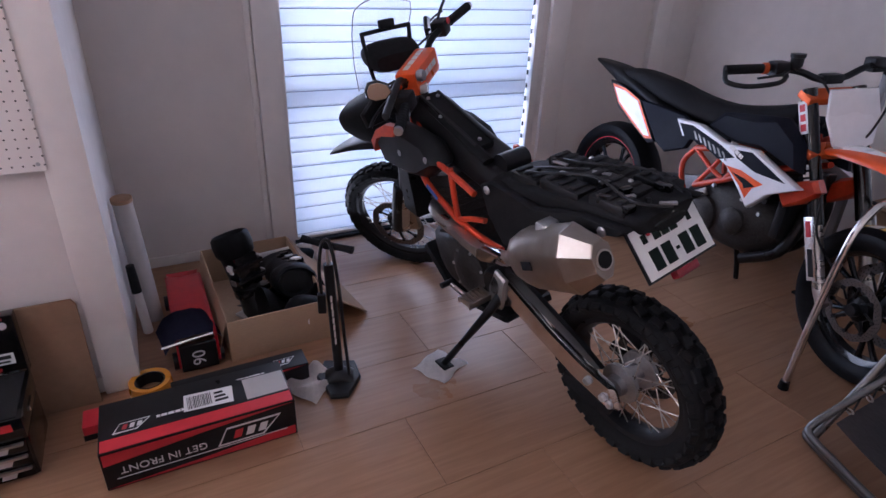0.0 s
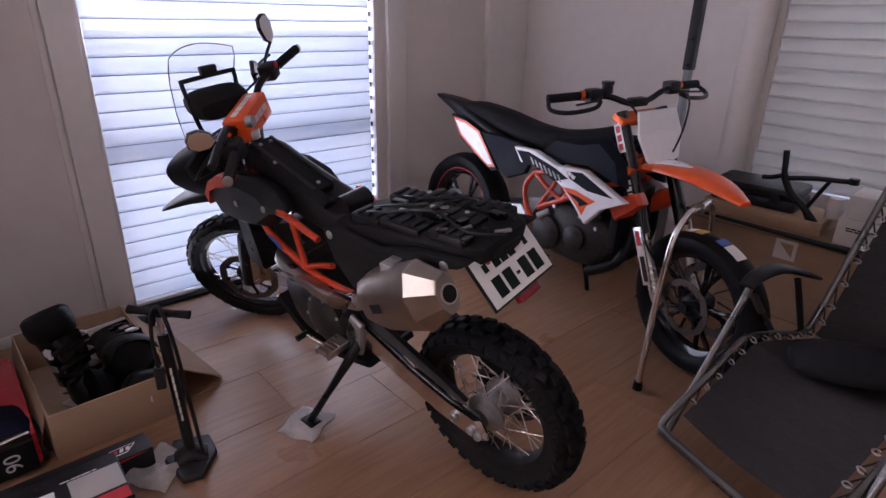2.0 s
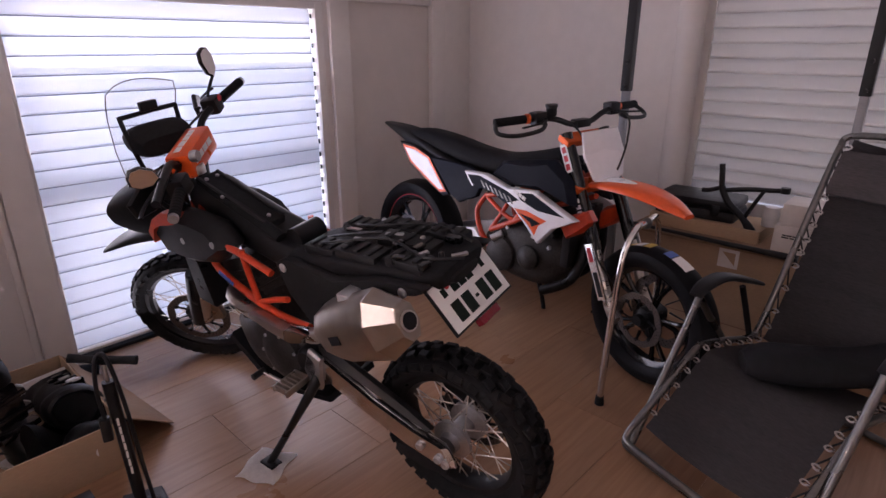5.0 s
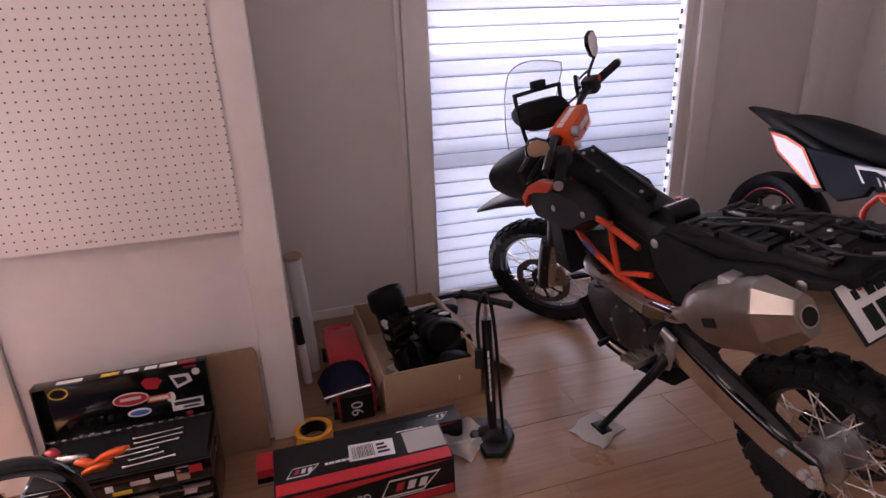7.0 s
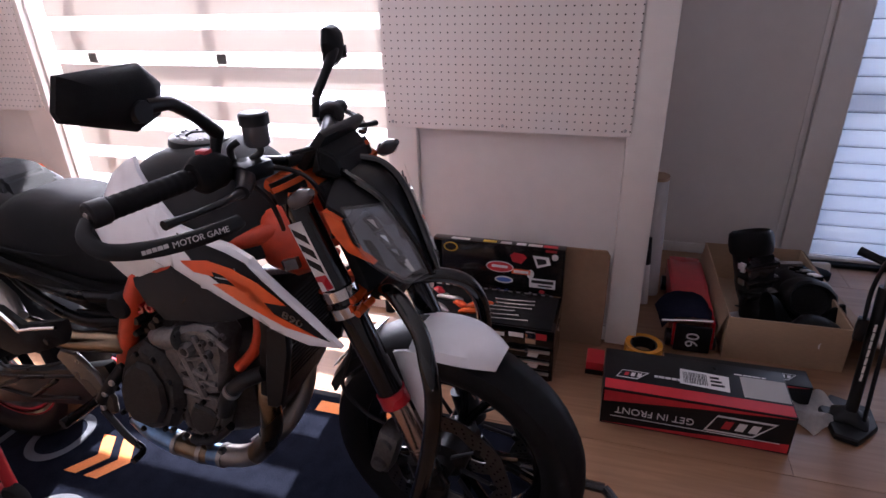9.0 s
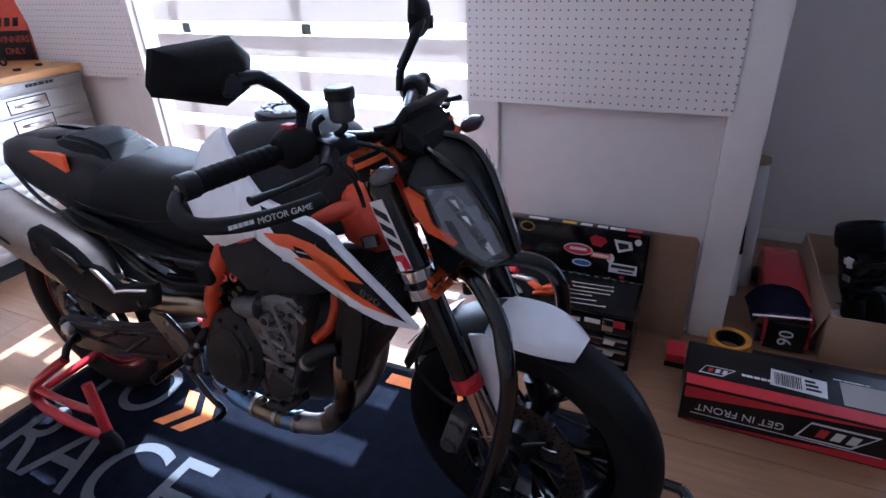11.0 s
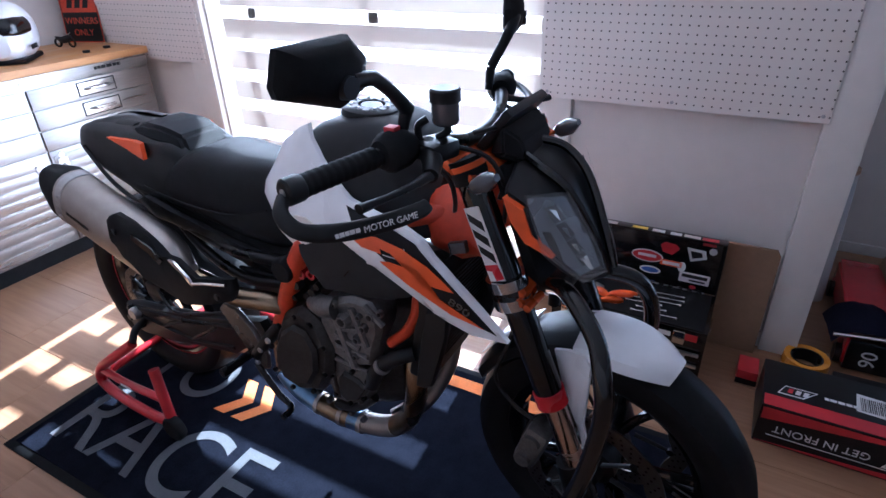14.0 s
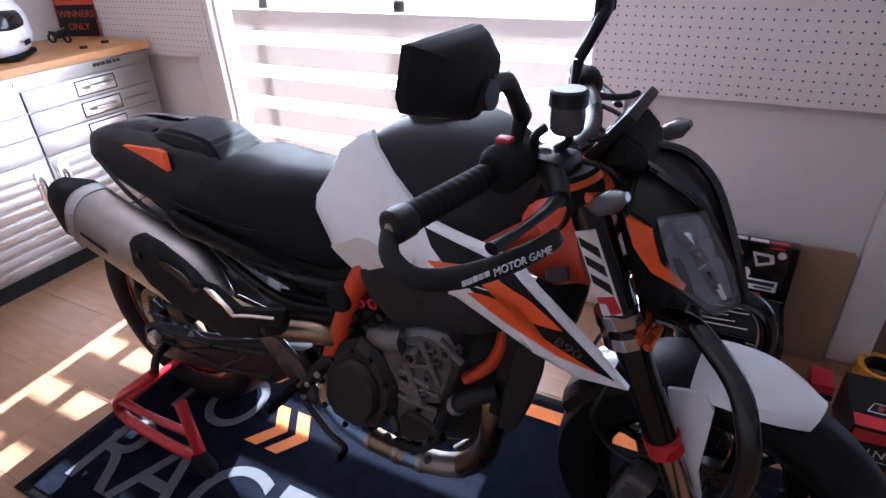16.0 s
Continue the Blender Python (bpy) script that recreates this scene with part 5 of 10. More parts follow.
    for s in (-1, 1):
        for dz in (-0.021, 0.013):
            bm = B()
            tube(bm, [(1.293 - dz * 0.4, s * 0.112, 0.735 + dz - 0.010), (1.293 - dz * 0.4 - 0.006, s * 0.112, 0.735 + dz + 0.010)], 0.0375, 20, 1)
            o = part("clamp_ring", bm, M["chrome"], b, "bright machined clamp ring")
            o.matrix_local = turn
        for dx in (0.030, 0.046):
            bm = B()
            rod(bm, (1.293 + dx, s * 0.085, 0.735 - dx * 0.3), (1.293 + dx, s * 0.138, 0.735 - dx * 0.3), 0.0075, n=14)
            o = part("clamp_bolt", bm, M["anod"], b, "orange clamp bolt boss")
            o.matrix_local = turn
    # mudguard
    c = at(1.458, 0.008, F)
    bm = B()
    pr = [(0.300, -0.078), (0.318, -0.068), (0.329, -0.036), (0.332, 0), (0.329, 0.036), (0.318, 0.068), (0.300, 0.078), (0.296, 0.072), (0.313, 0.062), (0.325, 0), (0.313, -0.062), (0.296, -0.072)]
    lathe(bm, pr, 16, c, True, radians(68), radians(101))
    for v in bm.verts:
        k = max(0.0, (v.co.x - 1.46) / 0.125)
        v.co.y = 0.008 + (v.co.y - 0.008) * (1 - 0.72 * k ** 2.2)
    g = part("mudguard", bm, M["white"], b, "white front mudguard")
    g.matrix_local = turn
    bm = B()
    lathe(bm, [(r * 0.986, y * 0.97) for r, y in pr], 16, c, True, radians(98), radians(152))
    part("mudguard_rear", bm, M["black"], g, "black rear section of the mudguard")
    bm = B()
    lathe(bm, [(0.331, -0.052), (0.334, -0.03), (0.334, 0.03), (0.331, 0.052), (0.328, 0.03), (0.328, -0.03)], 10, c, True, radians(122), radians(146))
    part("mudguard_top", bm, M["white"], g, "white upper band of the mudguard")
    for s in (-1, 1):
        panel(g, "mudguard_side", [(1.366, 0.596), (1.395, 0.606), (1.425, 0.606), (1.440, 0.585), (1.436, 0.521), (1.441, 0.446), (1.456, 0.395), (1.448, 0.392), (1.427, 0.441), (1.402, 0.489), (1.381, 0.544)], lambda x, z: 0.076 + 0.10 * max(0, 0.55 - z), 0.010, "white", "white fork shield", s, rim=0.003)
    # headlamp
    head = hull_part(b, "headlamp", [(1.262, 0.035, 0.958), (1.306, 0.050, 0.946), (1.352, 0.040, 0.908), (1.400, 0.022, 0.825), (1.428, 0.014, 0.758), (1.404, 0.045, 0.766), (1.277, 0.108, 0.918), (1.318, 0.110, 0.900), (1.290, 0.108, 0.868), (1.362, 0.096, 0.817), (1.372, 0.090, 0.80), (1.245, 0.06, 0.90), (1.30, 0.06, 0.80)], "black", "angular black headlamp with clear lenses", 0.005, turn)

    def sheet(name, pts, lift, thick, mat, label=""):
        c0 = Vector((1.28, 0, 0.84))
        bm = B()
        lo = [bm.verts.new(Vector(p) + (Vector(p) - c0).normalized() * lift) for p in pts]
        hi = [bm.verts.new(Vector(p) + (Vector(p) - c0).normalized() * (lift + thick)) for p in pts]
        bm.faces.new(lo[::-1])
        bm.faces.new(hi)
        for i in range(len(pts)):
            k = (i + 1) % len(pts)
            bm.faces.new((lo[i], lo[k], hi[k], hi[i]))
        bmesh.ops.triangulate(bm, faces=[f for f in bm.faces if len(f.verts) > 4])
        return part(name, bm, M[mat], head, label, smooth=False)

    for s in (-1, 1):
        sheet("reflector", [(1.316, s * 0.104, 0.912), (1.352, s * 0.046, 0.900), (1.392, s * 0.030, 0.830), (1.414, s * 0.026, 0.780), (1.396, s * 0.060, 0.774), (1.345, s * 0.098, 0.830)], 0.003, 0.004, "reflector", "silver reflector behind the lens")
        for k, (u0, u1) in enumerate(((0.10, 0.30), (0.33, 0.52), (0.55, 0.72), (0.75, 0.90))):
            def on(u, v):
                p, q = Vector((1.322, s * 0.098, 0.905)).lerp(Vector((1.396, s * 0.060, 0.778)), u), Vector((1.352, s * 0.050, 0.898)).lerp(Vector((1.412, s * 0.030, 0.784)), u)
                return tuple(p.lerp(q, v))
            sheet("lamp_cell", [on(u0, 0.22), on(u0 - 0.03, 0.62), on(u1 - 0.03, 0.70), on(u1, 0.26)], 0.008, 0.003, "lens_smoke", "dark projector cell")
            sheet("bright_cell", [on(u0 + 0.02, 0.34), on(u0 + 0.04, 0.52), on(u1 - 0.02, 0.46)], 0.0115, 0.003, "chrome", "bright reflector facet")
        # white colour stands in for the bright reflection low in the lens
        sheet("bright_cell", [on(0.80, 0.40), on(0.78, 0.66), on(0.97, 0.62), on(0.95, 0.46)], 0.0115, 0.003, "white_print", "white patch painted as a glint low in the lens")
        sheet("lamp_lens", [(1.314, s * 0.107, 0.916), (1.352, s * 0.044, 0.904), (1.394, s * 0.028, 0.830), (1.418, s * 0.022, 0.776), (1.396, s * 0.064, 0.770), (1.343, s * 0.102, 0.828)], 0.016, 0.002, "lens_thin", "clear headlamp lens").visible_shadow = False
        panel(head, "orange_cheek", [(1.279, 0.913), (1.317, 0.898), (1.331, 0.855), (1.366, 0.815), (1.322, 0.838), (1.293, 0.873)], lambda x, z: 0.120 - 0.30 * max(0, x - 0.02 - 1.30), 0.02, "orange", "orange headlamp cheek", s)
        bar(head, "lamp_rim", [(1.262, s * 0.034, 0.962), (1.308, s * 0.050, 0.950), (1.358, s * 0.040, 0.912), (1.404, s * 0.022, 0.828), (1.432, s * 0.012, 0.758)], 0.008, "black_gloss", "glossy black lamp rim", n=8)
        bar(head, "lamp_rim", [(1.432, s * 0.012, 0.758), (1.404, s * 0.062, 0.764), (1.368, s * 0.094, 0.802), (1.338, s * 0.106, 0.838), (1.318, s * 0.112, 0.90)], 0.005, "black", n=8)
        bm = B()
        body(bm, [(-0.026, 0, -0.006, 0.006, 0.010, 0.010), (-0.012, 0, -0.016, 0.014, 0.022, 0.020), (0.010, 0, -0.017, 0.015, 0.022, 0.020), (0.028, 0, -0.006, 0.006, 0.008, 0.008)], 14, 2.4)
        bm.transform(Matrix.Translation((1.262, s * 0.150, 0.948)) @ Matrix.Rotation(radians(-28), 4, "Y"))
        part("indicator", bm, M["lens_smoke"], head, "smoked front indicator")
    # dash
    dm = Matrix.Translation((1.212, 0.018, 0.992)) @ Matrix.Rotation(radians(-52), 4, "Y")
    bm = B()
    box(bm, -0.048, 0.050, -0.082, 0.082, -0.013, 0.006, 0.008, dm)
    o = part("dash", bm, M["black"], b, "black flat instrument display")
    bm = B()
    box(bm, -0.038, 0.040, -0.070, 0.070, 0.0058, 0.0072, 0.0005, dm)
    part("dash_glass", bm, M["dark_glass"], o, "dark display glass")
    hull_part(b, "dash_cowl", [(1.225, 0.06, 0.945), (1.195, 0.04, 0.94), (1.238, 0.075, 1.008), (1.268, 0.06, 0.985), (1.28, 0.05, 0.94), (1.248, 0.09, 0.965)], "black_matt", "matt black cowl behind the display", 0.006)
    # bars and levers
    bm = B()
    tube(bm, [(1.096, -0.385, 0.996), (1.125, -0.27, 1.000), (1.155, -0.15, 0.992), (1.168, -0.06, 0.972), (1.166, 0.04, 0.972), (1.14, 0.13, 0.986), (1.096, 0.23, 0.99), (1.045, 0.36, 0.98)], 0.0135, 12, 4)
    hb = part("handlebar", bm, M["black_metal"], b, "black tapered handlebar")
    for s, a, e, mid in ((-1, (1.122, -0.270, 1.000), (1.092, -0.395, 0.9955), (1.138, -0.232, 1.004)), (1, (1.080, 0.268, 0.987), (1.036, 0.378, 0.978), (1.098, 0.222, 0.994))):
        a, e, mid = Vector(a), Vector(e), Vector(mid)
        ribbed_grip(hb, "grip", a, e, 0.0165, "black_matt", "black rubber grip", 10)
        dirn = (e - a).normalized()
        bm = B()
        tube(bm, [e, e + dirn * 0.004, e + dirn * 0.026, e + dirn * 0.029], [0.0175, 0.0195, 0.0195, 0.016], 20, 1)
        be = part("bar_end", bm, M["black"], hb, "black bar end weight")
        bm = B()
        tube(bm, [e + dirn * 0.028, e + dirn * 0.0305], 0.0065, 12, 1)
        part("end_bolt", bm, M["alu"], be)
        bm = B()
        tube(bm, [mid - dirn * 0.030, mid - dirn * 0.012, mid + dirn * 0.020, mid + dirn * 0.034], [0.020, 0.030, 0.032, 0.022], 14, 3)
        part("switchgear", bm, M["black_matt"], hb, "black moulded switch housing")
        if s < 0:
            bm = B()
            box(bm, -0.010, 0.010, -0.009, 0.009, 0, 0.010, 0.003, Matrix.Translation(mid + Vector((-0.006, -0.002, 0.026))))
            part("stop_switch", bm, M["red_card"], hb, "red stop switch")
            bar(hb, "lever", [(1.212, -0.262, 0.984), (1.208, -0.300, 0.982), (1.200, -0.350, 0.982), (1.190, -0.398, 0.983)], [0.010, 0.007, 0.006, 0.009], "black_metal", "black brake lever", flat=0.8, n=10)
            bar(hb, "lever_perch", [(1.165, -0.190, 1.0), (1.195, -0.225, 0.990), (1.214, -0.262, 0.984)], [0.018, 0.016, 0.012], "black_metal", "black brake lever perch", n=12)
            bar(hb, "lever_guard", [(1.084, -0.422, 0.990), (1.100, -0.446, 0.976), (1.130, -0.445, 0.958), (1.165, -0.405, 0.948), (1.196, -0.350, 0.945), (1.218, -0.300, 0.947), (1.222, -0.284, 0.950)], [0.010, 0.011, 0.012, 0.013, 0.013, 0.012, 0.010], "black", "black curved lever guard", flat=0.55, n=12)
        else:
            bar(hb, "lever", [(1.118, 0.185, 0.985), (1.145, 0.215, 0.975), (1.172, 0.258, 0.968), (1.180, 0.290, 0.966)], [0.011, 0.008, 0.007, 0.009], "black_metal", "black clutch lever", flat=0.8, n=10)
            bar(hb, "lever_guard", [(1.030, 0.395, 0.972), (1.07, 0.395, 0.955), (1.12, 0.340, 0.945), (1.150, 0.275, 0.945)], [0.010, 0.012, 0.012, 0.010], "black", flat=0.55, n=12)
    # guard lettering
    tang = Vector((0.053, 0.105, -0.001)).normalized()
    outv = Vector((0.86, -0.43, 0.27)).normalized()
    outv = (outv - tang * outv.dot(tang)).normalized()
    upv = outv.cross(tang)
    face = Matrix(((tang.x, upv.x, outv.x, 1.190), (tang.y, upv.y, outv.y, -0.362), (tang.z, upv.z, outv.z, 0.9465), (0, 0, 0, 1))) @ at(0, 0, 0.0145)
    writing("lettering", "MOTOR GAME", 0.0125, M["white_print"], hb, face @ at(0.014, 0, 0), "white lettering on the guard")
    bars_of_text(hb, "maker_mark", 0.036, 0.0095, 1, "white_print", face @ at(-0.049, 0, -0.001) @ Matrix.Rotation(radians(-90), 4, "X"), "white maker's mark", 3)
    bm = B()
    box(bm, -0.022, 0.030, -0.034, 0.026, -0.015, 0.015, 0.010, Matrix.Translation((1.178, -0.185, 0.998)) @ Matrix.Rotation(radians(-14), 4, "Z"))
    part("brake_master", bm, M["black_metal"], hb, "black brake master cylinder")
    rm = Matrix.Translation((1.188, -0.170, 1.058)) @ Matrix.Rotation(radians(90), 4, "X")
    bm = B()
    lathe(bm, [(0.0, -0.026), (0.018, -0.025), (0.0215, -0.020), (0.0215, 0.010), (0.0, 0.010)], 24, rm, closed=False)
    res = part("brake_reservoir", bm, M["lens_smoke"], hb, "smoked brake fluid reservoir")
    bm = B()
    lathe(bm, [(0.0, 0.030), (0.021, 0.030), (0.0245, 0.027), (0.0245, 0.010), (0.0, 0.010)], 28, rm, closed=False)
    part("reservoir_cap", bm, M["black"], hb, "black reservoir cap")
    bm = B()
    lathe(bm, [(0.0217, -0.014), (0.0222, -0.013), (0.0222, 0.003), (0.0217, 0.004)], 12, rm, False, radians(200), radians(300))
    part("fluid_window", bm, M["reflector"], hb, "bright fluid level window")
    bar(hb, "reservoir_bracket", [(1.170, -0.195, 1.045), (1.160, -0.205, 1.035), (1.158, -0.200, 1.012)], 0.006, "black_metal", n=8)
    bar(hb, "reservoir_hose", [(1.190, -0.17, 1.034), (1.192, -0.172, 1.022), (1.178, -0.182, 1.012)], 0.006, "black")
    bar(hb, "mirror_stem", [(1.138, -0.218, 1.018), (1.140, -0.214, 1.038), (1.143, -0.209, 1.058)], [0.008, 0.009, 0.011], "black_metal", "black mirror stem", n=12, k=2)
    bar(hb, "mirror_arm", [(1.143, -0.207, 1.060), (1.153, -0.255, 1.096), (1.164, -0.305, 1.125), (1.167, -0.325, 1.131), (1.166, -0.360, 1.134)], [0.012, 0.010, 0.010, 0.010, 0.013], "black_metal", "black mirror arm", n=12, k=2)
    face_out = [(-0.080, 0.002), (-0.066, 0.041), (0.046, 0.041), (0.074, 0.012), (0.062, -0.030), (0.020, -0.044), (-0.076, -0.012)]
    mirror_head(hb, face_out, Matrix.Translation((1.138, -0.383, 1.144)) @ Matrix.Rotation(radians(-4), 4, "Z"), "black angular mirror shell")
    bar(hb, "mirror_stem", [(1.090, 0.175, 1.0), (1.091, 0.178, 1.02), (1.092, 0.182, 1.045)], [0.008, 0.009, 0.010], "black_metal", n=12, k=2)
    bar(hb, "mirror_arm", [(1.092, 0.182, 1.045), (1.110, 0.195, 1.085), (1.125, 0.21, 1.125), (1.12, 0.235, 1.14)], [0.011, 0.010, 0.012, 0.012], "black_metal", "black mirror arm", n=12, k=2)
    mirror_head(hb, [(-u, v) for u, v in face_out], Matrix.Translation((1.088, 0.262, 1.142)) @ Matrix.Rotation(radians(22), 4, "Z"), "black angular mirror shell")
    # cables
    for pts in ([(1.18, -0.16, 0.995), (1.235, -0.12, 0.97), (1.25, -0.08, 0.90), (1.235, -0.05, 0.82)], [(1.12, 0.14, 0.99), (1.22, 0.10, 0.96), (1.24, 0.06, 0.86), (1.22, 0.04, 0.78)], [(1.30, -0.09, 0.70), (1.27, -0.10, 0.58), (1.25, -0.105, 0.50), (1.29, -0.10, 0.44), (1.335, -0.10, 0.42)],
                [(1.16, 0.05, 0.98), (1.22, 0.02, 0.94), (1.22, -0.04, 0.86)], [(1.30, 0.03, 0.70), (1.24, 0.06, 0.60), (1.20, 0.08, 0.50), (1.26, 0.10, 0.44)], [(1.15, -0.20, 1.0), (1.20, -0.19, 0.955), (1.19, -0.15, 0.90), (1.16, -0.10, 0.85)], [(1.20, -0.10, 1.0), (1.225, -0.05, 1.0), (1.215, 0.02, 0.985)]):
        bar(b, "cable", pts, 0.0045, "black", "thin black control cable", n=6)
    return b


naked_bike()


def front_stand():
    s0 = thing("front_paddock_stand", pose(-1.844, 0.953, 0, 0, 0, -2.0), "black tubular front paddock stand under the steering head", "paddock stand")
    arms = {-1: [(1.325, -0.03, 0.70), (1.37, -0.085, 0.735), (1.41, -0.115, 0.722), (1.45, -0.145, 0.692), (1.472, -0.175, 0.655), (1.485, -0.188, 0.60), (1.482, -0.192, 0.53), (1.465, -0.20, 0.42), (1.42, -0.21, 0.25), (1.34, -0.215, 0.05)],
            1: [(1.325, 0.03, 0.69), (1.37, 0.06, 0.697), (1.42, 0.082, 0.695), (1.465, 0.102, 0.672), (1.49, 0.122, 0.61), (1.49, 0.145, 0.51), (1.465, 0.18, 0.38), (1.42, 0.20, 0.25), (1.34, 0.215, 0.05)]}
    for s in (-1, 1):
        bar(s0, "arm", arms[s], 0.0165, "black_gloss", "black bent stand arm", n=14)
        bar(s0, "foot_tube", [(1.34, s * 0.215, 0.05), (1.50, s * 0.22, 0.045), (1.80, s * 0.22, 0.04)], 0.014, "black_gloss", k=2)
        bm = B()
        lathe(bm, [(0, -0.014), (0.032, -0.014), (0.034, -0.008), (0.034, 0.008), (0.032, 0.014), (0, 0.014)], 18, at(1.34, s * 0.245, 0.034), closed=False)
        part("castor", bm, M["black_matt"], s0, "black nylon castor")
    bar(s0, "cross_tube", [(1.80, -0.22, 0.04), (1.84, -0.15, 0.03), (1.84, 0.15, 0.03), (1.80, 0.22, 0.04)], 0.014, "black_gloss", k=3)
    bm = B()
    rod(bm, (1.325, 0, 0.64), (1.325, 0, 0.69), 0.012)
    box(bm, 1.30, 1.36, -0.045, 0.045, 0.688, 0.715, 0.006)
    part("pin_block", bm, M["black_metal"], s0)


def rear_stand():
    s0 = thing("rear_paddock_stand", pose(-1.844, 0.953, 0, 0, 0, -2.0), "red tubular rear paddock stand under the swingarm", "paddock stand")
    for s in (-1, 1):
        y = s * 0.275
        bar(s0, "side_tube", [(0.285, y, 0.055), (0.20, y, 0.035), (0.05, y, 0.036), (-0.035, y, 0.055), (-0.05, y, 0.095), (-0.01, y, 0.145), (0.06, y * 0.96, 0.20), (0.13, y * 0.85, 0.255)], 0.0155, "red", "glossy red bent tube", n=12)
        bar(s0, "upright", [(0.29, y, 0.05), (0.275, y * 0.98, 0.13), (0.25, y * 0.94, 0.225)], 0.0155, "red", n=12)
        bar(s0, "brace", [(-0.02, y * 1.0, 0.13), (0.10, y, 0.122), (0.27, y * 0.98, 0.13)], 0.012, "red", n=10)
        bar(s0, "spool_rest", [(0.13, y * 0.85, 0.255), (0.10, s * 0.20, 0.27), (0.07, s * 0.15, 0.265)], 0.011, "black", "black rubber swingarm rest", n=10)
        bm = B()
        lathe(bm, [(0, -0.014), (0.036, -0.014), (0.04, -0.009), (0.04, 0.009), (0.036, 0.014), (0, 0.014)], 20, at(0.30, s * 0.280, 0.04), closed=False)
        part("castor", bm, M["black_matt"], s0, "black castor wheel")
    bar(s0, "cross_tube", [(-0.045, -0.272, 0.09), (-0.06, 0, 0.09), (-0.045, 0.272, 0.09)], 0.013, "red", k=2)
    bars_of_text(s0, "maker_mark", 0.05, 0.015, 1, "white_print", Matrix.Translation((0.12, -0.2885, 0.124)), "white maker's mark", 2)


front_stand()
rear_stand()


# ---- enduro motorcycle, stripped at the tail ----
def enduro_bike():
    b = thing("enduro_motorcycle", pose(1.396, 0.938, 0, 0, 0, 97.4) @ pose(0, 0, 0, -8.6), "black and orange enduro motorcycle, seat removed, on its side stand", "motorcycle")
    R, F = 0.29, 0.30
    spoked_wheel(b, at(0, 0.004, R - 0.004), R, 0.060, knob_tyre(R - 0.004, 0.061, 0.082, 32, 0.016), 0.200, discs=((-0.07, 0.11),))
    # swingarm
    for s in (-1, 1):
        arm = plate_part(b, "swingarm", [(-0.055, 0.30), (-0.04, 0.33), (0.06, 0.345), (0.22, 0.395), (0.42, 0.475), (0.46, 0.455), (0.45, 0.405), (0.30, 0.345), (0.10, 0.275), (-0.03, 0.255), (-0.06, 0.27)], s * 0.105, s * 0.132, "swing", "polished aluminium swingarm leg", bev=0.017)
        plate_part(b, "chain_guard" if s > 0 else "swingarm_cover", [(0.10, 0.40), (0.36, 0.50), (0.44, 0.50), (0.44, 0.47), (0.22, 0.40), (0.04, 0.345), (0.02, 0.36)], s * 0.095, s * 0.112, "black", "black chain guard", bev=0.004)
        plate_part(b, "chain_guide", [(-0.03, 0.245), (0.05, 0.27), (0.16, 0.255), (0.17, 0.22), (0.06, 0.20), (-0.02, 0.215)], s * 0.10, s * 0.118, "black_matt", bev=0.004)
        for spot in [(-0.01, s * 0.133, 0.29), (0.05, s * 0.133, 0.31), (-0.035, s * 0.133, 0.283)]:
            bm = B()
            bolt_row(bm, [spot], 0.013, 0.01)
            part("axle_bolt", bm, M["alu"], b)
    bm = B()
    box(bm, 0.02, 0.12, -0.10, -0.06, 0.33, 0.385, 0.01)
    part("rear_caliper", bm, M["black_metal"], b)
    # engine
    bm = B()
    body(bm, smooth_stations([(0.42, 0, 0.33, 0.46, 0.08, 0.09), (0.50, 0, 0.29, 0.53, 0.12, 0.12), (0.66, 0, 0.27, 0.56, 0.135, 0.13), (0.80, 0, 0.29, 0.52, 0.12, 0.11), (0.90, 0, 0.36, 0.46, 0.08, 0.08)], 3), 20, 3.5)
    part("crankcase", bm, M["engine"], b, "dark cast engine case")
    bm = B()
    mm = Matrix.Translation((0.76, 0, 0.60)) @ Matrix.Rotation(radians(18), 4, "Y")
    box(bm, -0.09, 0.09, -0.10, 0.10, -0.12, 0.12, 0.02, mm)
    cyl = part("cylinder", bm, M["engine"], b, "dark finned cylinder")
    for k in range(6):
        bm = B()
        box(bm, -0.095, 0.095, -0.106, 0.106, -0.10 + 0.032 * k, -0.086 + 0.032 * k, 0.002, mm)
        part("cooling_fin", bm, M["engine"], cyl)
    for s in (-1, 1):
        bm = B()
        lathe(bm, [(0.0, s * 0.158), (0.05, s * 0.158), (0.07, s * 0.148), (0.092, s * 0.14), (0.10, s * 0.10)], 28, at(0.60, 0, 0.42), closed=False)
        part("engine_cover", bm, M["engine"], b, "round dark engine cover")
        bm = B()
        lathe(bm, [(0.0, s * 0.145), (0.04, s * 0.145), (0.05, s * 0.135), (0.055, s * 0.10)], 24, at(0.47, 0, 0.44), closed=False)
        part("sprocket_cover", bm, M["black"], b)
        for spot in [(0.60 + 0.085 * math.cos(q), s * 0.142, 0.42 + 0.085 * math.sin(q)) for q in np.linspace(0, 6.28, 8)[:-1]]:
            bm = B()
            bolt_row(bm, [spot], 0.006, 0.006)
            part("bolt", bm, M["alu"], b)
    plate_part(b, "skid_plate", [(0.44, 0.27), (0.60, 0.235), (0.82, 0.25), (0.95, 0.36), (0.93, 0.38), (0.80, 0.275), (0.60, 0.26), (0.45, 0.29)], -0.11, 0.11, "black_matt", "black skid plate", bev=0.008)
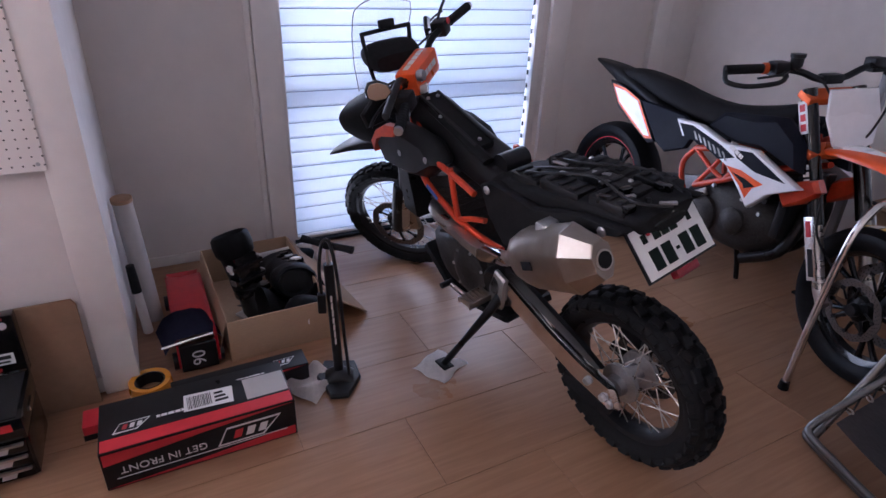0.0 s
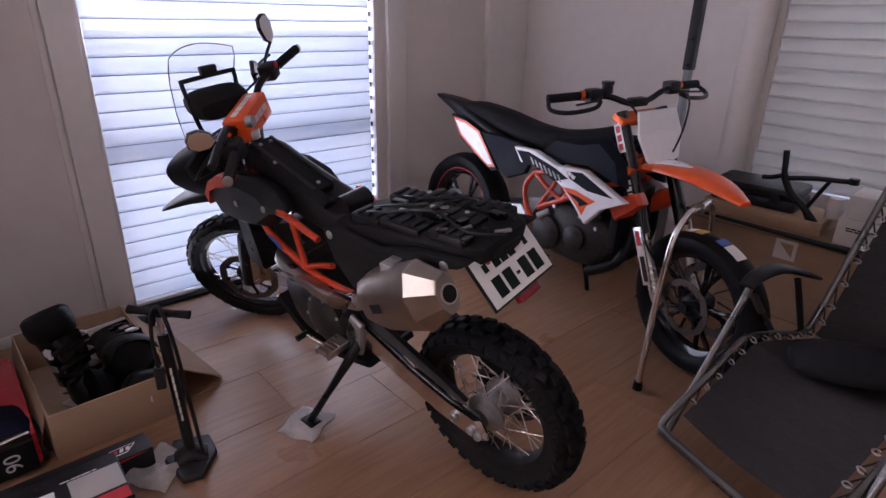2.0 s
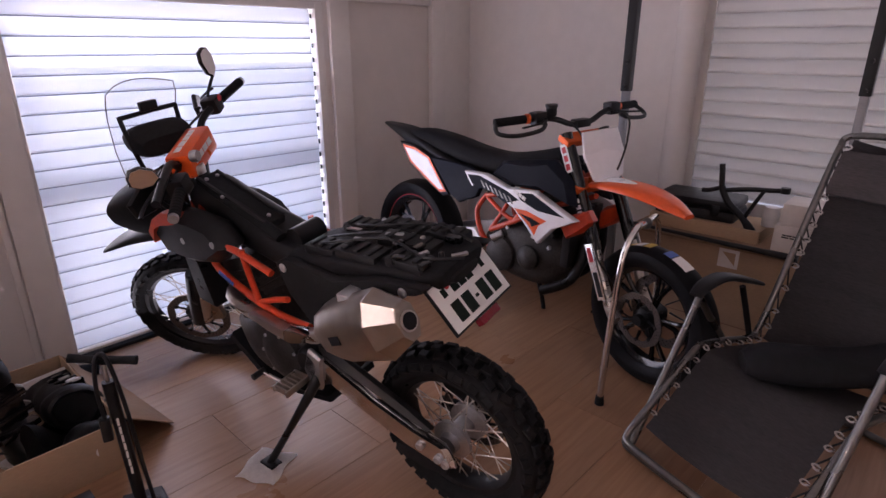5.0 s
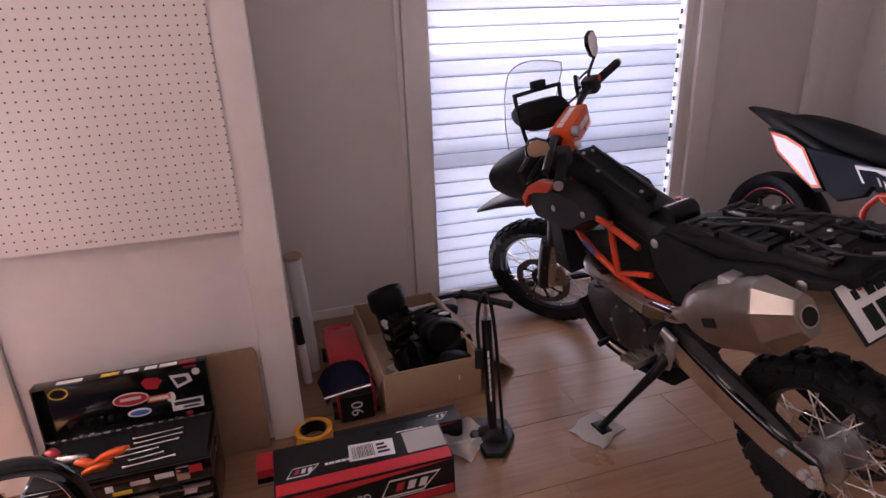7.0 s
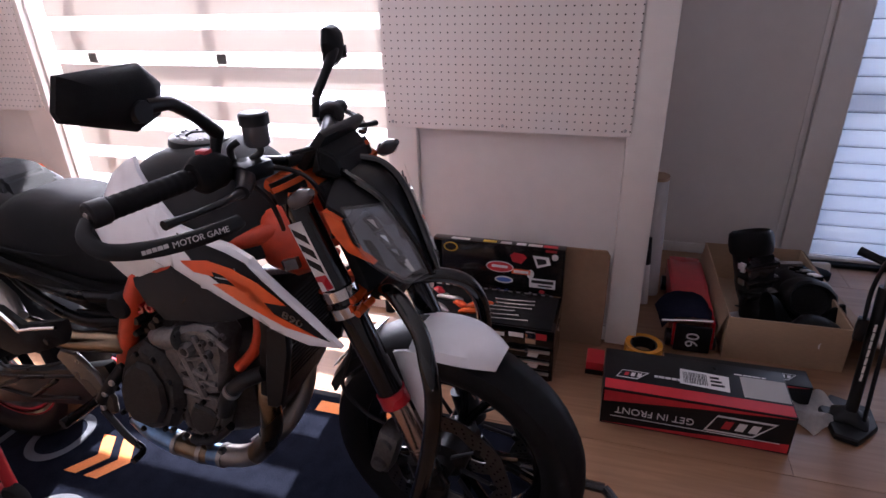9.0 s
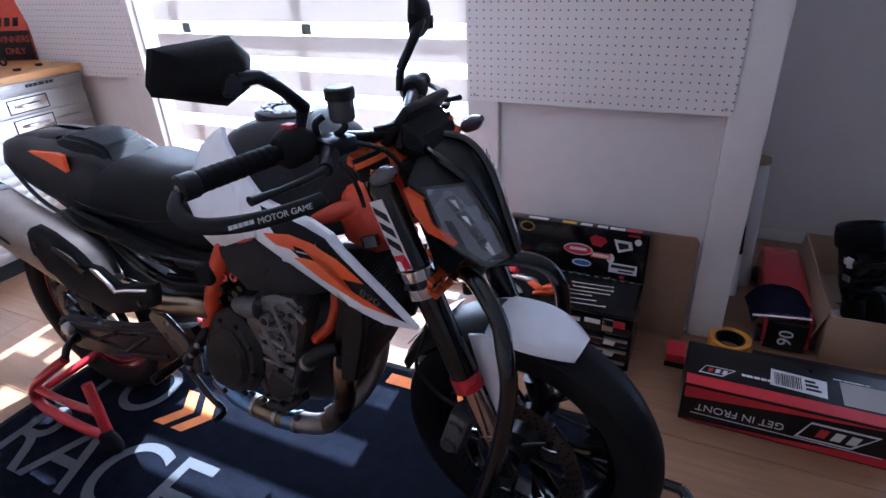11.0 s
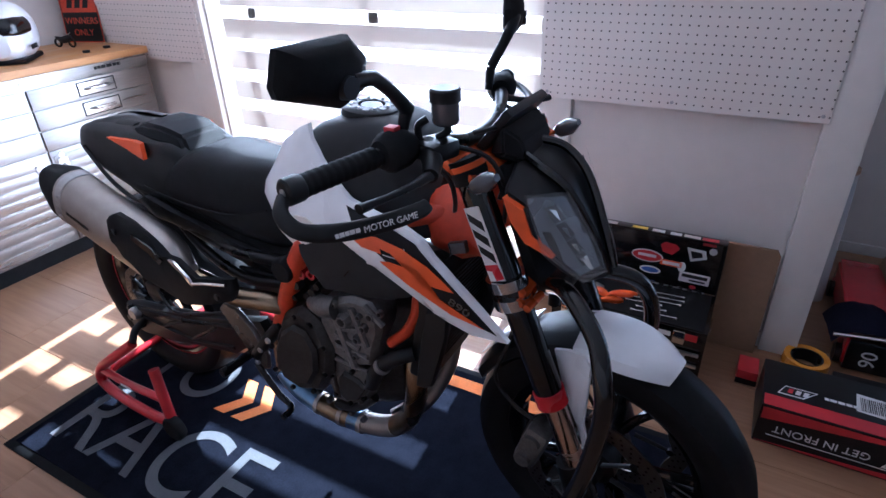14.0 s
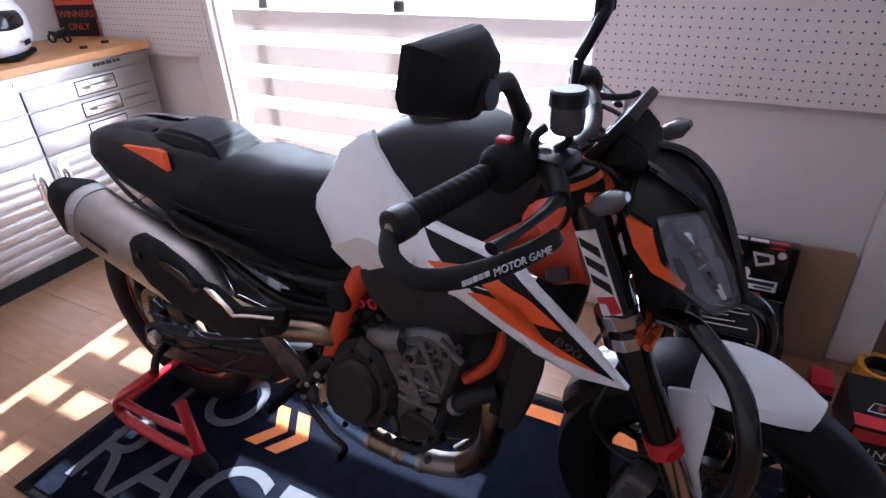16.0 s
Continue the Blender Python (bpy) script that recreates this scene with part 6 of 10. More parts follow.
    # trellis frame
    for s in (-1, 1):
        y = s * 0.14
        bar(b, "frame_tube", [(1.02, s * 0.05, 0.86), (0.92, s * 0.11, 0.76), (0.82, y, 0.69), (0.70, y, 0.635), (0.64, y, 0.612)], 0.0119, "orange_frame", "orange trellis frame tube", k=2)
        bar(b, "frame_tube", [(0.64, y, 0.612), (0.53, y * 1.04, 0.60), (0.41, y * 1.02, 0.595)], 0.0119, "orange_frame", k=2)
        bar(b, "frame_tube", [(0.64, y, 0.615), (0.655, y, 0.70), (0.665, y, 0.79)], 0.0105, "orange_frame", k=2)
        bar(b, "frame_tube", [(0.98, s * 0.05, 0.86), (0.80, y * (1 if s > 0 else 0.75), 0.81), (0.665, y * (1 if s > 0 else 0.8), 0.775), (0.54, y, 0.74)], 0.0112, "orange_frame", k=2)
        bar(b, "frame_tube", [(0.64, y, 0.613), (0.56, y, 0.645), (0.49, y, 0.665)], 0.0095, "orange_frame", k=2)
    plate_part(b, "frame_sticker", [(0.735, 0.655), (0.80, 0.685), (0.79, 0.70), (0.727, 0.668)], 0.157, 0.1585, "blue_print", "small blue and white frame sticker", bev=0.0004)
    # tail: bare subframe tank with strap slots
    bm = B()
    body(bm, smooth_stations([(-0.055, 0, 0.825, 0.865, 0.07, 0.09), (-0.02, 0, 0.79, 0.872, 0.09, 0.12), (0.10, 0, 0.775, 0.868, 0.10, 0.135), (0.26, 0, 0.755, 0.852, 0.11, 0.135), (0.40, 0, 0.74, 0.828, 0.12, 0.125), (0.50, 0, 0.74, 0.80, 0.11, 0.10)], 3), 22, 4.5)
    tail = part("rear_subframe", bm, M["black_matt"], b, "black moulded rear subframe without its seat")
    rnd = random.Random(8)
    for x0, x1, y0, y1, z in ((-0.01, 0.10, 0.05, 0.115, 0.876), (-0.01, 0.10, -0.115, -0.05, 0.876), (0.13, 0.27, 0.05, 0.12, 0.866), (0.13, 0.27, -0.12, -0.05, 0.866), (0.02, 0.20, -0.03, 0.03, 0.876), (0.29, 0.40, 0.04, 0.11, 0.846), (0.29, 0.40, -0.11, -0.04, 0.846)):
        bm = B()
        box(bm, x0, x1, y0, y1, z - 0.02, z + 0.008, 0.007, Matrix.Translation((0, 0, 0)))
        for k in range(3):
            xx = x0 + (x1 - x0) * (0.2 + 0.3 * k)
            box(bm, xx - 0.008, xx + 0.008, y0 + 0.008, y1 - 0.008, z + 0.007, z + 0.014, 0.002)
        part("tray_rib", bm, M["black"], tail, "ribbed black tray section")
    for x, y, z, l, a in ((0.16, 0.0, 0.885, 0.05, 20), (0.02, 0.06, 0.887, 0.03, 70), (0.24, 0.05, 0.876, 0.035, 10), (-0.06, 0.02, 0.884, 0.04, 50), (0.33, -0.02, 0.858, 0.05, 5)):
        bm = B()
        box(bm, -l / 2, l / 2, -0.006, 0.006, -0.003, 0.003, 0.001, Matrix.Translation((x, y, z)) @ Matrix.Rotation(radians(a), 4, "Z"))
        part("bracket", bm, M["alu"], tail, "small bright metal bracket")
    for k in range(16):
        x, y = rnd.uniform(-0.04, 0.40), rnd.uniform(-0.10, 0.11)
        z = float(np.interp(x, (-0.04, 0.10, 0.26, 0.40), (0.878, 0.884, 0.872, 0.852)))
        bm = B()
        if k % 3:
            lathe(bm, [(0.0, 0.006), (0.005, 0.006), (0.0075, 0.002), (0.0075, -0.01)], 10, Matrix.Translation((x, y, z)) @ Matrix.Rotation(radians(90), 4, "X"), closed=False)
            part("tail_bolt", bm, M["alu" if k % 2 else "black_metal"], tail)
        else:
            box(bm, -0.016, 0.016, -0.009, 0.009, -0.008, 0.010, 0.003, Matrix.Translation((x, y, z)) @ Matrix.Rotation(rnd.uniform(0, 3), 4, "Z"))
            part("connector", bm, M["black_gloss"], tail, "small black cable connector")
    for pts in ([(0.42, 0.06, 0.835), (0.30, 0.09, 0.872), (0.15, 0.04, 0.892), (0.0, 0.08, 0.89), (-0.08, 0.03, 0.885)], [(0.40, -0.07, 0.84), (0.26, -0.03, 0.878), (0.1, -0.09, 0.888), (-0.05, -0.05, 0.886)], [(0.45, 0.02, 0.82), (0.33, 0.03, 0.86), (0.2, 0.0, 0.885)]):
        bar(tail, "wiring", pts, 0.004, "black", "loose black wiring", n=6)
    for s in (-1, 1):
        side = plate_part(b, "side_panel", [(0.26, 0.80), (0.45, 0.815), (0.50, 0.79), (0.47, 0.70), (0.40, 0.62), (0.36, 0.62), (0.33, 0.70), (0.16, 0.78), (-0.03, 0.83), (-0.05, 0.85), (0.10, 0.84)], s * 0.118, s * 0.150, "black_matt", "black plastic side panel", bev=0.010)
        for spot in [(0.46, s * 0.151, 0.785), (0.02, s * 0.151, 0.825)]:
            bm = B()
            bolt_row(bm, [spot], 0.014, 0.004)
            part("bolt", bm, M["alu"], b)
    # battery tunnel and tank top
    bm = B()
    body(bm, smooth_stations([(0.46, 0, 0.72, 0.800, 0.08, 0.07), (0.56, 0, 0.72, 0.815, 0.09, 0.075), (0.68, 0, 0.74, 0.855, 0.09, 0.065), (0.82, 0, 0.76, 0.905, 0.09, 0.06), (0.93, 0, 0.80, 0.942, 0.085, 0.055), (1.02, 0, 0.84, 0.93, 0.07, 0.04)], 3), 20, 4.5)
    part("tank", bm, M["black"], b, "narrow black tank top")
    slope = Matrix.Translation((0.775, 0.035, 0.897)) @ Matrix.Rotation(radians(-19), 4, "Y")
    bm = B()
    box(bm, -0.17, 0.16, -0.040, 0.040, -0.010, 0.016, 0.006, slope)
    cover = part("tank_cover", bm, M["black_matt"], b, "long flat black tank cover")
    for y in (-0.036, 0.036):
        bm = B()
        box(bm, -0.165, 0.155, y - 0.005, y + 0.005, 0.014, 0.022, 0.002, slope)
        part("cover_edge", bm, M["black"], cover)
    for x, y in ((-0.14, 0.0), (0.13, 0.02), (0.13, -0.02), (0.02, 0.044)):
        bm = B()
        lathe(bm, [(0.0, 0.021), (0.006, 0.021), (0.007, 0.016)], 10, slope @ at(x, y, 0) @ Matrix.Rotation(radians(90), 4, "X"), closed=False)
        part("cover_bolt", bm, M["alu"], cover)
    for s in (1,):
        bm = B()
        tube(bm, [(0.55, s * 0.07, 0.825), (0.70, s * 0.068, 0.878), (0.86, s * 0.062, 0.928)], 0.022, 10, 3, flat=0.6)
        part("tank_rail", bm, M["black_matt"], b, "long black tank cover rail")
    bm = B()
    lathe(bm, [(0, 0.02), (0.03, 0.02), (0.033, 0.014), (0.033, -0.01)], 22, Matrix.Translation((0.99, 0.03, 0.965)) @ Matrix.Rotation(radians(90), 4, "X"), closed=False)
    part("fuel_cap", bm, M["steel"], b, "grey round fuel cap")
    bm = B()
    rod(bm, (0.52, -0.05, 0.815), (0.52, 0.05, 0.815), 0.035, n=18)
    part("canister", bm, M["black"], b, "black cylindrical canister")
    for s in (-1, 1):
        shr = plate_part(b, "side_tank", [(0.70, 0.79), (0.755, 0.845), (0.86, 0.872), (0.97, 0.872), (1.08, 0.825), (1.125, 0.775), (1.08, 0.705), (0.95, 0.685), (0.80, 0.715)], s * 0.07, 0.175 if s > 0 else -0.125, "black", "black bulging side tank", bev=0.035)
        if s > 0:
            plate_part(b, "red_edge", [(0.90, 0.882), (1.0, 0.872), (1.09, 0.828), (1.136, 0.775), (1.12, 0.735), (1.095, 0.79), (1.04, 0.818), (0.95, 0.835)], 0.15 if s > 0 else -0.10, 0.180 if s > 0 else -0.128, "orange_frame", "orange-red shroud edge", bev=0.006)
        for spot in [(0.76, 0.173 if s > 0 else -0.123, 0.80), (0.93, 0.173 if s > 0 else -0.123, 0.78)]:
            bm = B()
            bolt_row(bm, [spot], 0.012, 0.004)
            part("bolt", bm, M["alu"], b)
        plate_part(b, "radiator", [(0.90, 0.52), (0.93, 0.70), (1.0, 0.72), (0.99, 0.53)], s * 0.06, s * 0.15, "black_metal", "black radiator behind the fork", bev=0.006)
    # exhaust
    bar(b, "exhaust_pipe", [(0.84, 0.05, 0.60), (0.80, 0.13, 0.59), (0.66, 0.155, 0.578), (0.52, 0.16, 0.575), (0.38, 0.165, 0.59), (0.30, 0.175, 0.64)], 0.024, "steel", "steel exhaust pipe")
    plate_part(b, "heat_shield", [(0.36, 0.615), (0.39, 0.575), (0.44, 0.555), (0.56, 0.572), (0.64, 0.60), (0.60, 0.615), (0.48, 0.605)], 0.165, 0.198, "swing", "polished heat shield", bev=0.010)
    oct_ = [(0.075, -0.045), (0.085, 0.03), (0.05, 0.085), (-0.02, 0.10), (-0.07, 0.06), (-0.08, -0.03), (-0.04, -0.09), (0.03, -0.095)]
    a0, a1 = Vector((0.30, 0.185, 0.640)), Vector((0.052, 0.192, 0.752))
    dv = (a1 - a0).normalized()
    side = Vector((0, 1, 0))
    up = dv.cross(side).normalized() * -1
    if up.z < 0:
        up = -up

    def section(p, k):
        return [p + side * (u * k * 0.72) + up * (v * k * 0.87) for u, v in oct_]

    def can_mesh(stops, ease):
        bm = B()
        rings = [[bm.verts.new(v) for v in section(p, k)] for p, k in stops]
        for p, q in zip(rings, rings[1:]):
            for i in range(8):
                bm.faces.new((p[i], p[(i + 1) % 8], q[(i + 1) % 8], q[i]))
        bm.faces.new(rings[0])
        bm.faces.new(rings[-1][::-1])
        bmesh.ops.bevel(bm, geom=[e for e in bm.edges if len(e.link_faces) == 2 and e.calc_face_angle(0) > 0.3], offset=ease, segments=3, affect="EDGES", clamp_overlap=True)
        return bm
    can = part("silencer", can_mesh(((a0, 0.42), (a0 + dv * 0.05, 0.86), (a0 + dv * 0.10, 1.0), (a1 - dv * 0.004, 1.05)), 0.022), M["titanium_matt"], b, "brushed titanium silencer with a faceted end", angle=50)
    part("end_cone", can_mesh(((a1 - dv * 0.003, 1.06), (a1 + dv * 0.004, 1.06), (a1 + dv * 0.085, 0.60), (a1 + dv * 0.088, 0.56)), 0.0035), M["titanium_matt"], can, "faceted titanium end cone", angle=20)
    bm = B()
    box(bm, -0.020, 0.020, -0.001, 0.001, -0.012, 0.012, 0, Matrix.Translation(a0.lerp(a1, 0.5) + side * 0.0625) @ Matrix.Rotation(radians(24), 4, "Y"))
    part("stamped_mark", bm, M["dark_decal"], can, "dark stamped mark", smooth=False)
    bm = B()
    rod(bm, a1 + dv * 0.07, a1 + dv * 0.092, 0.0255, n=20)
    part("end_ring", bm, M["steel"], can, "steel ring round the outlet")
    bm = B()
    rod(bm, a1 + dv * 0.08, a1 + dv * 0.0935, 0.021, n=18)
    part("outlet", bm, M["black_matt"], can, "dark exhaust outlet")
    bm = B()
    box(bm, 0.16, 0.20, 0.14, 0.20, 0.755, 0.80, 0.006)
    part("silencer_bracket", bm, M["alu"], b)
    # number plate and tail lamp
    c = [Vector((-0.027, 0.115, 0.828)), Vector((-0.107, 0.115, 0.728)), Vector((-0.113, -0.115, 0.742)), Vector((-0.030, -0.115, 0.832))]
    o, ux = c[1], (c[2] - c[1]).normalized()
    uz = (c[0] - c[1])
    uz = (uz - ux * uz.dot(ux)).normalized()
    nn = ux.cross(uz).normalized()
    pm = Matrix(((ux.x, -nn.x, uz.x, o.x), (ux.y, -nn.y, uz.y, o.y), (ux.z, -nn.z, uz.z, o.z), (0, 0, 0, 1)))
    bm = B()
    box(bm, -0.006, 0.236, 0.001, 0.008, -0.006, 0.131, 0.002, pm)
    holder = part("plate_holder", bm, M["black"], b, "black number plate frame")
    bm = B()
    box(bm, 0, 0.23, -0.0015, 0.001, 0, 0.125, 0.0006, pm)
    part("number_plate", bm, M["plate"], holder, "white number plate with its number as bars")
    for x0, x1, z0, z1 in ((0.03, 0.062, 0.014, 0.066), (0.072, 0.104, 0.014, 0.066), (0.113, 0.125, 0.036, 0.044), (0.134, 0.166, 0.014, 0.066), (0.176, 0.208, 0.014, 0.066), (0.065, 0.09, 0.082, 0.112), (0.094, 0.119, 0.082, 0.112), (0.123, 0.148, 0.082, 0.112), (0.028, 0.044, 0.085, 0.107), (0.185, 0.20, 0.085, 0.112)):
        bm = B()
        box(bm, x0, x1, -0.0026, -0.0016, z0, z1, 0, pm)
        part("plate_bar", bm, M["plate_green"], holder, smooth=False)
    bm = B()
    for x in (0.053, 0.178):
        lathe(bm, [(0.0, -0.006), (0.005, -0.006), (0.006, -0.0015)], 10, pm @ at(x, 0, 0.104), closed=False)
    part("plate_seal", bm, M["red_card"], holder)
    bm = B()
    box(bm, 0.085, 0.165, 0.004, 0.03, -0.030, -0.006, 0.007, pm)
    part("tail_lamp", bm, M["red_lens"], b, "red tail lamp under the number plate")
    bm = B()
    body(bm, smooth_stations([(0.02, 0, 0.80, 0.85, 0.08, 0.09), (-0.03, 0, 0.81, 0.85, 0.07, 0.08), (-0.06, 0, 0.815, 0.84, 0.05, 0.06)], 2), 16, 3)
    part("tail_end", bm, M["black"], b)
    # stand and pegs
    foot = (b.matrix_world.inverted() @ Vector((1.045, 1.52, 0.012)))
    bar(b, "side_stand", [(0.44, 0.13, 0.40), (0.455, 0.17, 0.345), tuple(Vector((0.455, 0.17, 0.345)).lerp(foot, 0.5)), tuple(foot)], [0.019, 0.017, 0.012, 0.014], "black_metal", "black side stand", k=2)
    bm = B()
    box(bm, -0.035, 0.03, -0.022, 0.022, -0.006, 0.006, 0.004, Matrix.Translation(foot) @ Matrix.Rotation(radians(8.6), 4, "X"))
    part("stand_foot", bm, M["black_metal"], b)
    for s in (-1, 1):
        bm = B()
        box(bm, 0.468, 0.532, min(s * 0.148, s * 0.156), max(s * 0.148, s * 0.156), 0.378, 0.40, 0.001)
        peg = part("footpeg", bm, M["steel"], b, "toothed steel footpeg")
        for k in range(1, 6):
            bm = B()
            box(bm, 0.474, 0.526, min(s * (0.155 + 0.015 * k), s * (0.160 + 0.015 * k)), max(s * (0.155 + 0.015 * k), s * (0.160 + 0.015 * k)), 0.378, 0.40, 0.001)
            part("peg_tooth", bm, M["steel"], peg)
        for x in (0.468, 0.526):
            bm = B()
            box(bm, x, x + 0.006, min(s * 0.156, s * 0.240), max(s * 0.156, s * 0.240), 0.376, 0.398, 0.001)
            part("peg_rail", bm, M["steel"], peg)
        bar(b, "pedal", [(0.50, s * 0.14, 0.37), (0.58, s * 0.17, 0.345), (0.655, s * 0.19, 0.37)], 0.007, "steel")
        bm = B()
        rod(bm, (0.655, s * 0.18, 0.37), (0.655, s * 0.225, 0.37), 0.011)
        part("pedal_tip", bm, M["black"], b)
    plate_part(b, "peg_bracket", [(0.40, 0.48), (0.45, 0.50), (0.49, 0.42), (0.47, 0.34), (0.43, 0.35)], 0.125, 0.145, "alu", "cast footpeg bracket", bev=0.006)
    # steered front end
    turn = steer_about((1.06, 0, 1.0), (1.36, 0, 0.30), 36)
    spoked_wheel(b, turn @ at(1.352, -0.041, 0.266), F, 0.045, knob_tyre(F, 0.046, 0.065, 36, 0.013), 0.233, discs=((0.065, 0.13),), hub_mat="black_metal")
    for s in (-1, 1):
        y = s * 0.10
        leg = bar(b, "fork_leg", [(1.075, y, 0.98), (1.14, y - 0.012, 0.76), (1.21, y - 0.025, 0.53)], 0.027, "black_metal", "black fork tube", n=16, k=2, m=turn)
        bar(leg, "fork_slider", [(1.21, y - 0.025, 0.53), (1.275, y - 0.036, 0.345), (1.295, y - 0.04, 0.28)], 0.022, "steel", n=14, k=2)
        bar(leg, "fork_guard", [(1.23, y - 0.025, 0.54), (1.28, y - 0.033, 0.42), (1.325, y - 0.04, 0.28)], 0.032, "black", "black plastic fork guard", n=12, k=2)
        bm = B()
        box(bm, -0.05, 0.02, -0.015, 0.02, -0.05, 0.06, 0.01, Matrix.Translation((1.275, 0.035, 0.315)))
        if s > 0:
            o = part("brake_caliper", bm, M["bronze"], b, "front brake caliper")
            o.matrix_local = turn
        else:
            bm.free()
    bm = B()
    for x, z in ((1.09, 0.945), (1.165, 0.775)):
        box(bm, -0.045, 0.045, -0.14, 0.14, -0.018, 0.018, 0.01, Matrix.Translation((x, 0, z)) @ Matrix.Rotation(radians(23), 4, "Y"))
    o = part("fork_clamp", bm, M["black_metal"], b, "black fork clamps")
    o.matrix_local = turn
    bm = B()
    body(bm, smooth_stations([(1.06, 0, 0.70, 0.72, 0.06, 0.07), (1.20, 0, 0.715, 0.745, 0.08, 0.07), (1.38, 0, 0.705, 0.735, 0.075, 0.06), (1.50, 0, 0.675, 0.695, 0.05, 0.04), (1.57, 0, 0.65, 0.66, 0.02, 0.015)], 3), 18, 3)
    o = part("front_mudguard", bm, M["black"], b, "black high front mudguard")
    o.matrix_local = turn
    # rally tower with screen
    bm = B()
    body(bm, smooth_stations([(1.17, 0, 0.74, 0.90, 0.09, 0.11), (1.25, 0, 0.73, 0.93, 0.11, 0.125), (1.34, 0, 0.75, 0.91, 0.09, 0.11), (1.41, 0, 0.78, 0.88, 0.06, 0.08)], 3), 20, 3)
    mask = part("headlamp_mask", bm, M["black_matt"], b, "black headlamp fairing")
    mask.matrix_local = turn
    bm = B()
    body(bm, smooth_stations([(1.14, 0, 0.99, 1.05, 0.09, 0.10), (1.19, 0, 0.98, 1.09, 0.10, 0.11), (1.26, 0, 0.99, 1.08, 0.09, 0.10), (1.31, 0, 1.0, 1.05, 0.07, 0.08)], 3), 18, 3.5)
    tower = part("roadbook_box", bm, M["black_matt"], b, "black roadbook box on the tower")
    tower.location = (-0.01, 0.012, 0.02)
    for s in (-1, 1):
        bar(b, "tower_strut", [(1.16, 0.02 + s * 0.06, 0.86), (1.18, 0.02 + s * 0.085, 0.98), (1.195, 0.02 + s * 0.098, 1.10), (1.20, 0.02 + s * 0.10, 1.147)], 0.008, "black_metal", "black tower strut")
    bar(b, "tower_bar", [(1.20, -0.085, 1.147), (1.20, 0.02, 1.147), (1.20, 0.125, 1.144)], 0.008, "black_metal", "black accessory bar")
    bm = B()
    box(bm, -0.012, 0.012, -0.03, 0.03, -0.016, 0.016, 0.006, at(1.195, 0.017, 1.166))
    o = part("phone_mount", bm, M["black"], b, "black phone mount")
    bm = B()
    rows = []
    for z, x, w in ((0.92, 1.35, 0.095), (1.03, 1.315, 0.115), (1.14, 1.28, 0.122), (1.215, 1.255, 0.124), (1.25, 1.243, 0.118)):
        row = []
        for i in range(11):
            u = i / 5 - 1
            row.append((x - 0.05 * u * u, 0.022 + w * u, z - (0.025 * u * u if z > 1.2 else 0)))
        rows.append(row)
    for off in (0.0, 0.004):
        vs = [[bm.verts.new((x + off, y, z)) for x, y, z in r] for r in rows]
        for p, q in zip(vs, vs[1:]):
            for i in range(10):
                bm.faces.new((p[i], p[i + 1], q[i + 1], q[i]))
    o = part("windscreen", bm, M["screen"], b, "clear curved windscreen")
    o.visible_shadow = False
    rim = [Vector(p) + Vector((0.002, 0, 0)) for p in [r[0] for r in rows] + rows[-1][1:-1] + [r[-1] for r in rows[::-1]]]
    bar(o, "screen_edge", [tuple(p) for p in rim], 0.0019, M["frame_grey"], "polished screen edge", n=6, k=1)
    # bars
    bm = B()
    tube(bm, [(0.975, -0.40, 1.068), (1.01, -0.25, 1.068), (1.04, -0.14, 1.05), (1.06, -0.05, 0.965), (1.06, 0.05, 0.965), (1.04, 0.14, 1.05), (1.01, 0.25, 1.068), (0.975, 0.40, 1.068)], 0.0125, 12, 4)
    hb = part("handlebar", bm, M["black_metal"], b, "black braced handlebar")
    hb.matrix_local = turn
    bar(hb, "cross_bar", [(1.04, -0.15, 1.045), (1.045, 0, 1.015), (1.04, 0.15, 1.045)], 0.0065, "black_metal")
    bm = B()
    box(bm, 1.0, 1.084, -0.105, 0.105, 0.966, 1.054, 0.014)
    pad = part("bar_pad", bm, M["orange"], hb, "orange padded crossbar cover")
    bars_of_text(pad, "pad_mark", 0.15, 0.034, 1, "white_print", Matrix.Translation((0.9993, 0, 1.008)) @ Matrix.Rotation(radians(-90), 4, "Z"), "white maker's mark", 5)
    bars_of_text(pad, "pad_mark", 0.15, 0.034, 1, "white_print", Matrix.Translation((1.043, 0, 1.0547)) @ Matrix.Rotation(radians(-90), 4, "Z") @ Matrix.Rotation(radians(-90), 4, "X"), "white maker's mark", 6)
    for s in (-1, 1):
        hold = at(0, 0, 0) if s < 0 else at(-0.034, 0, -0.042)
        ribbed_grip(hb, "grip", (1.005, s * 0.275, 1.068), (0.972, s * 0.41, 1.068), 0.0165, "black_matt", "black ribbed rubber grip", 9, hold)
        bm = B()
        box(bm, -0.03, 0.03, -0.03, 0.03, -0.03, 0.028, 0.01, at(1.025, s * 0.235, 1.068))
        part("switchgear", bm, M["black"], hb).matrix_local = hold
        bm = B()
        rod(bm, (0.972, s * 0.41, 1.068), (0.969, s * 0.422, 1.068), 0.015, n=14)
        part("bar_end", bm, M["alu"], hb, "bright bar end").matrix_local = hold
        bm = B()
        rod(bm, (0.99, s * 0.234, 1.09), (0.985, s * 0.234, 1.09), 0.012)
        part("button", bm, M["red_card"], hb, "red starter button") if s < 0 else bm.free()
        bar(hb, "lever", [(1.055, s * 0.19, 1.08), (1.09, s * 0.25, 1.072), (1.095, s * 0.34, 1.066), (1.08, s * 0.395, 1.066)], [0.009, 0.007, 0.006, 0.007], "black_metal", "black hand lever", flat=0.7, m=hold)
        bm = B()
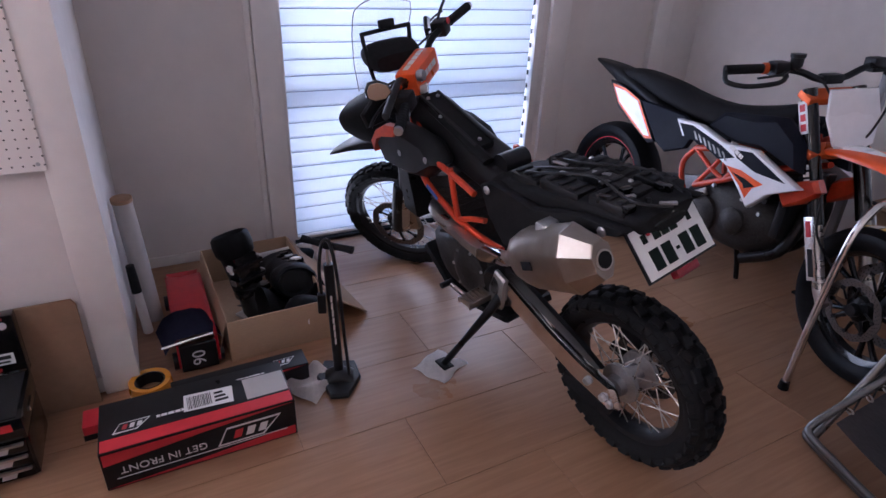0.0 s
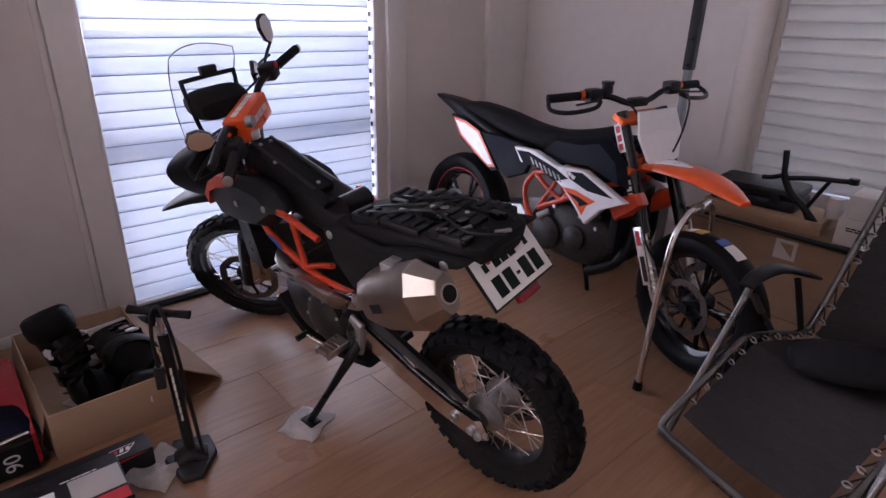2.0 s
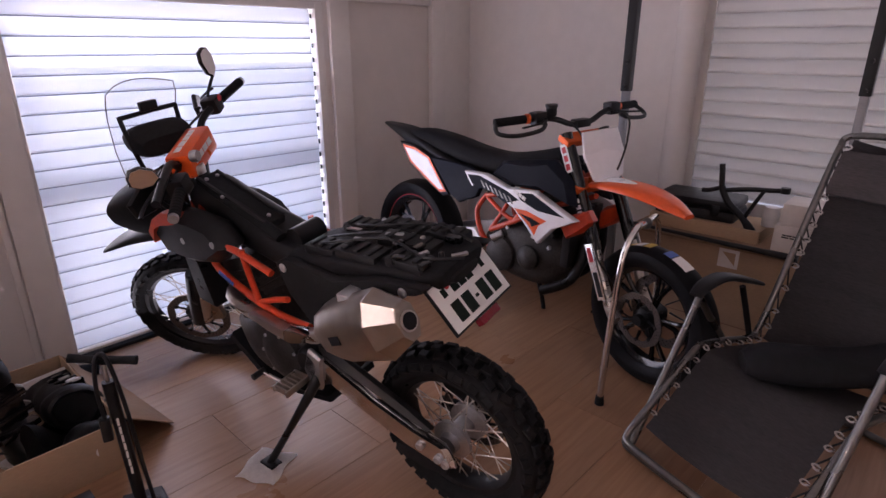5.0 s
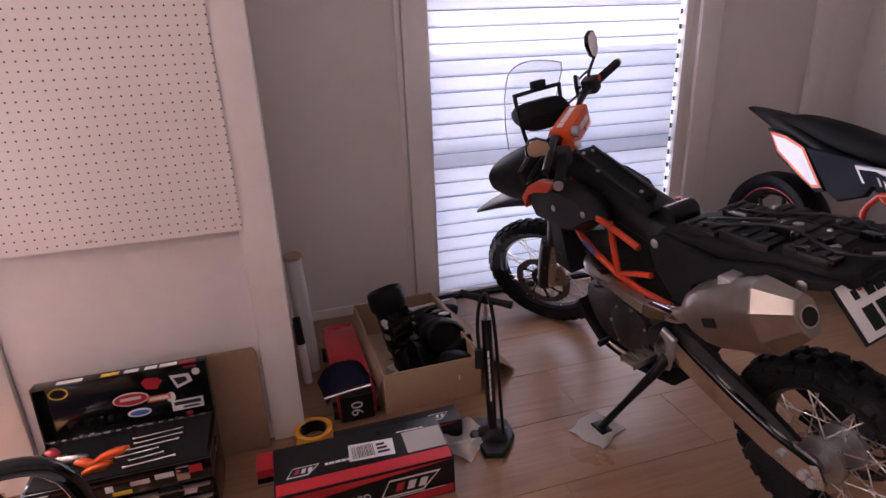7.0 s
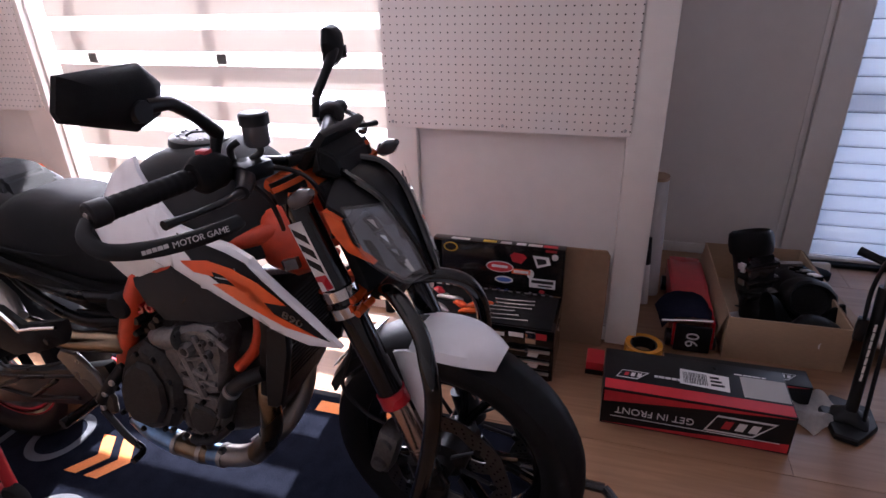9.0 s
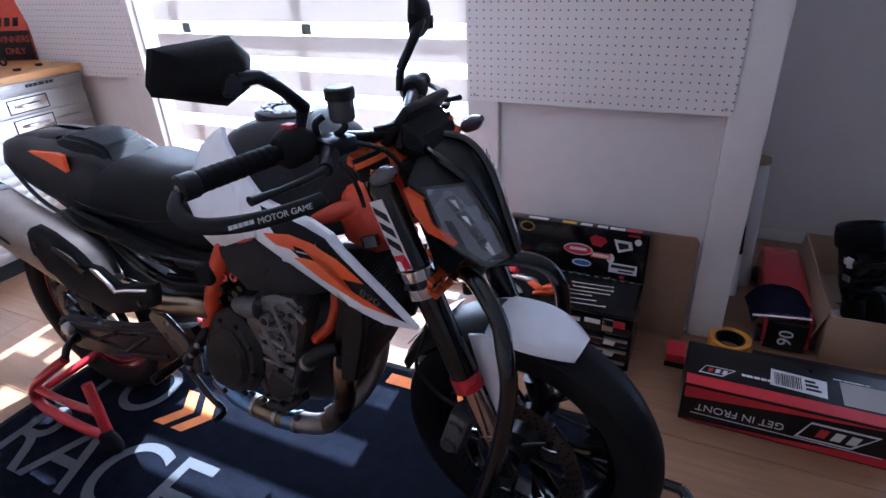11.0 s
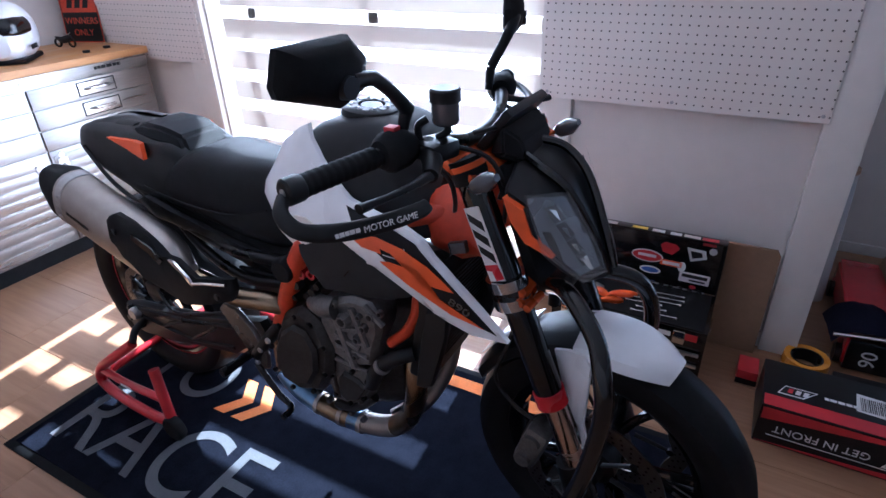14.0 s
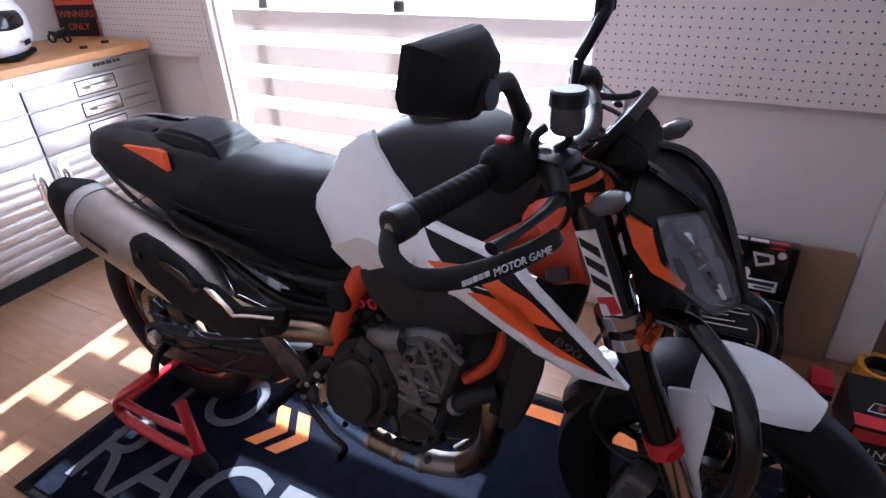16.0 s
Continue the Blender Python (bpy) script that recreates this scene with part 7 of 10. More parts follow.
        slab(bm, [(-0.05, -0.04), (-0.055, 0.03), (0.0, 0.065), (0.055, 0.03), (0.05, -0.04), (0.0, -0.06)], -0.006, 0.010, 0.006)
        guard = part("hand_guard", bm, M["black"], hb, "black hand guard")
        guard.matrix_local = hold @ (at(1.085, -0.245, 1.06) if s < 0 else at(1.115, 0.27, 1.06)) @ Matrix.Rotation(radians(90 - 18 * s), 4, "Z") @ Matrix.Diagonal((1.15 if s < 0 else 1.4, 1, 0.8, 1))
        top = (1.03, -0.34, 1.178) if s < 0 else (1.03, 0.352, 1.172)
        bar(hb, "mirror_stem", [(1.02, s * 0.215, 1.075), (1.035, s * 0.26, 1.10), tuple(Vector(top) - Vector((0, 0, 0.045) if s < 0 else (-0.02, 0.03, 0.012)))], 0.006, "black_metal", "black mirror stem", m=hold)
        bm = B()
        slab(bm, [(0.0, -0.055), (-0.03, -0.03), (-0.042, 0.02), (-0.03, 0.058), (0.0, 0.068), (0.03, 0.058), (0.042, 0.02), (0.03, -0.03)], -0.008, 0.010, 0.006)
        sh = part("mirror_shell", bm, M["black_gloss"], hb, "small black mirror shell")
        sh.matrix_local = hold @ at(*top) @ Matrix.Rotation(radians(-102 if s < 0 else -142), 4, "Z") @ Matrix.Rotation(radians(0 if s < 0 else -68), 4, "Y") @ (Matrix.Diagonal((0.92, 1, 0.92, 1)) if s < 0 else Matrix.Diagonal((0.80, 1, 0.70, 1)))
        bm = B()
        slab(bm, [(0.0, -0.048), (-0.026, -0.027), (-0.036, 0.018), (-0.026, 0.051), (0.0, 0.06), (0.026, 0.051), (0.036, 0.018), (0.026, -0.027)], -0.0095, -0.0082, 0.0005)
        part("mirror_glass", bm, M["mirror"], sh, "mirror glass")
    bm = B()
    lathe(bm, [(0, -0.012), (0.018, -0.012), (0.02, -0.004), (0.02, 0.004), (0.018, 0.012), (0, 0.012)], 16, Matrix.Translation((0.98, 0.10, 1.045)) @ Matrix.Rotation(radians(90), 4, "Z"), closed=False)
    o = part("ignition_lock", bm, M["alu"], b, "grey ignition lock")
    o.matrix_local = turn
    for pts in ([(1.04, -0.18, 1.07), (1.14, -0.14, 1.0), (1.15, -0.06, 0.90), (1.05, -0.02, 0.84)], [(1.04, 0.18, 1.07), (1.16, 0.15, 1.0), (1.16, 0.10, 0.88), (1.08, 0.06, 0.82)], [(1.05, 0.16, 1.06), (1.12, 0.20, 0.98), (1.10, 0.16, 0.88), (1.0, 0.10, 0.84)], [(1.24, 0.09, 0.55), (1.26, 0.12, 0.45), (1.29, 0.06, 0.36)], [(1.03, 0.1, 1.03), (1.09, 0.13, 0.96), (1.07, 0.12, 0.87)]):
        bar(b, "cable", pts, 0.0045, "black", "thin black control cable", n=6, m=turn)
    return b


enduro_bike()


# ---- supermoto motorcycle by the wall ----
def supermoto_bike():
    b = thing("supermoto_motorcycle", pose(2.51, 2.30, 0, 0, 0, -93.3) @ pose(0, 0, 0, -3), "orange, white and black supermoto motorcycle standing by the wall", "motorcycle")
    R, F = 0.312, 0.298
    cast_wheel(b, at(0, 0, R), R, 0.078, 0.222, 5, True, discs=((-0.085, 0.115),), label="black cast rear wheel with a wide tyre", stripe="red_card")
    cal = B()
    box(cal, 0.04, 0.13, -0.12, -0.07, 0.34, 0.40, 0.012)
    part("rear_caliper", cal, M["red"], b, "red rear caliper")
    for s in (-1, 1):
        plate_part(b, "swingarm", [(-0.05, 0.31), (-0.03, 0.345), (0.15, 0.385), (0.34, 0.44), (0.56, 0.49), (0.60, 0.45), (0.56, 0.40), (0.34, 0.355), (0.12, 0.285), (-0.03, 0.275)], s * 0.108, s * 0.138, "alu", "grey cast swingarm leg", bev=0.009)
        sw = plate_part(b, "swingarm_decal", [(0.10, 0.345), (0.36, 0.415), (0.37, 0.44), (0.10, 0.37)], s * 0.1385, s * 0.1395, "black_card", "black decal on the swingarm", bev=0.0003)
        bars_of_text(sw, "decal_mark", 0.2, 0.024, 1, "white_print", Matrix.Translation((0.235, s * 0.1405, 0.395)) @ Matrix.Rotation(radians(0 if s < 0 else 180), 4, "Z") @ Matrix.Rotation(radians(-15 * (1 if s < 0 else -1)), 4, "Y"), "white tyre maker's mark", 9)
    # engine
    bm = B()
    body(bm, smooth_stations([(0.60, 0, 0.36, 0.48, 0.09, 0.10), (0.70, 0, 0.30, 0.56, 0.13, 0.13), (0.86, 0, 0.28, 0.58, 0.145, 0.14), (1.00, 0, 0.30, 0.54, 0.13, 0.12), (1.08, 0, 0.38, 0.48, 0.09, 0.09)], 3), 20, 3.5)
    part("crankcase", bm, M["engine"], b, "dark cast engine case")
    bm = B()
    mm = Matrix.Translation((0.93, 0, 0.62)) @ Matrix.Rotation(radians(14), 4, "Y")
    box(bm, -0.085, 0.085, -0.10, 0.10, -0.12, 0.10, 0.02, mm)
    for k in range(5):
        box(bm, -0.09, 0.09, -0.106, 0.106, -0.10 + 0.034 * k, -0.086 + 0.034 * k, 0.002, mm)
    part("cylinder", bm, M["engine"], b, "dark finned cylinder")
    for cx, cz, r, d in ((0.74, 0.40, 0.085, 0.172), (0.90, 0.42, 0.06, 0.165)):
        bm = B()
        lathe(bm, [(0.0, -d), (r * 0.55, -d), (r * 0.75, -d + 0.008), (r * 0.95, -d + 0.016), (r, -0.12)], 30, at(cx, 0, cz), closed=False)
        part("engine_cover", bm, M["engine"], b, "round black clutch cover")
    for x, z in ((0.70, 0.42), (0.74, 0.36), (1.02, 0.50), (0.93, 0.53), (0.78, 0.54)):
        bm = B()
        bolt_row(bm, [(x, -0.15, z)], 0.010, 0.012)
        part("engine_bolt", bm, M["alu"], b, "bright engine bolt")
    bm = B()
    rod(bm, (0.74, -0.14, 0.50), (0.70, -0.17, 0.47), 0.018)
    part("engine_fitting", bm, M["alu"], b, "bright engine fitting")
    for s in (-1, 1):
        bar(b, "footpeg", [(0.62, s * 0.15, 0.37), (0.62, s * 0.25, 0.37)], 0.013, "black_metal", "black footpeg")
        bar(b, "pedal", [(0.64, s * 0.16, 0.34), (0.74, s * 0.19, 0.30), (0.82, s * 0.20, 0.315)], 0.007, "black_metal")
    bar(b, "side_stand", [(0.66, 0.13, 0.36), (0.72, 0.20, 0.20), (0.745, 0.245, 0.012)], [0.016, 0.013, 0.012], "black_metal", "black side stand", k=2)
    # trellis
    for s in (-1, 1):
        y = s * 0.135
        for pts, r in (([(1.09, s * 0.05, 0.83), (0.95, s * 0.11, 0.76), (0.78, y, 0.70), (0.62, y, 0.66)], 0.013), ([(1.10, s * 0.05, 0.72), (0.96, s * 0.12, 0.66), (0.80, y, 0.57), (0.66, y, 0.50)], 0.013),
                       ([(0.62, y, 0.66), (0.57, y * 1.03, 0.58), (0.60, y * 1.03, 0.48), (0.66, y, 0.42)], 0.013), ([(0.62, y, 0.66), (0.72, y, 0.60), (0.80, y, 0.57)], 0.011), ([(0.78, y, 0.70), (0.74, y, 0.62), (0.66, y, 0.50)], 0.011), ([(0.95, s * 0.11, 0.76), (0.88, y, 0.68), (0.80, y, 0.57)], 0.011)):
            bar(b, "frame_tube", pts, r, "orange_frame", "orange trellis frame tube", k=3)
    # seat and tail
    bm = B()
    body(bm, smooth_stations([(-0.05, 0, 0.865, 0.905, 0.07, 0.05), (0.08, 0, 0.85, 0.918, 0.09, 0.06), (0.28, 0, 0.80, 0.90, 0.11, 0.07), (0.48, 0, 0.765, 0.868, 0.115, 0.07), (0.66, 0, 0.76, 0.862, 0.10, 0.06), (0.84, 0, 0.80, 0.895, 0.08, 0.05), (0.96, 0, 0.85, 0.93, 0.06, 0.04)], 3), 22, 3)
    part("seat", bm, M["seat"], b, "long black bench seat")
    bm = B()
    body(bm, smooth_stations([(-0.30, 0, 0.905, 0.922, 0.03, 0.035), (-0.20, 0, 0.87, 0.918, 0.05, 0.06), (-0.08, 0, 0.83, 0.905, 0.075, 0.08), (0.10, 0, 0.74, 0.86, 0.09, 0.10), (0.30, 0, 0.68, 0.80, 0.10, 0.11), (0.42, 0, 0.68, 0.76, 0.09, 0.10)], 3), 20, 3.4)
    part("tail", bm, M["black"], b, "black tail unit")
    for s in (-1, 1):
        num = plate_part(b, "tail_panel", [(-0.03, 0.845), (0.06, 0.84), (0.22, 0.79), (0.375, 0.62), (0.33, 0.605), (0.20, 0.66), (0.06, 0.73)], s * 0.115, s * 0.14, "dark_decal", "dark tail side panel", (0.02 * s, 0), 0.006)
        plate_part(num, "orange_border", [(-0.005, 0.832), (0.10, 0.825), (0.215, 0.79), (0.355, 0.632), (0.31, 0.622), (0.20, 0.672), (0.065, 0.745)], s * 0.1405, s * 0.1412, "orange", "orange border decal", (0.02 * s, 0), 0.0003)
        plate_part(num, "white_number_field", [(0.015, 0.818), (0.10, 0.812), (0.205, 0.782), (0.335, 0.64), (0.30, 0.635), (0.20, 0.686), (0.075, 0.752)], s * 0.1415, s * 0.1422, "white", "white number field", (0.02 * s, 0), 0.0003)
        plate_part(b, "side_panel", [(0.22, 0.79), (0.34, 0.79), (0.52, 0.78), (0.60, 0.72), (0.56, 0.64), (0.44, 0.59), (0.375, 0.62)], s * 0.112, s * 0.142, "dark_blue", "dark blue side panel", bev=0.008)
        sh = plate_part(b, "shroud", [(0.53, 0.772), (0.66, 0.775), (0.80, 0.735), (0.95, 0.745), (1.17, 0.655), (1.06, 0.60), (0.99, 0.52), (0.94, 0.57), (0.84, 0.65), (0.70, 0.705), (0.58, 0.71)], s * 0.165, s * 0.205, "white", "white-edged pointed shroud", (0, 0), 0.006)
        plate_part(sh, "dark_field", [(0.556, 0.758), (0.63, 0.764), (0.80, 0.722), (0.875, 0.692), (0.80, 0.664), (0.70, 0.703), (0.602, 0.706)], s * 0.2055, s * 0.2062, "dark_blue", "dark blue decal", bev=0.0003)
        plate_part(sh, "dark_field", [(0.855, 0.722), (0.945, 0.733), (1.115, 0.662), (0.98, 0.664), (0.885, 0.694)], s * 0.2055, s * 0.2062, "dark_blue", bev=0.0003)
        plate_part(sh, "orange_field", [(0.848, 0.652), (0.92, 0.654), (1.03, 0.630), (0.99, 0.602), (0.972, 0.555), (0.93, 0.595)], s * 0.2055, s * 0.2062, "orange", "orange decal", bev=0.0003)
        plate_part(sh, "dark_line", [(0.88, 0.636), (0.95, 0.628), (1.0, 0.612), (0.955, 0.59), (0.945, 0.606)], s * 0.2064, s * 0.207, "dark_decal", bev=0.0003)
        for k in range(7):
            x = 0.64 + 0.028 * k
            plate_part(sh, "hatch_line", [(x, 0.745 - 0.26 * (x - 0.64)), (x + 0.012, 0.742 - 0.26 * (x - 0.64)), (x + 0.035, 0.712 - 0.26 * (x - 0.64)), (x + 0.024, 0.712 - 0.26 * (x - 0.64))], s * 0.2064, s * 0.2068, "frame_grey", bev=0.0001)
        bars_of_text(sh, "maker_mark", 0.075, 0.026, 1, "white_print", Matrix.Translation((0.875, s * 0.2075, 0.712)) @ Matrix.Rotation(radians(0 if s < 0 else 180), 4, "Z") @ Matrix.Rotation(radians(24 * (1 if s < 0 else -1)), 4, "Y"), "white maker's mark", 11)
        plate_part(b, "tank_side", [(0.66, 0.775), (0.72, 0.84), (0.88, 0.865), (1.0, 0.88), (1.10, 0.80), (1.13, 0.70), (0.96, 0.74), (0.80, 0.735)], s * 0.09, s * 0.17, "dark_blue", "dark blue tank side", bev=0.03)
        plate_part(b, "radiator_shroud", [(1.06, 0.61), (1.12, 0.67), (1.19, 0.70), (1.22, 0.66), (1.17, 0.60), (1.10, 0.56)], s * 0.10, s * 0.165, "orange_frame", "orange radiator shroud", bev=0.015)
    bm = B()
    box(bm, 1.06, 1.10, -0.12, 0.12, 0.42, 0.68, 0.006)
    part("radiator", bm, M["black_metal"], b, "black radiator")
    bar(b, "exhaust_pipe", [(1.02, 0.02, 0.56), (1.12, -0.03, 0.50), (1.10, -0.08, 0.36), (0.98, -0.12, 0.28)], 0.023, "black_metal", "dark exhaust pipe")
    # steered front
    turn = steer_about((1.02, 0, 1.03), (1.33, 0, 0.33), -14)
    cast_wheel(b, turn @ at(1.46, 0, F), F, 0.06, 0.222, 5, True, discs=((0.07, 0.16), (-0.07, 0.115)), label="black cast front wheel with new tyre", stripe="blue_print")
    wl = [o for o in b.children if o.name.startswith("wheel")][-1]
    for a0_, a1_, mt, nm in ((58, 72, "white_print", "tyre_label"), (73, 80, "blue_print", "tyre_label"), (92, 99, "yellow", "tyre_label"), (100, 108, "white_print", "tyre_label"), (109, 115, "yellow", "tyre_label")):
        bm = B()
        lathe(bm, [(F + 0.0012, -0.025), (F + 0.002, 0.0), (F + 0.0012, 0.025)], 4, None, False, radians(a0_), radians(a1_))
        part(nm, bm, M[mt], wl, "paper tyre label")
    for s in (-1, 1):
        y = s * 0.105
        leg = bar(b, "fork_leg", [(1.035, y, 1.0), (1.12, y, 0.81), (1.24, y, 0.54)], 0.028, "black_gloss", "black fork tube", n=16, k=2, m=turn)
        bar(leg, "fork_slider", [(1.24, y, 0.54), (1.34, y, 0.31), (1.38, y, 0.27)], 0.022, "steel", n=14, k=2)
        m = Matrix.Translation((1.275, y + s * 0.03, 0.46)) @ Matrix.Rotation(radians(-24), 4, "Y")
        bm = B()
        box(bm, -0.022, 0.022, -0.003, 0.003, -0.12, 0.12, 0.002, m)
        part("fork_guard", bm, M["swing"], leg, "silver fork guard with marks")
        bm = B()
        box(bm, -0.012, 0.010, s * 0.0031, s * 0.0038, 0.045, 0.105, 0, m)
        part("guard_mark", bm, M["red_card"], leg, smooth=False)
        bm = B()
        box(bm, -0.012, 0.012, s * 0.0031, s * 0.0038, -0.105, 0.0, 0, m)
        part("guard_mark", bm, M["black_card"], leg, smooth=False)
        m = Matrix.Translation((1.075, y + s * 0.0285, 0.905)) @ Matrix.Rotation(radians(-24), 4, "Y")
        bm = B()
        box(bm, -0.02, 0.02, -0.001, 0.001, -0.06, 0.06, 0, m)
        part("fork_sticker", bm, M["white_print"], leg, "white fork sticker", smooth=False)
        bm = B()
        for k in range(3):
            box(bm, -0.012, 0.012, s * 0.0011, s * 0.0018, 0.022 - 0.036 * k, 0.048 - 0.036 * k, 0, m)
        part("sticker_mark", bm, M["red_card"], leg, smooth=False)
        m = Matrix.Translation((1.16, y + s * 0.0285, 0.71)) @ Matrix.Rotation(radians(-24), 4, "Y")
        bm = B()
        for k in range(3):
            box(bm, -0.012, 0.014, -0.001, 0.001, 0.02 - 0.026 * k, 0.038 - 0.026 * k, 0, m)
        part("fork_sticker", bm, M["white_print"], leg, smooth=False)
    for nm, x, z in (("top_clamp", 1.05, 0.975), ("lower_clamp", 1.125, 0.79)):
        bm = B()
        box(bm, -0.032, 0.036, -0.135, 0.135, -0.016, 0.016, 0.010, Matrix.Translation((x, 0, z)) @ Matrix.Rotation(radians(24), 4, "Y"))
        o = part(nm, bm, M["anod"], b, "orange anodised fork clamp")
        o.matrix_local = turn
    bm = B()
    body(bm, smooth_stations([(1.08, 0, 0.765, 0.79, 0.07, 0.08), (1.22, 0, 0.785, 0.82, 0.085, 0.07), (1.38, 0, 0.785, 0.825, 0.085, 0.06), (1.50, 0, 0.768, 0.802, 0.07, 0.045), (1.59, 0, 0.745, 0.762, 0.03, 0.02)], 3), 18, 2.8)
    mg = part("front_mudguard", bm, M["orange"], b, "orange high front mudguard")
    mg.matrix_local = turn
    bm = B()
    body(bm, smooth_stations([(1.16, 0, 0.80, 0.822, 0.055, 0.05), (1.28, 0, 0.81, 0.8305, 0.03, 0.028), (1.42, 0, 0.79, 0.8165, 0.008, 0.006)], 3), 12, 3)
    part("mudguard_flash", bm, M["white"], mg, "white and black flash on the mudguard")
    # number board
    bm = B()
    slab(bm, [(-0.10, 0.10), (0.10, 0.10), (0.115, 0.0), (0.085, -0.10), (0.0, -0.13), (-0.085, -0.10), (-0.115, 0.0)], -0.006, 0.006, 0.005)
    nb = part("number_board", bm, M["white"], b, "blank white front number board")
    nb.matrix_local = turn @ at(1.155, 0, 0.92) @ Matrix.Rotation(radians(90), 4, "Z") @ Matrix.Rotation(radians(-18), 4, "X")
    bm = B()
    tube(bm, [(0.94, -0.395, 1.065), (0.97, -0.25, 1.07), (1.0, -0.14, 1.06), (1.01, -0.05, 1.03), (1.01, 0.05, 1.03), (1.0, 0.14, 1.06), (0.97, 0.25, 1.07), (0.94, 0.395, 1.065)], 0.0125, 12, 4)
    hb = part("handlebar", bm, M["black_metal"], b, "black handlebar")
    hb.matrix_local = turn
    for s in (-1, 1):
        bm = B()
        rod(bm, (0.967, s * 0.265, 1.069), (0.94, s * 0.40, 1.065), 0.0175, n=14)
        part("grip", bm, M["black_matt"], hb, "black rubber grip")
        bm = B()
        rod(bm, (0.972, s * 0.25, 1.07), (0.969, s * 0.264, 1.07), 0.021, n=16)
        part("grip_ring", bm, M["anod"], hb, "orange grip ring")
        bm = B()
        box(bm, -0.026, 0.028, -0.03, 0.03, -0.028, 0.026, 0.01, at(0.98, s * 0.21, 1.07))
        part("switchgear", bm, M["black"], hb)
        bar(hb, "lever_guard", [(0.945, s * 0.40, 1.06), (0.985, s * 0.415, 1.03), (1.03, s * 0.36, 1.02), (1.045, s * 0.25, 1.03), (1.03, s * 0.21, 1.05)], 0.009, "black", "black bent lever guard")
        bar(hb, "lever", [(1.0, s * 0.18, 1.065), (1.03, s * 0.24, 1.055), (1.035, s * 0.33, 1.048)], 0.006, "black_metal", flat=0.7)
    bm = B()
    lathe(bm, [(0, -0.035), (0.012, -0.035), (0.022, -0.02), (0.022, 0.008), (0.026, 0.010), (0.026, 0.022), (0, 0.022)], 20, Matrix.Translation((1.0, -0.155, 1.10)) @ Matrix.Rotation(radians(90), 4, "X"), closed=False)
    part("brake_reservoir", bm, M["black"], hb, "black brake fluid reservoir")
    bm = B()
    box(bm, 0.985, 1.035, -0.04, 0.04, 1.012, 1.048, 0.01)
    part("bar_clamp", bm, M["black_metal"], hb, "black bar clamp")
    for pts in ([(0.99, 0.17, 1.07), (1.14, 0.14, 1.06), (1.22, 0.06, 0.98), (1.20, 0.05, 0.88), (1.16, 0.06, 0.82)], [(0.99, -0.17, 1.07), (1.10, -0.12, 1.04), (1.12, -0.06, 0.94), (1.06, -0.02, 0.86)], [(1.15, -0.09, 0.78), (1.24, -0.12, 0.66), (1.28, -0.13, 0.52), (1.36, -0.08, 0.40)]):
        bar(b, "cable", pts, 0.0045, "black", "thin black control cable", n=6, m=turn)
    return b


supermoto_bike()


# ---- things on the floor by the alcove ----
UPSIDE = Matrix.Rotation(radians(180), 4, "Y")
FACE = FACE_IN


def carton_box(name, m, w, d, h, mat, label, category="box", bev=0.004, group=""):
    t = thing(name, m, label, category, group)
    bm = B()
    box(bm, 0, w, 0, d, 0, h, bev)
    part("body", bm, M[mat], t)
    return t


def emblem(parent, m, w, h, frame_mat="white_print", fill="black_card", bars=("white_print", "white_print", "red_card")):
    """Maker's badge as plain slanted shapes."""
    bm = B()
    slab(bm, [(-w / 2, -h / 2), (w / 2 - h * 0.5, -h / 2), (w / 2, h / 2), (-w / 2 + h * 0.9, h / 2)], -0.0006, 0.0, 0.0002)
    o = part("badge", bm, M[frame_mat], parent, "slanted maker's badge")
    o.matrix_local = m
    bm = B()
    slab(bm, [(-w / 2 + h * 0.16, -h * 0.40), (w / 2 - h * 0.5, -h * 0.40), (w / 2 - h * 0.14, h * 0.40), (-w / 2 + h * 0.95, h * 0.40)], -0.0012, -0.0007, 0.0002)
    o = part("badge_field", bm, M[fill], parent)
    o.matrix_local = m
    for i, c in enumerate(bars):
        x = -w * 0.22 + i * w * 0.19
        bm = B()
        slab(bm, [(x - w * 0.07, -h * 0.24), (x + w * 0.05, -h * 0.24), (x + w * 0.10, h * 0.24), (x - w * 0.02, h * 0.24)], -0.0018, -0.0013, 0.0002)
        o = part("badge_bar", bm, M[c], parent)
        o.matrix_local = m


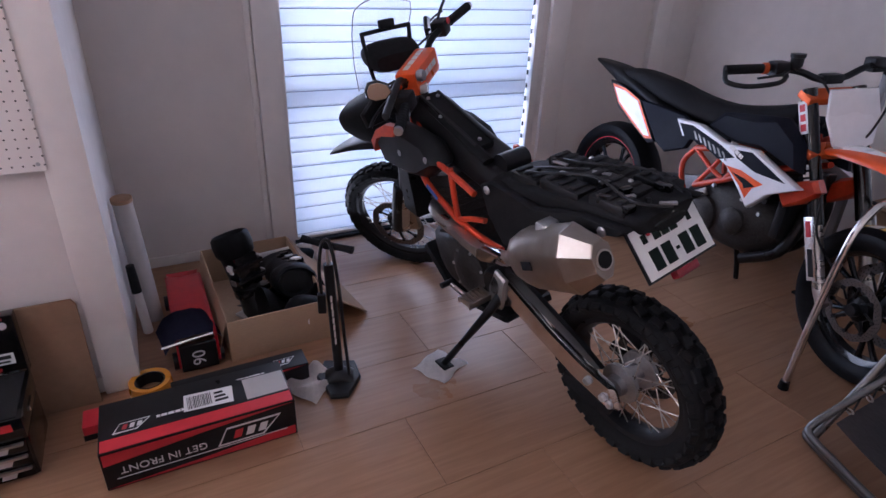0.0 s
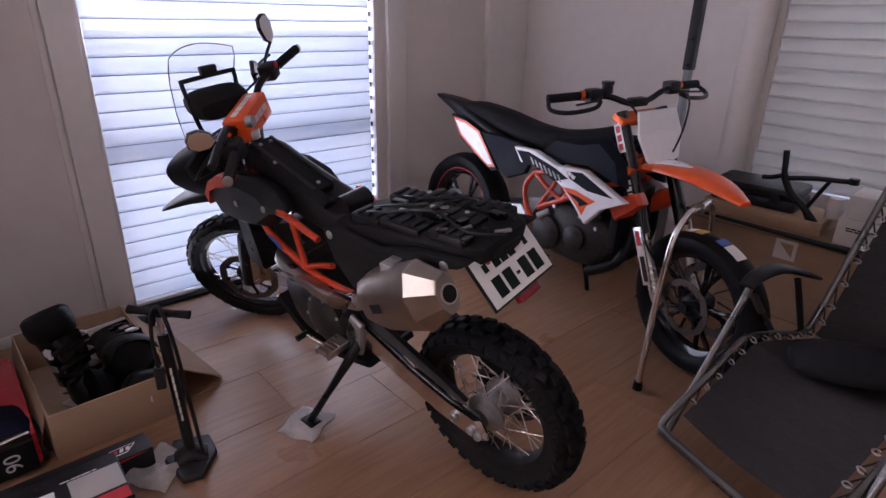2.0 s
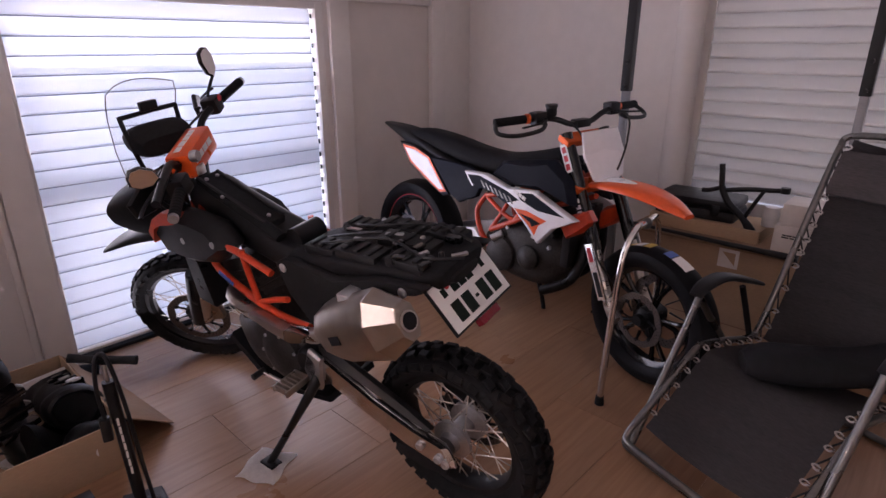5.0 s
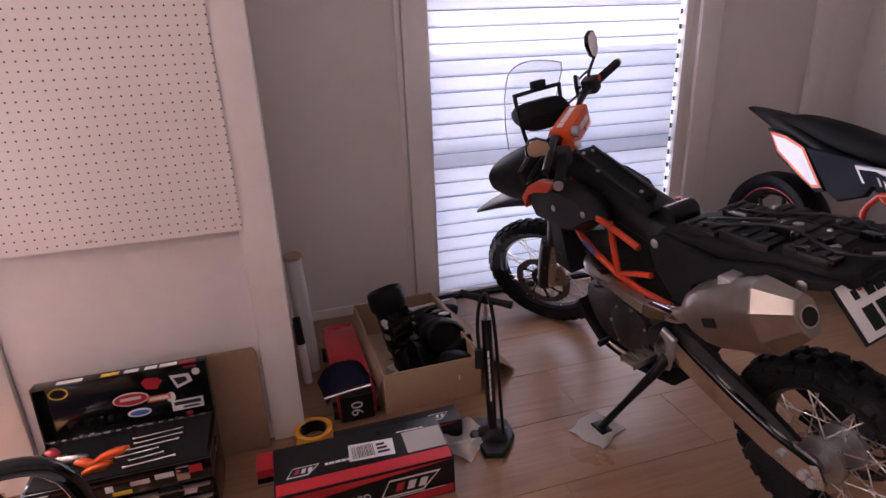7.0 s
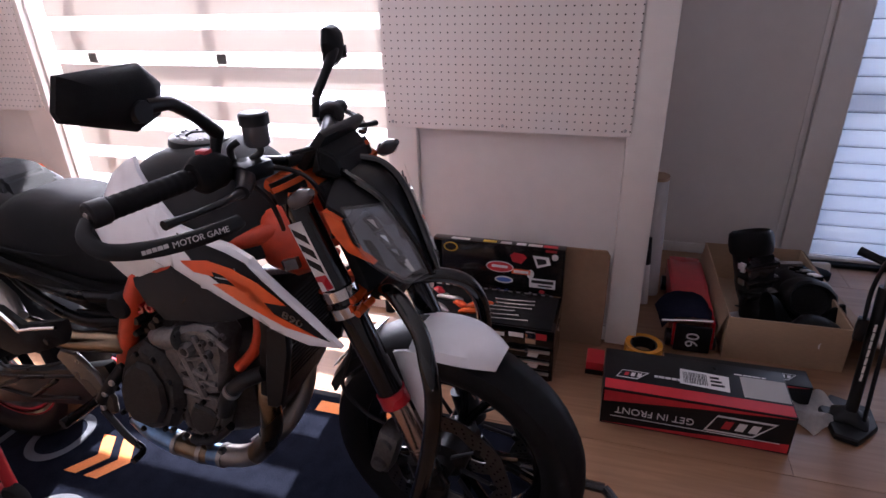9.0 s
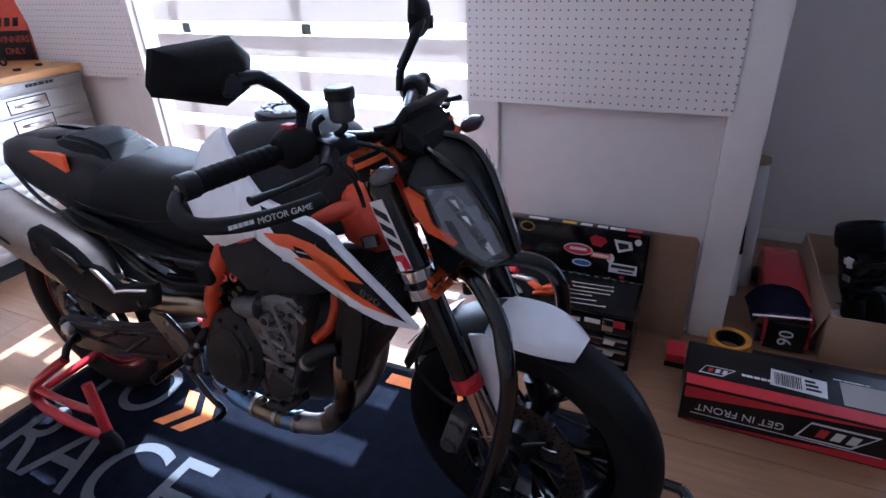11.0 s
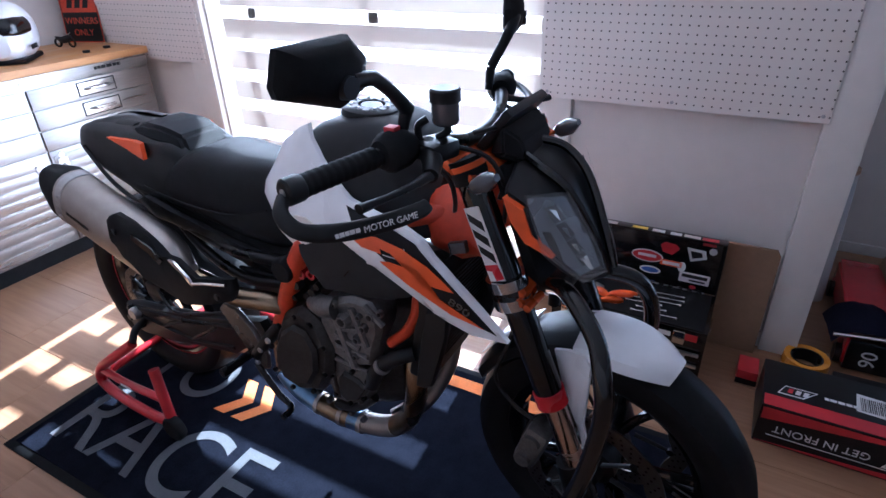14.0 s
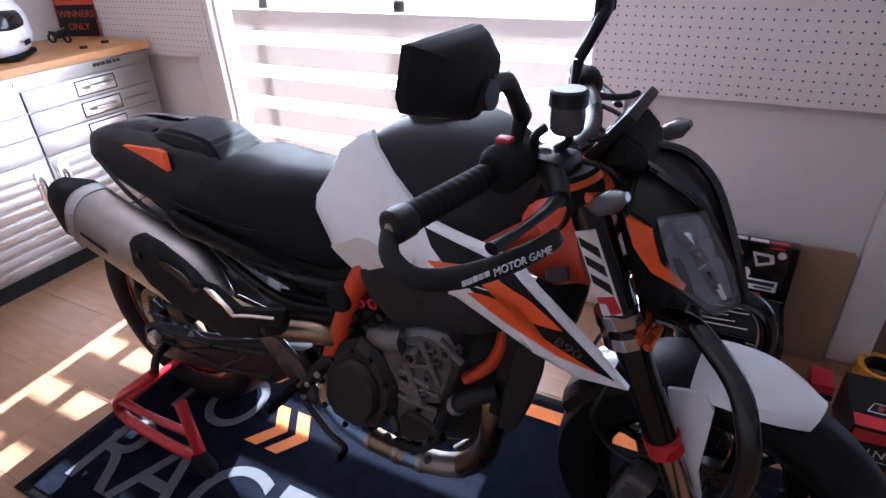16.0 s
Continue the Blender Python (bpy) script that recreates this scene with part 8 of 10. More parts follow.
def parts_box():
    t = thing("parts_box", pose(-0.064, 1.411, 0, 0, 0, 0), "black and red suspension parts box with white slogan", "box")
    bm = B()
    box(bm, 0, 0.53, 0, 0.215, 0, 0.135, 0.004)
    body_ = part("body", bm, M["black_card"], t)
    bm = B()
    slab(bm, [(0.006, 0.128), (0.006, 0.088), (0.26, 0.112), (0.522, 0.130)], -0.0012, -0.0002, 0.0003)
    slab(bm, [(0.006, 0.006), (0.20, 0.006), (0.524, 0.006), (0.524, 0.038), (0.26, 0.018)], -0.0012, -0.0002, 0.0003)
    part("red_stripe", bm, M["red_card"], t, "red printed wedge")
    bm = B()
    box(bm, 0.005, 0.525, 0.004, 0.05, 0.1352, 0.1362)
    part("red_stripe", bm, M["red_card"], t, smooth=False)
    bm = B()
    box(bm, 0.03, 0.50, -0.0013, -0.0003, 0.034, 0.0365)
    part("white_line", bm, M["white_print"], t, smooth=False)
    writing("lettering", "GET IN FRONT", 0.034, M["white_print"], t, Matrix.Translation((0.155, -0.0012, 0.062)) @ UPSIDE @ FACE, "white upside-down lettering")
    emblem(t, Matrix.Translation((0.39, -0.0014, 0.072)) @ UPSIDE, 0.19, 0.062)
    top = Matrix.Translation((0, 0, 0.1358))
    emblem(t, top @ Matrix.Translation((0.085, 0.085, 0.0)) @ Matrix.Rotation(radians(180), 4, "Z") @ Matrix.Rotation(radians(-90), 4, "X"), 0.10, 0.040)
    bars_of_text(t, "printed_marks", 0.08, 0.016, 1, "white_print", top @ Matrix.Translation((0.19, 0.09, 0.0006)) @ Matrix.Rotation(radians(-90), 4, "X"), "white printed marks", 21)
    bars_of_text(t, "printed_marks", 0.09, 0.006, 1, "white_print", top @ Matrix.Translation((0.43, 0.165, 0.0006)) @ Matrix.Rotation(radians(-90), 4, "X"), "white printed marks", 22)
    bm = B()
    box(bm, 0.225, 0.365, 0.075, 0.150, 0.1356, 0.1366, 0, Matrix.Translation((0.295, 0.11, 0)) @ Matrix.Rotation(radians(-4), 4, "Z") @ Matrix.Translation((-0.295, -0.11, 0)))
    lab = part("shipping_label", bm, M["white_print"], t, "white shipping label with bars", smooth=False)
    rnd = random.Random(3)
    bm = B()
    x = 0.235
    while x < 0.30:
        wd = rnd.uniform(0.001, 0.003)
        box(bm, x, x + wd, 0.085, 0.14, 0.1368, 0.1373)
        x += wd + rnd.uniform(0.0015, 0.003)
    for k in range(3):
        box(bm, 0.312, 0.35 - 0.006 * k, 0.088 + 0.018 * k, 0.098 + 0.018 * k, 0.1368, 0.1373)
    part("label_bars", bm, M["black_card"], t, "dark bars on the label", smooth=False)
    bm = B()
    box(bm, 0.40, 0.525, 0.06, 0.16, 0.1355, 0.1361)
    part("tape_patch", bm, M["clear"], t, "strip of clear tape", smooth=False)
    # second, slimmer box behind
    t2 = thing("slim_parts_box", pose(0.13, 1.715, 0, 0, 0, 1.0), "slim black and red parts box on the floor", "box")
    bm = B()
    box(bm, 0, 0.44, -0.07, 0.02, 0, 0.075, 0.003)
    part("body", bm, M["black_card"], t2)
    bm = B()
    slab(bm, [(0.004, 0.07), (0.004, 0.04), (0.25, 0.055), (0.43, 0.07)], -0.0716, -0.0704, 0.0002)
    part("red_stripe", bm, M["red_card"], t2)
    bars_of_text(t2, "printed_marks", 0.12, 0.016, 1, "white_print", Matrix.Translation((0.25, -0.03, 0.0758)) @ Matrix.Rotation(radians(-90), 4, "X"), "white printed marks", 5)
    emblem(t2, Matrix.Translation((0.36, -0.03, 0.0758)) @ Matrix.Rotation(radians(180), 4, "Z") @ Matrix.Rotation(radians(-90), 4, "X"), 0.09, 0.034)
    bm = B()
    box(bm, -0.125, -0.066, 1.645, 1.73, 0, 0.052, 0.003)
    t3 = solo("small_box", bm, M["red_card"], "small red and black cardboard box", "box")
    bm = B()
    box(bm, -0.126, -0.065, 1.6435, 1.6447, 0.002, 0.022)
    part("black_band", bm, M["black_card"], t3, smooth=False)


parts_box()


def tape_roll():
    t = thing("tape_roll", at(0.068, 1.815, 0), "amber adhesive tape roll lying on the floor", "tape roll")
    up = Matrix.Rotation(radians(90), 4, "X")
    bm = B()
    lathe(bm, [(0.048, -0.022), (0.066, -0.024), (0.068, 0), (0.066, 0.024), (0.048, 0.022)], 36, at(0, 0, 0.024) @ up)
    part("tape", bm, M["amber"], t)
    bm = B()
    lathe(bm, [(0.043, -0.022), (0.048, -0.022), (0.048, 0.022), (0.043, 0.022)], 36, at(0, 0, 0.0245) @ up)
    part("core", bm, M["black_card"], t, "dark cardboard core")


tape_roll()


def tool_chest():
    t = thing("tool_chest", at(-0.475, 1.556, 0), "open black steel tool chest covered in stickers", "tool chest")
    W2 = 0.243
    bm = B()
    box(bm, -W2, W2, 0.012, 0.225, 0.0, 0.135, 0.003)
    part("body", bm, M["black_gloss"], t)
    for k, (z0, z1) in enumerate(((0.006, 0.046), (0.05, 0.090), (0.094, 0.134))):
        bm = B()
        box(bm, -W2 + 0.008, W2 - 0.008, 0.0, 0.014, z0, z1, 0.003)
        d = part("drawer", bm, M["black_gloss"], t, "black drawer with a steel pull")
        bm = B()
        box(bm, -W2 + 0.012, W2 - 0.012, -0.010, 0.002, z1 - 0.010, z1 - 0.002, 0.002)
        part("pull", bm, M["steel"], d, "bright steel drawer pull")
        for i, (x, w, c) in enumerate(((-0.15 + 0.03 * k, 0.05, "red_card"), (-0.04 + 0.02 * k, 0.07, "white_print"), (0.10 - 0.02 * k, 0.06, ("yellow", "red_card", "white_print")[k]), (0.175, 0.04, "white_print"))):
            bm = B()
            slab(bm, [(x - w / 2, z0 + 0.008), (x + w / 2 - 0.006, z0 + 0.007), (x + w / 2, z0 + 0.024), (x - w / 2 + 0.005, z0 + 0.025)], -0.0012, -0.0002, 0.0003)
            part("sticker", bm, M[c], d, "small printed sticker")
    bm = B()
    box(bm, -W2, W2, 0.004, 0.235, 0.138, 0.208, 0.003)
    top = part("till", bm, M["black_gloss"], t, "upper section with clasps")
    for x in (-0.19, 0.165):
        bm = B()
        box(bm, x - 0.018, x + 0.018, -0.004, 0.004, 0.155, 0.20, 0.003)
        part("clasp", bm, M["chrome"], t, "bright metal clasp")
    for x, z, w, h, c in ((0.20, 0.183, 0.035, 0.024, "red_card"), (0.115, 0.18, 0.05, 0.016, "white_print"), (0.05, 0.175, 0.05, 0.014, "card_white"), (-0.03, 0.172, 0.02, 0.02, "white_print"), (0.0, 0.152, 0.05, 0.012, "yellow")):
        bm = B()
        box(bm, x - w / 2, x + w / 2, 0.0022, 0.0036, z - h / 2, z + h / 2)
        part("sticker", bm, M[c], t, smooth=False)
    # tray with tools
    rnd = random.Random(12)
    bm = B()
    box(bm, -W2 + 0.012, W2 - 0.012, 0.012, 0.225, 0.2085, 0.2115)
    part("tray", bm, M["black_matt"], t, "black foam tool tray", smooth=False)
    for i in range(6):
        y = 0.03 + 0.026 * i
        x0 = rnd.uniform(-0.02, 0.04)
        l = rnd.uniform(0.08, 0.17)
        bm = B()
        tube(bm, [(x0, y, 0.2165), (x0 + l * 0.1, y, 0.2165), (x0 + l * 0.9, y + 0.008, 0.2165), (x0 + l, y + 0.008, 0.2165)], [0.006, 0.003, 0.003, 0.0065], 8, 2)
        part("spanner", bm, M["chrome"], t, "bright chrome spanner")
    for i in range(14):
        x = -0.20 + 0.030 * i
        bm = B()
        lathe(bm, [(0, -0.009), (0.0085, -0.009), (0.0085, 0.009), (0.005, 0.009), (0.005, -0.006)], 12, at(x, 0.207, 0.2205) @ Matrix.Rotation(radians(90), 4, "X"), closed=False)
        part("socket", bm, M["chrome"], t, "chrome socket")
    for x, y, c, w in ((-0.205, 0.165, "red_card", 0.024), (-0.15, 0.12, "steel", 0.05), (-0.10, 0.085, "orange", 0.032), (-0.035, 0.10, "orange", 0.05), (-0.17, 0.05, "steel", 0.045), (-0.06, 0.05, "anod", 0.04)):
        bm = B()
        body(bm, smooth_stations([(-w, 0, -0.006, 0.004, 0.006, 0.006), (-w * 0.4, 0.003, -0.008, 0.012, 0.014, 0.012), (w * 0.4, -0.002, -0.008, 0.014, 0.016, 0.012), (w, 0, -0.006, 0.004, 0.006, 0.006)], 3), 12, 2.4)
        bm.transform(at(x, y, 0.219) @ Matrix.Rotation(rnd.uniform(-0.6, 0.6), 4, "Z"))
        part("loose_tool", bm, M[c], t, "small loose tool")
    # lid
    bm = B()
    m = Matrix.Translation((0, 0.235, 0.205)) @ Matrix.Rotation(radians(-5), 4, "X")
    box(bm, -W2, W2, 0.012, 0.022, 0.0, 0.195, 0.003, m)
    box(bm, -W2, W2, -0.022, 0.022, 0.190, 0.1975, 0.003, m)
    for x in (-W2, W2 - 0.005):
        box(bm, x, x + 0.005, -0.02, 0.02, 0.0, 0.19, 0.001, m)
    lid = part("lid", bm, M["black_gloss"], t, "raised black lid with stickers")

    def sticker(x, z, pts, c, depth=0):
        b2 = B()
        slab(b2, [(x + u, z + v) for u, v in pts], 0.0108 - depth * 0.001, 0.0118 - depth * 0.001, 0.0002)
        b2.transform(m)
        part("sticker", b2, M[c], lid, "printed sticker")

    def oval(w, h, n=14):
        return [(w / 2 * math.cos(2 * math.pi * i / n), h / 2 * math.sin(2 * math.pi * i / n)) for i in range(n)]

    def rect(w, h):
        return [(-w / 2, -h / 2), (w / 2, -h / 2), (w / 2, h / 2), (-w / 2, h / 2)]
    sticker(-0.185, 0.155, oval(0.055, 0.038), "yellow")
    sticker(-0.185, 0.155, oval(0.045, 0.029), "black_card", 1)
    sticker(0.005, 0.095, oval(0.105, 0.045), "white_print")
    sticker(0.005, 0.095, oval(0.097, 0.038), "red_card", 1)
    sticker(0.005, 0.097, rect(0.06, 0.010), "white_print", 2)
    sticker(0.085, 0.083, rect(0.07, 0.020), "orange")
    sticker(0.085, 0.083, rect(0.055, 0.011), "white_print", 1)
    sticker(0.072, 0.135, [(-0.03, 0.01), (-0.015, 0.022), (0.02, 0.018), (0.032, 0.005), (0.012, -0.02), (-0.02, -0.015)], "red_card")
    sticker(0.155, 0.13, [(-0.03, 0.022), (0.028, 0.02), (0.036, -0.008), (-0.012, -0.026)], "white_print")
    sticker(0.155, 0.13, [(-0.018, 0.012), (0.018, 0.011), (0.022, -0.004), (-0.008, -0.014)], "black_card", 1)
    sticker(0.205, 0.152, oval(0.024, 0.024), "white_print")
    sticker(0.12, 0.078, oval(0.026, 0.036), "white_print")
    sticker(0.165, 0.045, rect(0.095, 0.036), "white_print")
    sticker(0.165, 0.051, rect(0.08, 0.012), "black_card", 1)
    sticker(0.175, 0.036, rect(0.05, 0.006), "black_card", 1)
    sticker(0.022, 0.045, oval(0.07, 0.028), "white_print")
    sticker(0.022, 0.045, oval(0.058, 0.018), "blue_print", 1)
    sticker(0.165, 0.012, oval(0.022, 0.014), "red_card")
    sticker(0.19, 0.178, rect(0.04, 0.018), "red_card")
    for x, w, c in ((-0.14, 0.07, "card_white"), (-0.03, 0.05, "yellow"), (0.03, 0.04, "white_print"), (0.085, 0.035, "white_print"), (0.135, 0.05, "card_white"), (0.19, 0.05, "red_card")):
        b2 = B()
        box(b2, x - w / 2, x + w / 2, -0.018, 0.004, 0.1978, 0.1986, 0, m)
        part("sticker", b2, M[c], lid, smooth=False)
    for x in (-W2 - 0.006, W2):
        bm = B()
        box(bm, x, x + 0.006, 0.09, 0.15, 0.16, 0.175, 0.002)
        part("side_handle", bm, M["chrome"], t)


tool_chest()
bm = B()
slab(bm, [(-0.27, 0.0), (-0.082, 0.0), (-0.08, 0.372), (-0.092, 0.392), (-0.27, 0.392)], 1.822, 1.832, 0.002)
bm.transform(Matrix.Translation((0, 1.83, 0)) @ Matrix.Rotation(radians(-2.0), 4, "X") @ Matrix.Translation((0, -1.83, 0)))
solo("cardboard_sheet", bm, M["card_dark"], "brown cardboard sheet leaning on the wall", "cardboard")


def open_carton():
    t = thing("open_carton", pose(0.34, 1.865, 0, 0, 0, 1.5), "open brown carton holding black riding boots", "carton")
    w, d, h, th = 0.385, 0.64, 0.172, 0.006
    for nm, b in (("front_side", (0, w, 0, th, 0, h)), ("back_side", (0, w, d - th, d, 0, h)), ("left_side", (0, th, th, d - th, 0, h)), ("right_side", (w - th, w, th, d - th, 0, h)), ("bottom", (th, w - th, th, d - th, 0.0, th))):
        bm = B()
        box(bm, *b, 0.0015)
        part(nm, bm, M["card"], t)
    for nm, pts in (("flap", [(w, 0.02, h - 0.002), (w, d - 0.02, h - 0.002), (w + 0.15, d - 0.06, 0.006), (w + 0.19, 0.10, 0.006)]), ("flap", [(0, 0.02, h - 0.002), (0, d - 0.02, h - 0.002), (-0.025, d - 0.03, 0.05), (-0.03, 0.03, 0.05)])):
        bm = B()
        vs = [bm.verts.new(p) for p in pts] + [bm.verts.new((p[0], p[1], p[2] + 0.005)) for p in pts]
        bm.faces.new(vs[:4])
        bm.faces.new(vs[4:])
        for i in range(4):
            bm.faces.new((vs[i], vs[(i + 1) % 4], vs[4 + (i + 1) % 4], vs[4 + i]))
        part(nm, bm, M["card_dark"] if pts[0][0] > 0.1 else M["card"], t, "folded brown flap", smooth=False)


open_carton()


def boot(m, label):
    t = thing("riding_boot", m, label, "boot", "riding boots")

    def sleeve(rows, n=22):
        bm = B()
        st = []
        for z, x, rx, ry, tip in rows:
            ring = []
            for q in range(n):
                a = 2 * math.pi * q / n
                wob = 1 + 0.035 * math.sin(3 * a + 21 * z) + 0.02 * math.sin(7 * a - 33 * z)
                ring.append(bm.verts.new((x + rx * wob * math.cos(a), ry * wob * math.sin(a), z + tip * math.cos(a))))
            st.append(ring)
        for a, c in zip(st, st[1:]):
            for q in range(n):
                bm.faces.new((a[q], a[(q + 1) % n], c[(q + 1) % n], c[q]))
        bm.faces.new(st[0])
        bm.faces.new(st[-1][::-1])
        return bm
    part("foot", sleeve(((0.0, 0.045, 0.138, 0.048, 0), (0.025, 0.045, 0.142, 0.052, 0), (0.055, 0.04, 0.132, 0.050, -0.008), (0.085, 0.015, 0.105, 0.050, -0.016), (0.115, -0.018, 0.076, 0.050, -0.012), (0.14, -0.032, 0.066, 0.050, 0))), M["boot"], t, "black leather boot foot")
    part("shaft", sleeve(((0.12, -0.03, 0.066, 0.052, 0), (0.16, -0.042, 0.064, 0.054, 0.004), (0.175, -0.036, 0.067, 0.055, 0), (0.22, -0.044, 0.068, 0.058, 0), (0.235, -0.038, 0.072, 0.060, 0.004), (0.29, -0.044, 0.074, 0.062, 0.008))), M["boot"], t, "creased black boot shaft")
    part("padded_cuff", sleeve(((0.275, -0.044, 0.078, 0.066, 0.010), (0.285, -0.044, 0.084, 0.071, 0.010), (0.32, -0.044, 0.088, 0.074, 0.014), (0.355, -0.046, 0.084, 0.072, 0.016), (0.365, -0.046, 0.074, 0.062, 0.016), (0.345, -0.046, 0.058, 0.05, 0.016))), M["boot"], t, "padded black cuff")
    plate_part(t, "shin_plate", [(0.022, 0.15), (0.034, 0.19), (0.036, 0.25), (0.030, 0.285), (0.014, 0.285), (0.016, 0.19), (0.006, 0.15)], -0.046, 0.046, "black_gloss", "black plastic shin plate")
    bm = B()
    slab(bm, [(-0.098, -0.012), (-0.100, 0.010), (-0.04, 0.012), (0.07, 0.012), (0.188, 0.012), (0.186, 0.0), (0.15, -0.010), (0.02, -0.010), (-0.02, -0.012)], -0.055, 0.055, 0.006)
    part("sole", bm, M["card_white"], t, "pale boot sole")
    for k, (z, c) in enumerate(((0.125, "black_gloss"), (0.185, "steel"), (0.245, "white_print"))):
        bm = B()
        box(bm, -0.03, 0.042, -0.064, 0.064, z - 0.011, z + 0.011, 0.006)
        strap = part("buckle_strap", bm, M["black_gloss"], t, "black buckle strap")
        for s in (-1, 1):
            bm = B()
            box(bm, -0.012, 0.022, s * 0.063, s * 0.070, z - 0.012, z + 0.010, 0.003)
            part("buckle", bm, M[c], strap)
    for s in (-1, 1):
        bm = B()
        slab(bm, [(0.0, 0.262), (0.03, 0.262), (0.022, 0.225), (0.0, 0.222)], s * 0.060, s * 0.068, 0.002)
        part("side_patch", bm, M["white_print"], t, "small white side patch")
    return t


boot(pose(0.49, 2.11, 0.02, 5, -9, -68), "tall black riding boot standing in the carton")
boot(pose(0.63, 2.44, 0.085, 78, 0, 10), "black riding boot lying on its side in the carton")


def elbow_guard():
    t = thing("body_armour", pose(0.655, 1.96, 0.075, 0, 0, 20), "black body armour with orange patches in the carton", "armour")
    bm = B()
    body(bm, smooth_stations([(-0.10, 0, -0.04, 0.03, 0.05, 0.04), (-0.04, 0.02, -0.05, 0.08, 0.07, 0.05), (0.03, 0.0, -0.05, 0.07, 0.07, 0.06), (0.09, 0.0, -0.04, 0.03, 0.04, 0.03)], 3), 16, 2.3)
    part("shell", bm, M["boot"], t)
    bm = B()
    lathe(bm, [(0.0, -0.006), (0.022, -0.006), (0.024, 0.0), (0.0, 0.0)], 16, at(-0.03, -0.07, 0.02), closed=False)
    part("round_badge", bm, M["card_white"], t, "pale round badge")
    bm = B()
    box(bm, 0.0, 0.04, -0.074, -0.066, -0.01, 0.05, 0.004)
    part("orange_patch", bm, M["orange"], t, "orange patch")


elbow_guard()


def jack():
    t = thing("floor_jack", pose(0.16, 1.86, 0, 0, 0, 0), "long low red steel floor jack", "floor jack")
    bm = B()
    slab(bm, [(0, 0.03), (0.02, 0.125), (0.30, 0.13), (0.55, 0.115), (0.56, 0.03)], 0.0, 0.012, 0.002)
    slab(bm, [(0, 0.03), (0.02, 0.125), (0.30, 0.13), (0.55, 0.115), (0.56, 0.03)], 0.128, 0.14, 0.002)
    bm.transform(Matrix.Rotation(radians(90), 4, "Z") @ Matrix.Translation((0, -0.145, 0)))
    part("side_plate", bm, M["red"], t)
    bm = B()
    box(bm, 0.012, 0.135, 0.06, 0.56, 0.118, 0.128, 0.003)
    part("top_plate", bm, M["red"], t, "red top plate")
    bm = B()
    box(bm, 0.012, 0.135, -0.004, 0.01, 0.012, 0.118, 0.003)
    fp = part("front_plate", bm, M["black_card"], t, "dark front plate with pale number")
    writing("lettering", "90", 0.062, M["white_print"], t, Matrix.Translation((0.075, -0.0048, 0.062)) @ Matrix.Rotation(radians(-90), 4, "Y") @ FACE, "pale number turned on its side")
    for x in (0.0, 0.147):
        for y in (0.05, 0.48):
            bm = B()
            rod(bm, (x - 0.012, y, 0.032), (x + 0.012, y, 0.032), 0.032, n=18)
            part("wheel", bm, M["black_metal"], t, "small steel wheel")
    bar(t, "handle_socket", [(-0.04, -0.012, 0.135), (0.05, -0.008, 0.145), (0.13, -0.004, 0.15)], 0.006, "chrome", "bright steel lever", k=1)
    bm = B()
    n = 12
    rnd = random.Random(4)
    g = [[bm.verts.new((-0.03 + 0.20 * i / n, 0.02 + 0.16 * j / n, 0.143 + 0.022 * math.sin(3.1 * i / n) * math.sin(2.5 * j / n) + rnd.uniform(-0.003, 0.003) - (0.05 * ((i / n - 0.5) * 2) ** 4) - 0.02 * max(0, 0.3 - j / n))) for j in range(n + 1)] for i in range(n + 1)]
    for i in range(n):
        for j in range(n):
            bm.faces.new((g[i][j], g[i + 1][j], g[i + 1][j + 1], g[i][j + 1]))
    bmesh.ops.solidify(bm, geom=bm.faces[:], thickness=0.004)
    solo("cap", bm, M["navy_cloth"], "folded navy cloth lying on the red jack", "cloth", m=pose(0.16, 1.86, 0, 0, 0, 8))


jack()


def wrapped_tubes():
    t = thing("cardboard_tube", pose(0.10, 2.30, 0, 0, 0, 0), "tall roll in clear wrap standing in the corner", "roll")
    bm = B()
    tube(bm, [(0.0, 0.0, 0.0), (-0.012, -0.02, 0.30), (-0.022, -0.035, 0.54)], [0.036, 0.036, 0.034], 20, 3)
    part("wrap", bm, M["clear"], t, "clear plastic wrap")
    bm = B()
    tube(bm, [(0.0, 0.0, 0.002), (-0.012, -0.02, 0.30), (-0.02, -0.033, 0.52)], 0.029, 20, 3)
    part("paper_roll", bm, M["card_white"], t, "pale paper roll")
    bm = B()
    tube(bm, [(-0.0215, -0.0345, 0.53), (-0.022, -0.0355, 0.545)], 0.037, 20, 1)
    part("rim", bm, M["card_dark"], t, "brown rim")
    t2 = thing("hand_tool", pose(0.075, 2.20, 0, 0, 0, 0), "grey rod with a black foam grip standing upright", "tool")
    bar(t2, "shaft", [(0.0, 0.0, 0.0), (-0.01, 0.0, 0.20)], [0.018, 0.016], "card_white", "pale shaft", k=1)
    bar(t2, "grip", [(-0.0095, 0.0, 0.185), (-0.014, 0.0, 0.30)], [0.018, 0.015], "black_matt", "black foam grip", k=1)


wrapped_tubes()


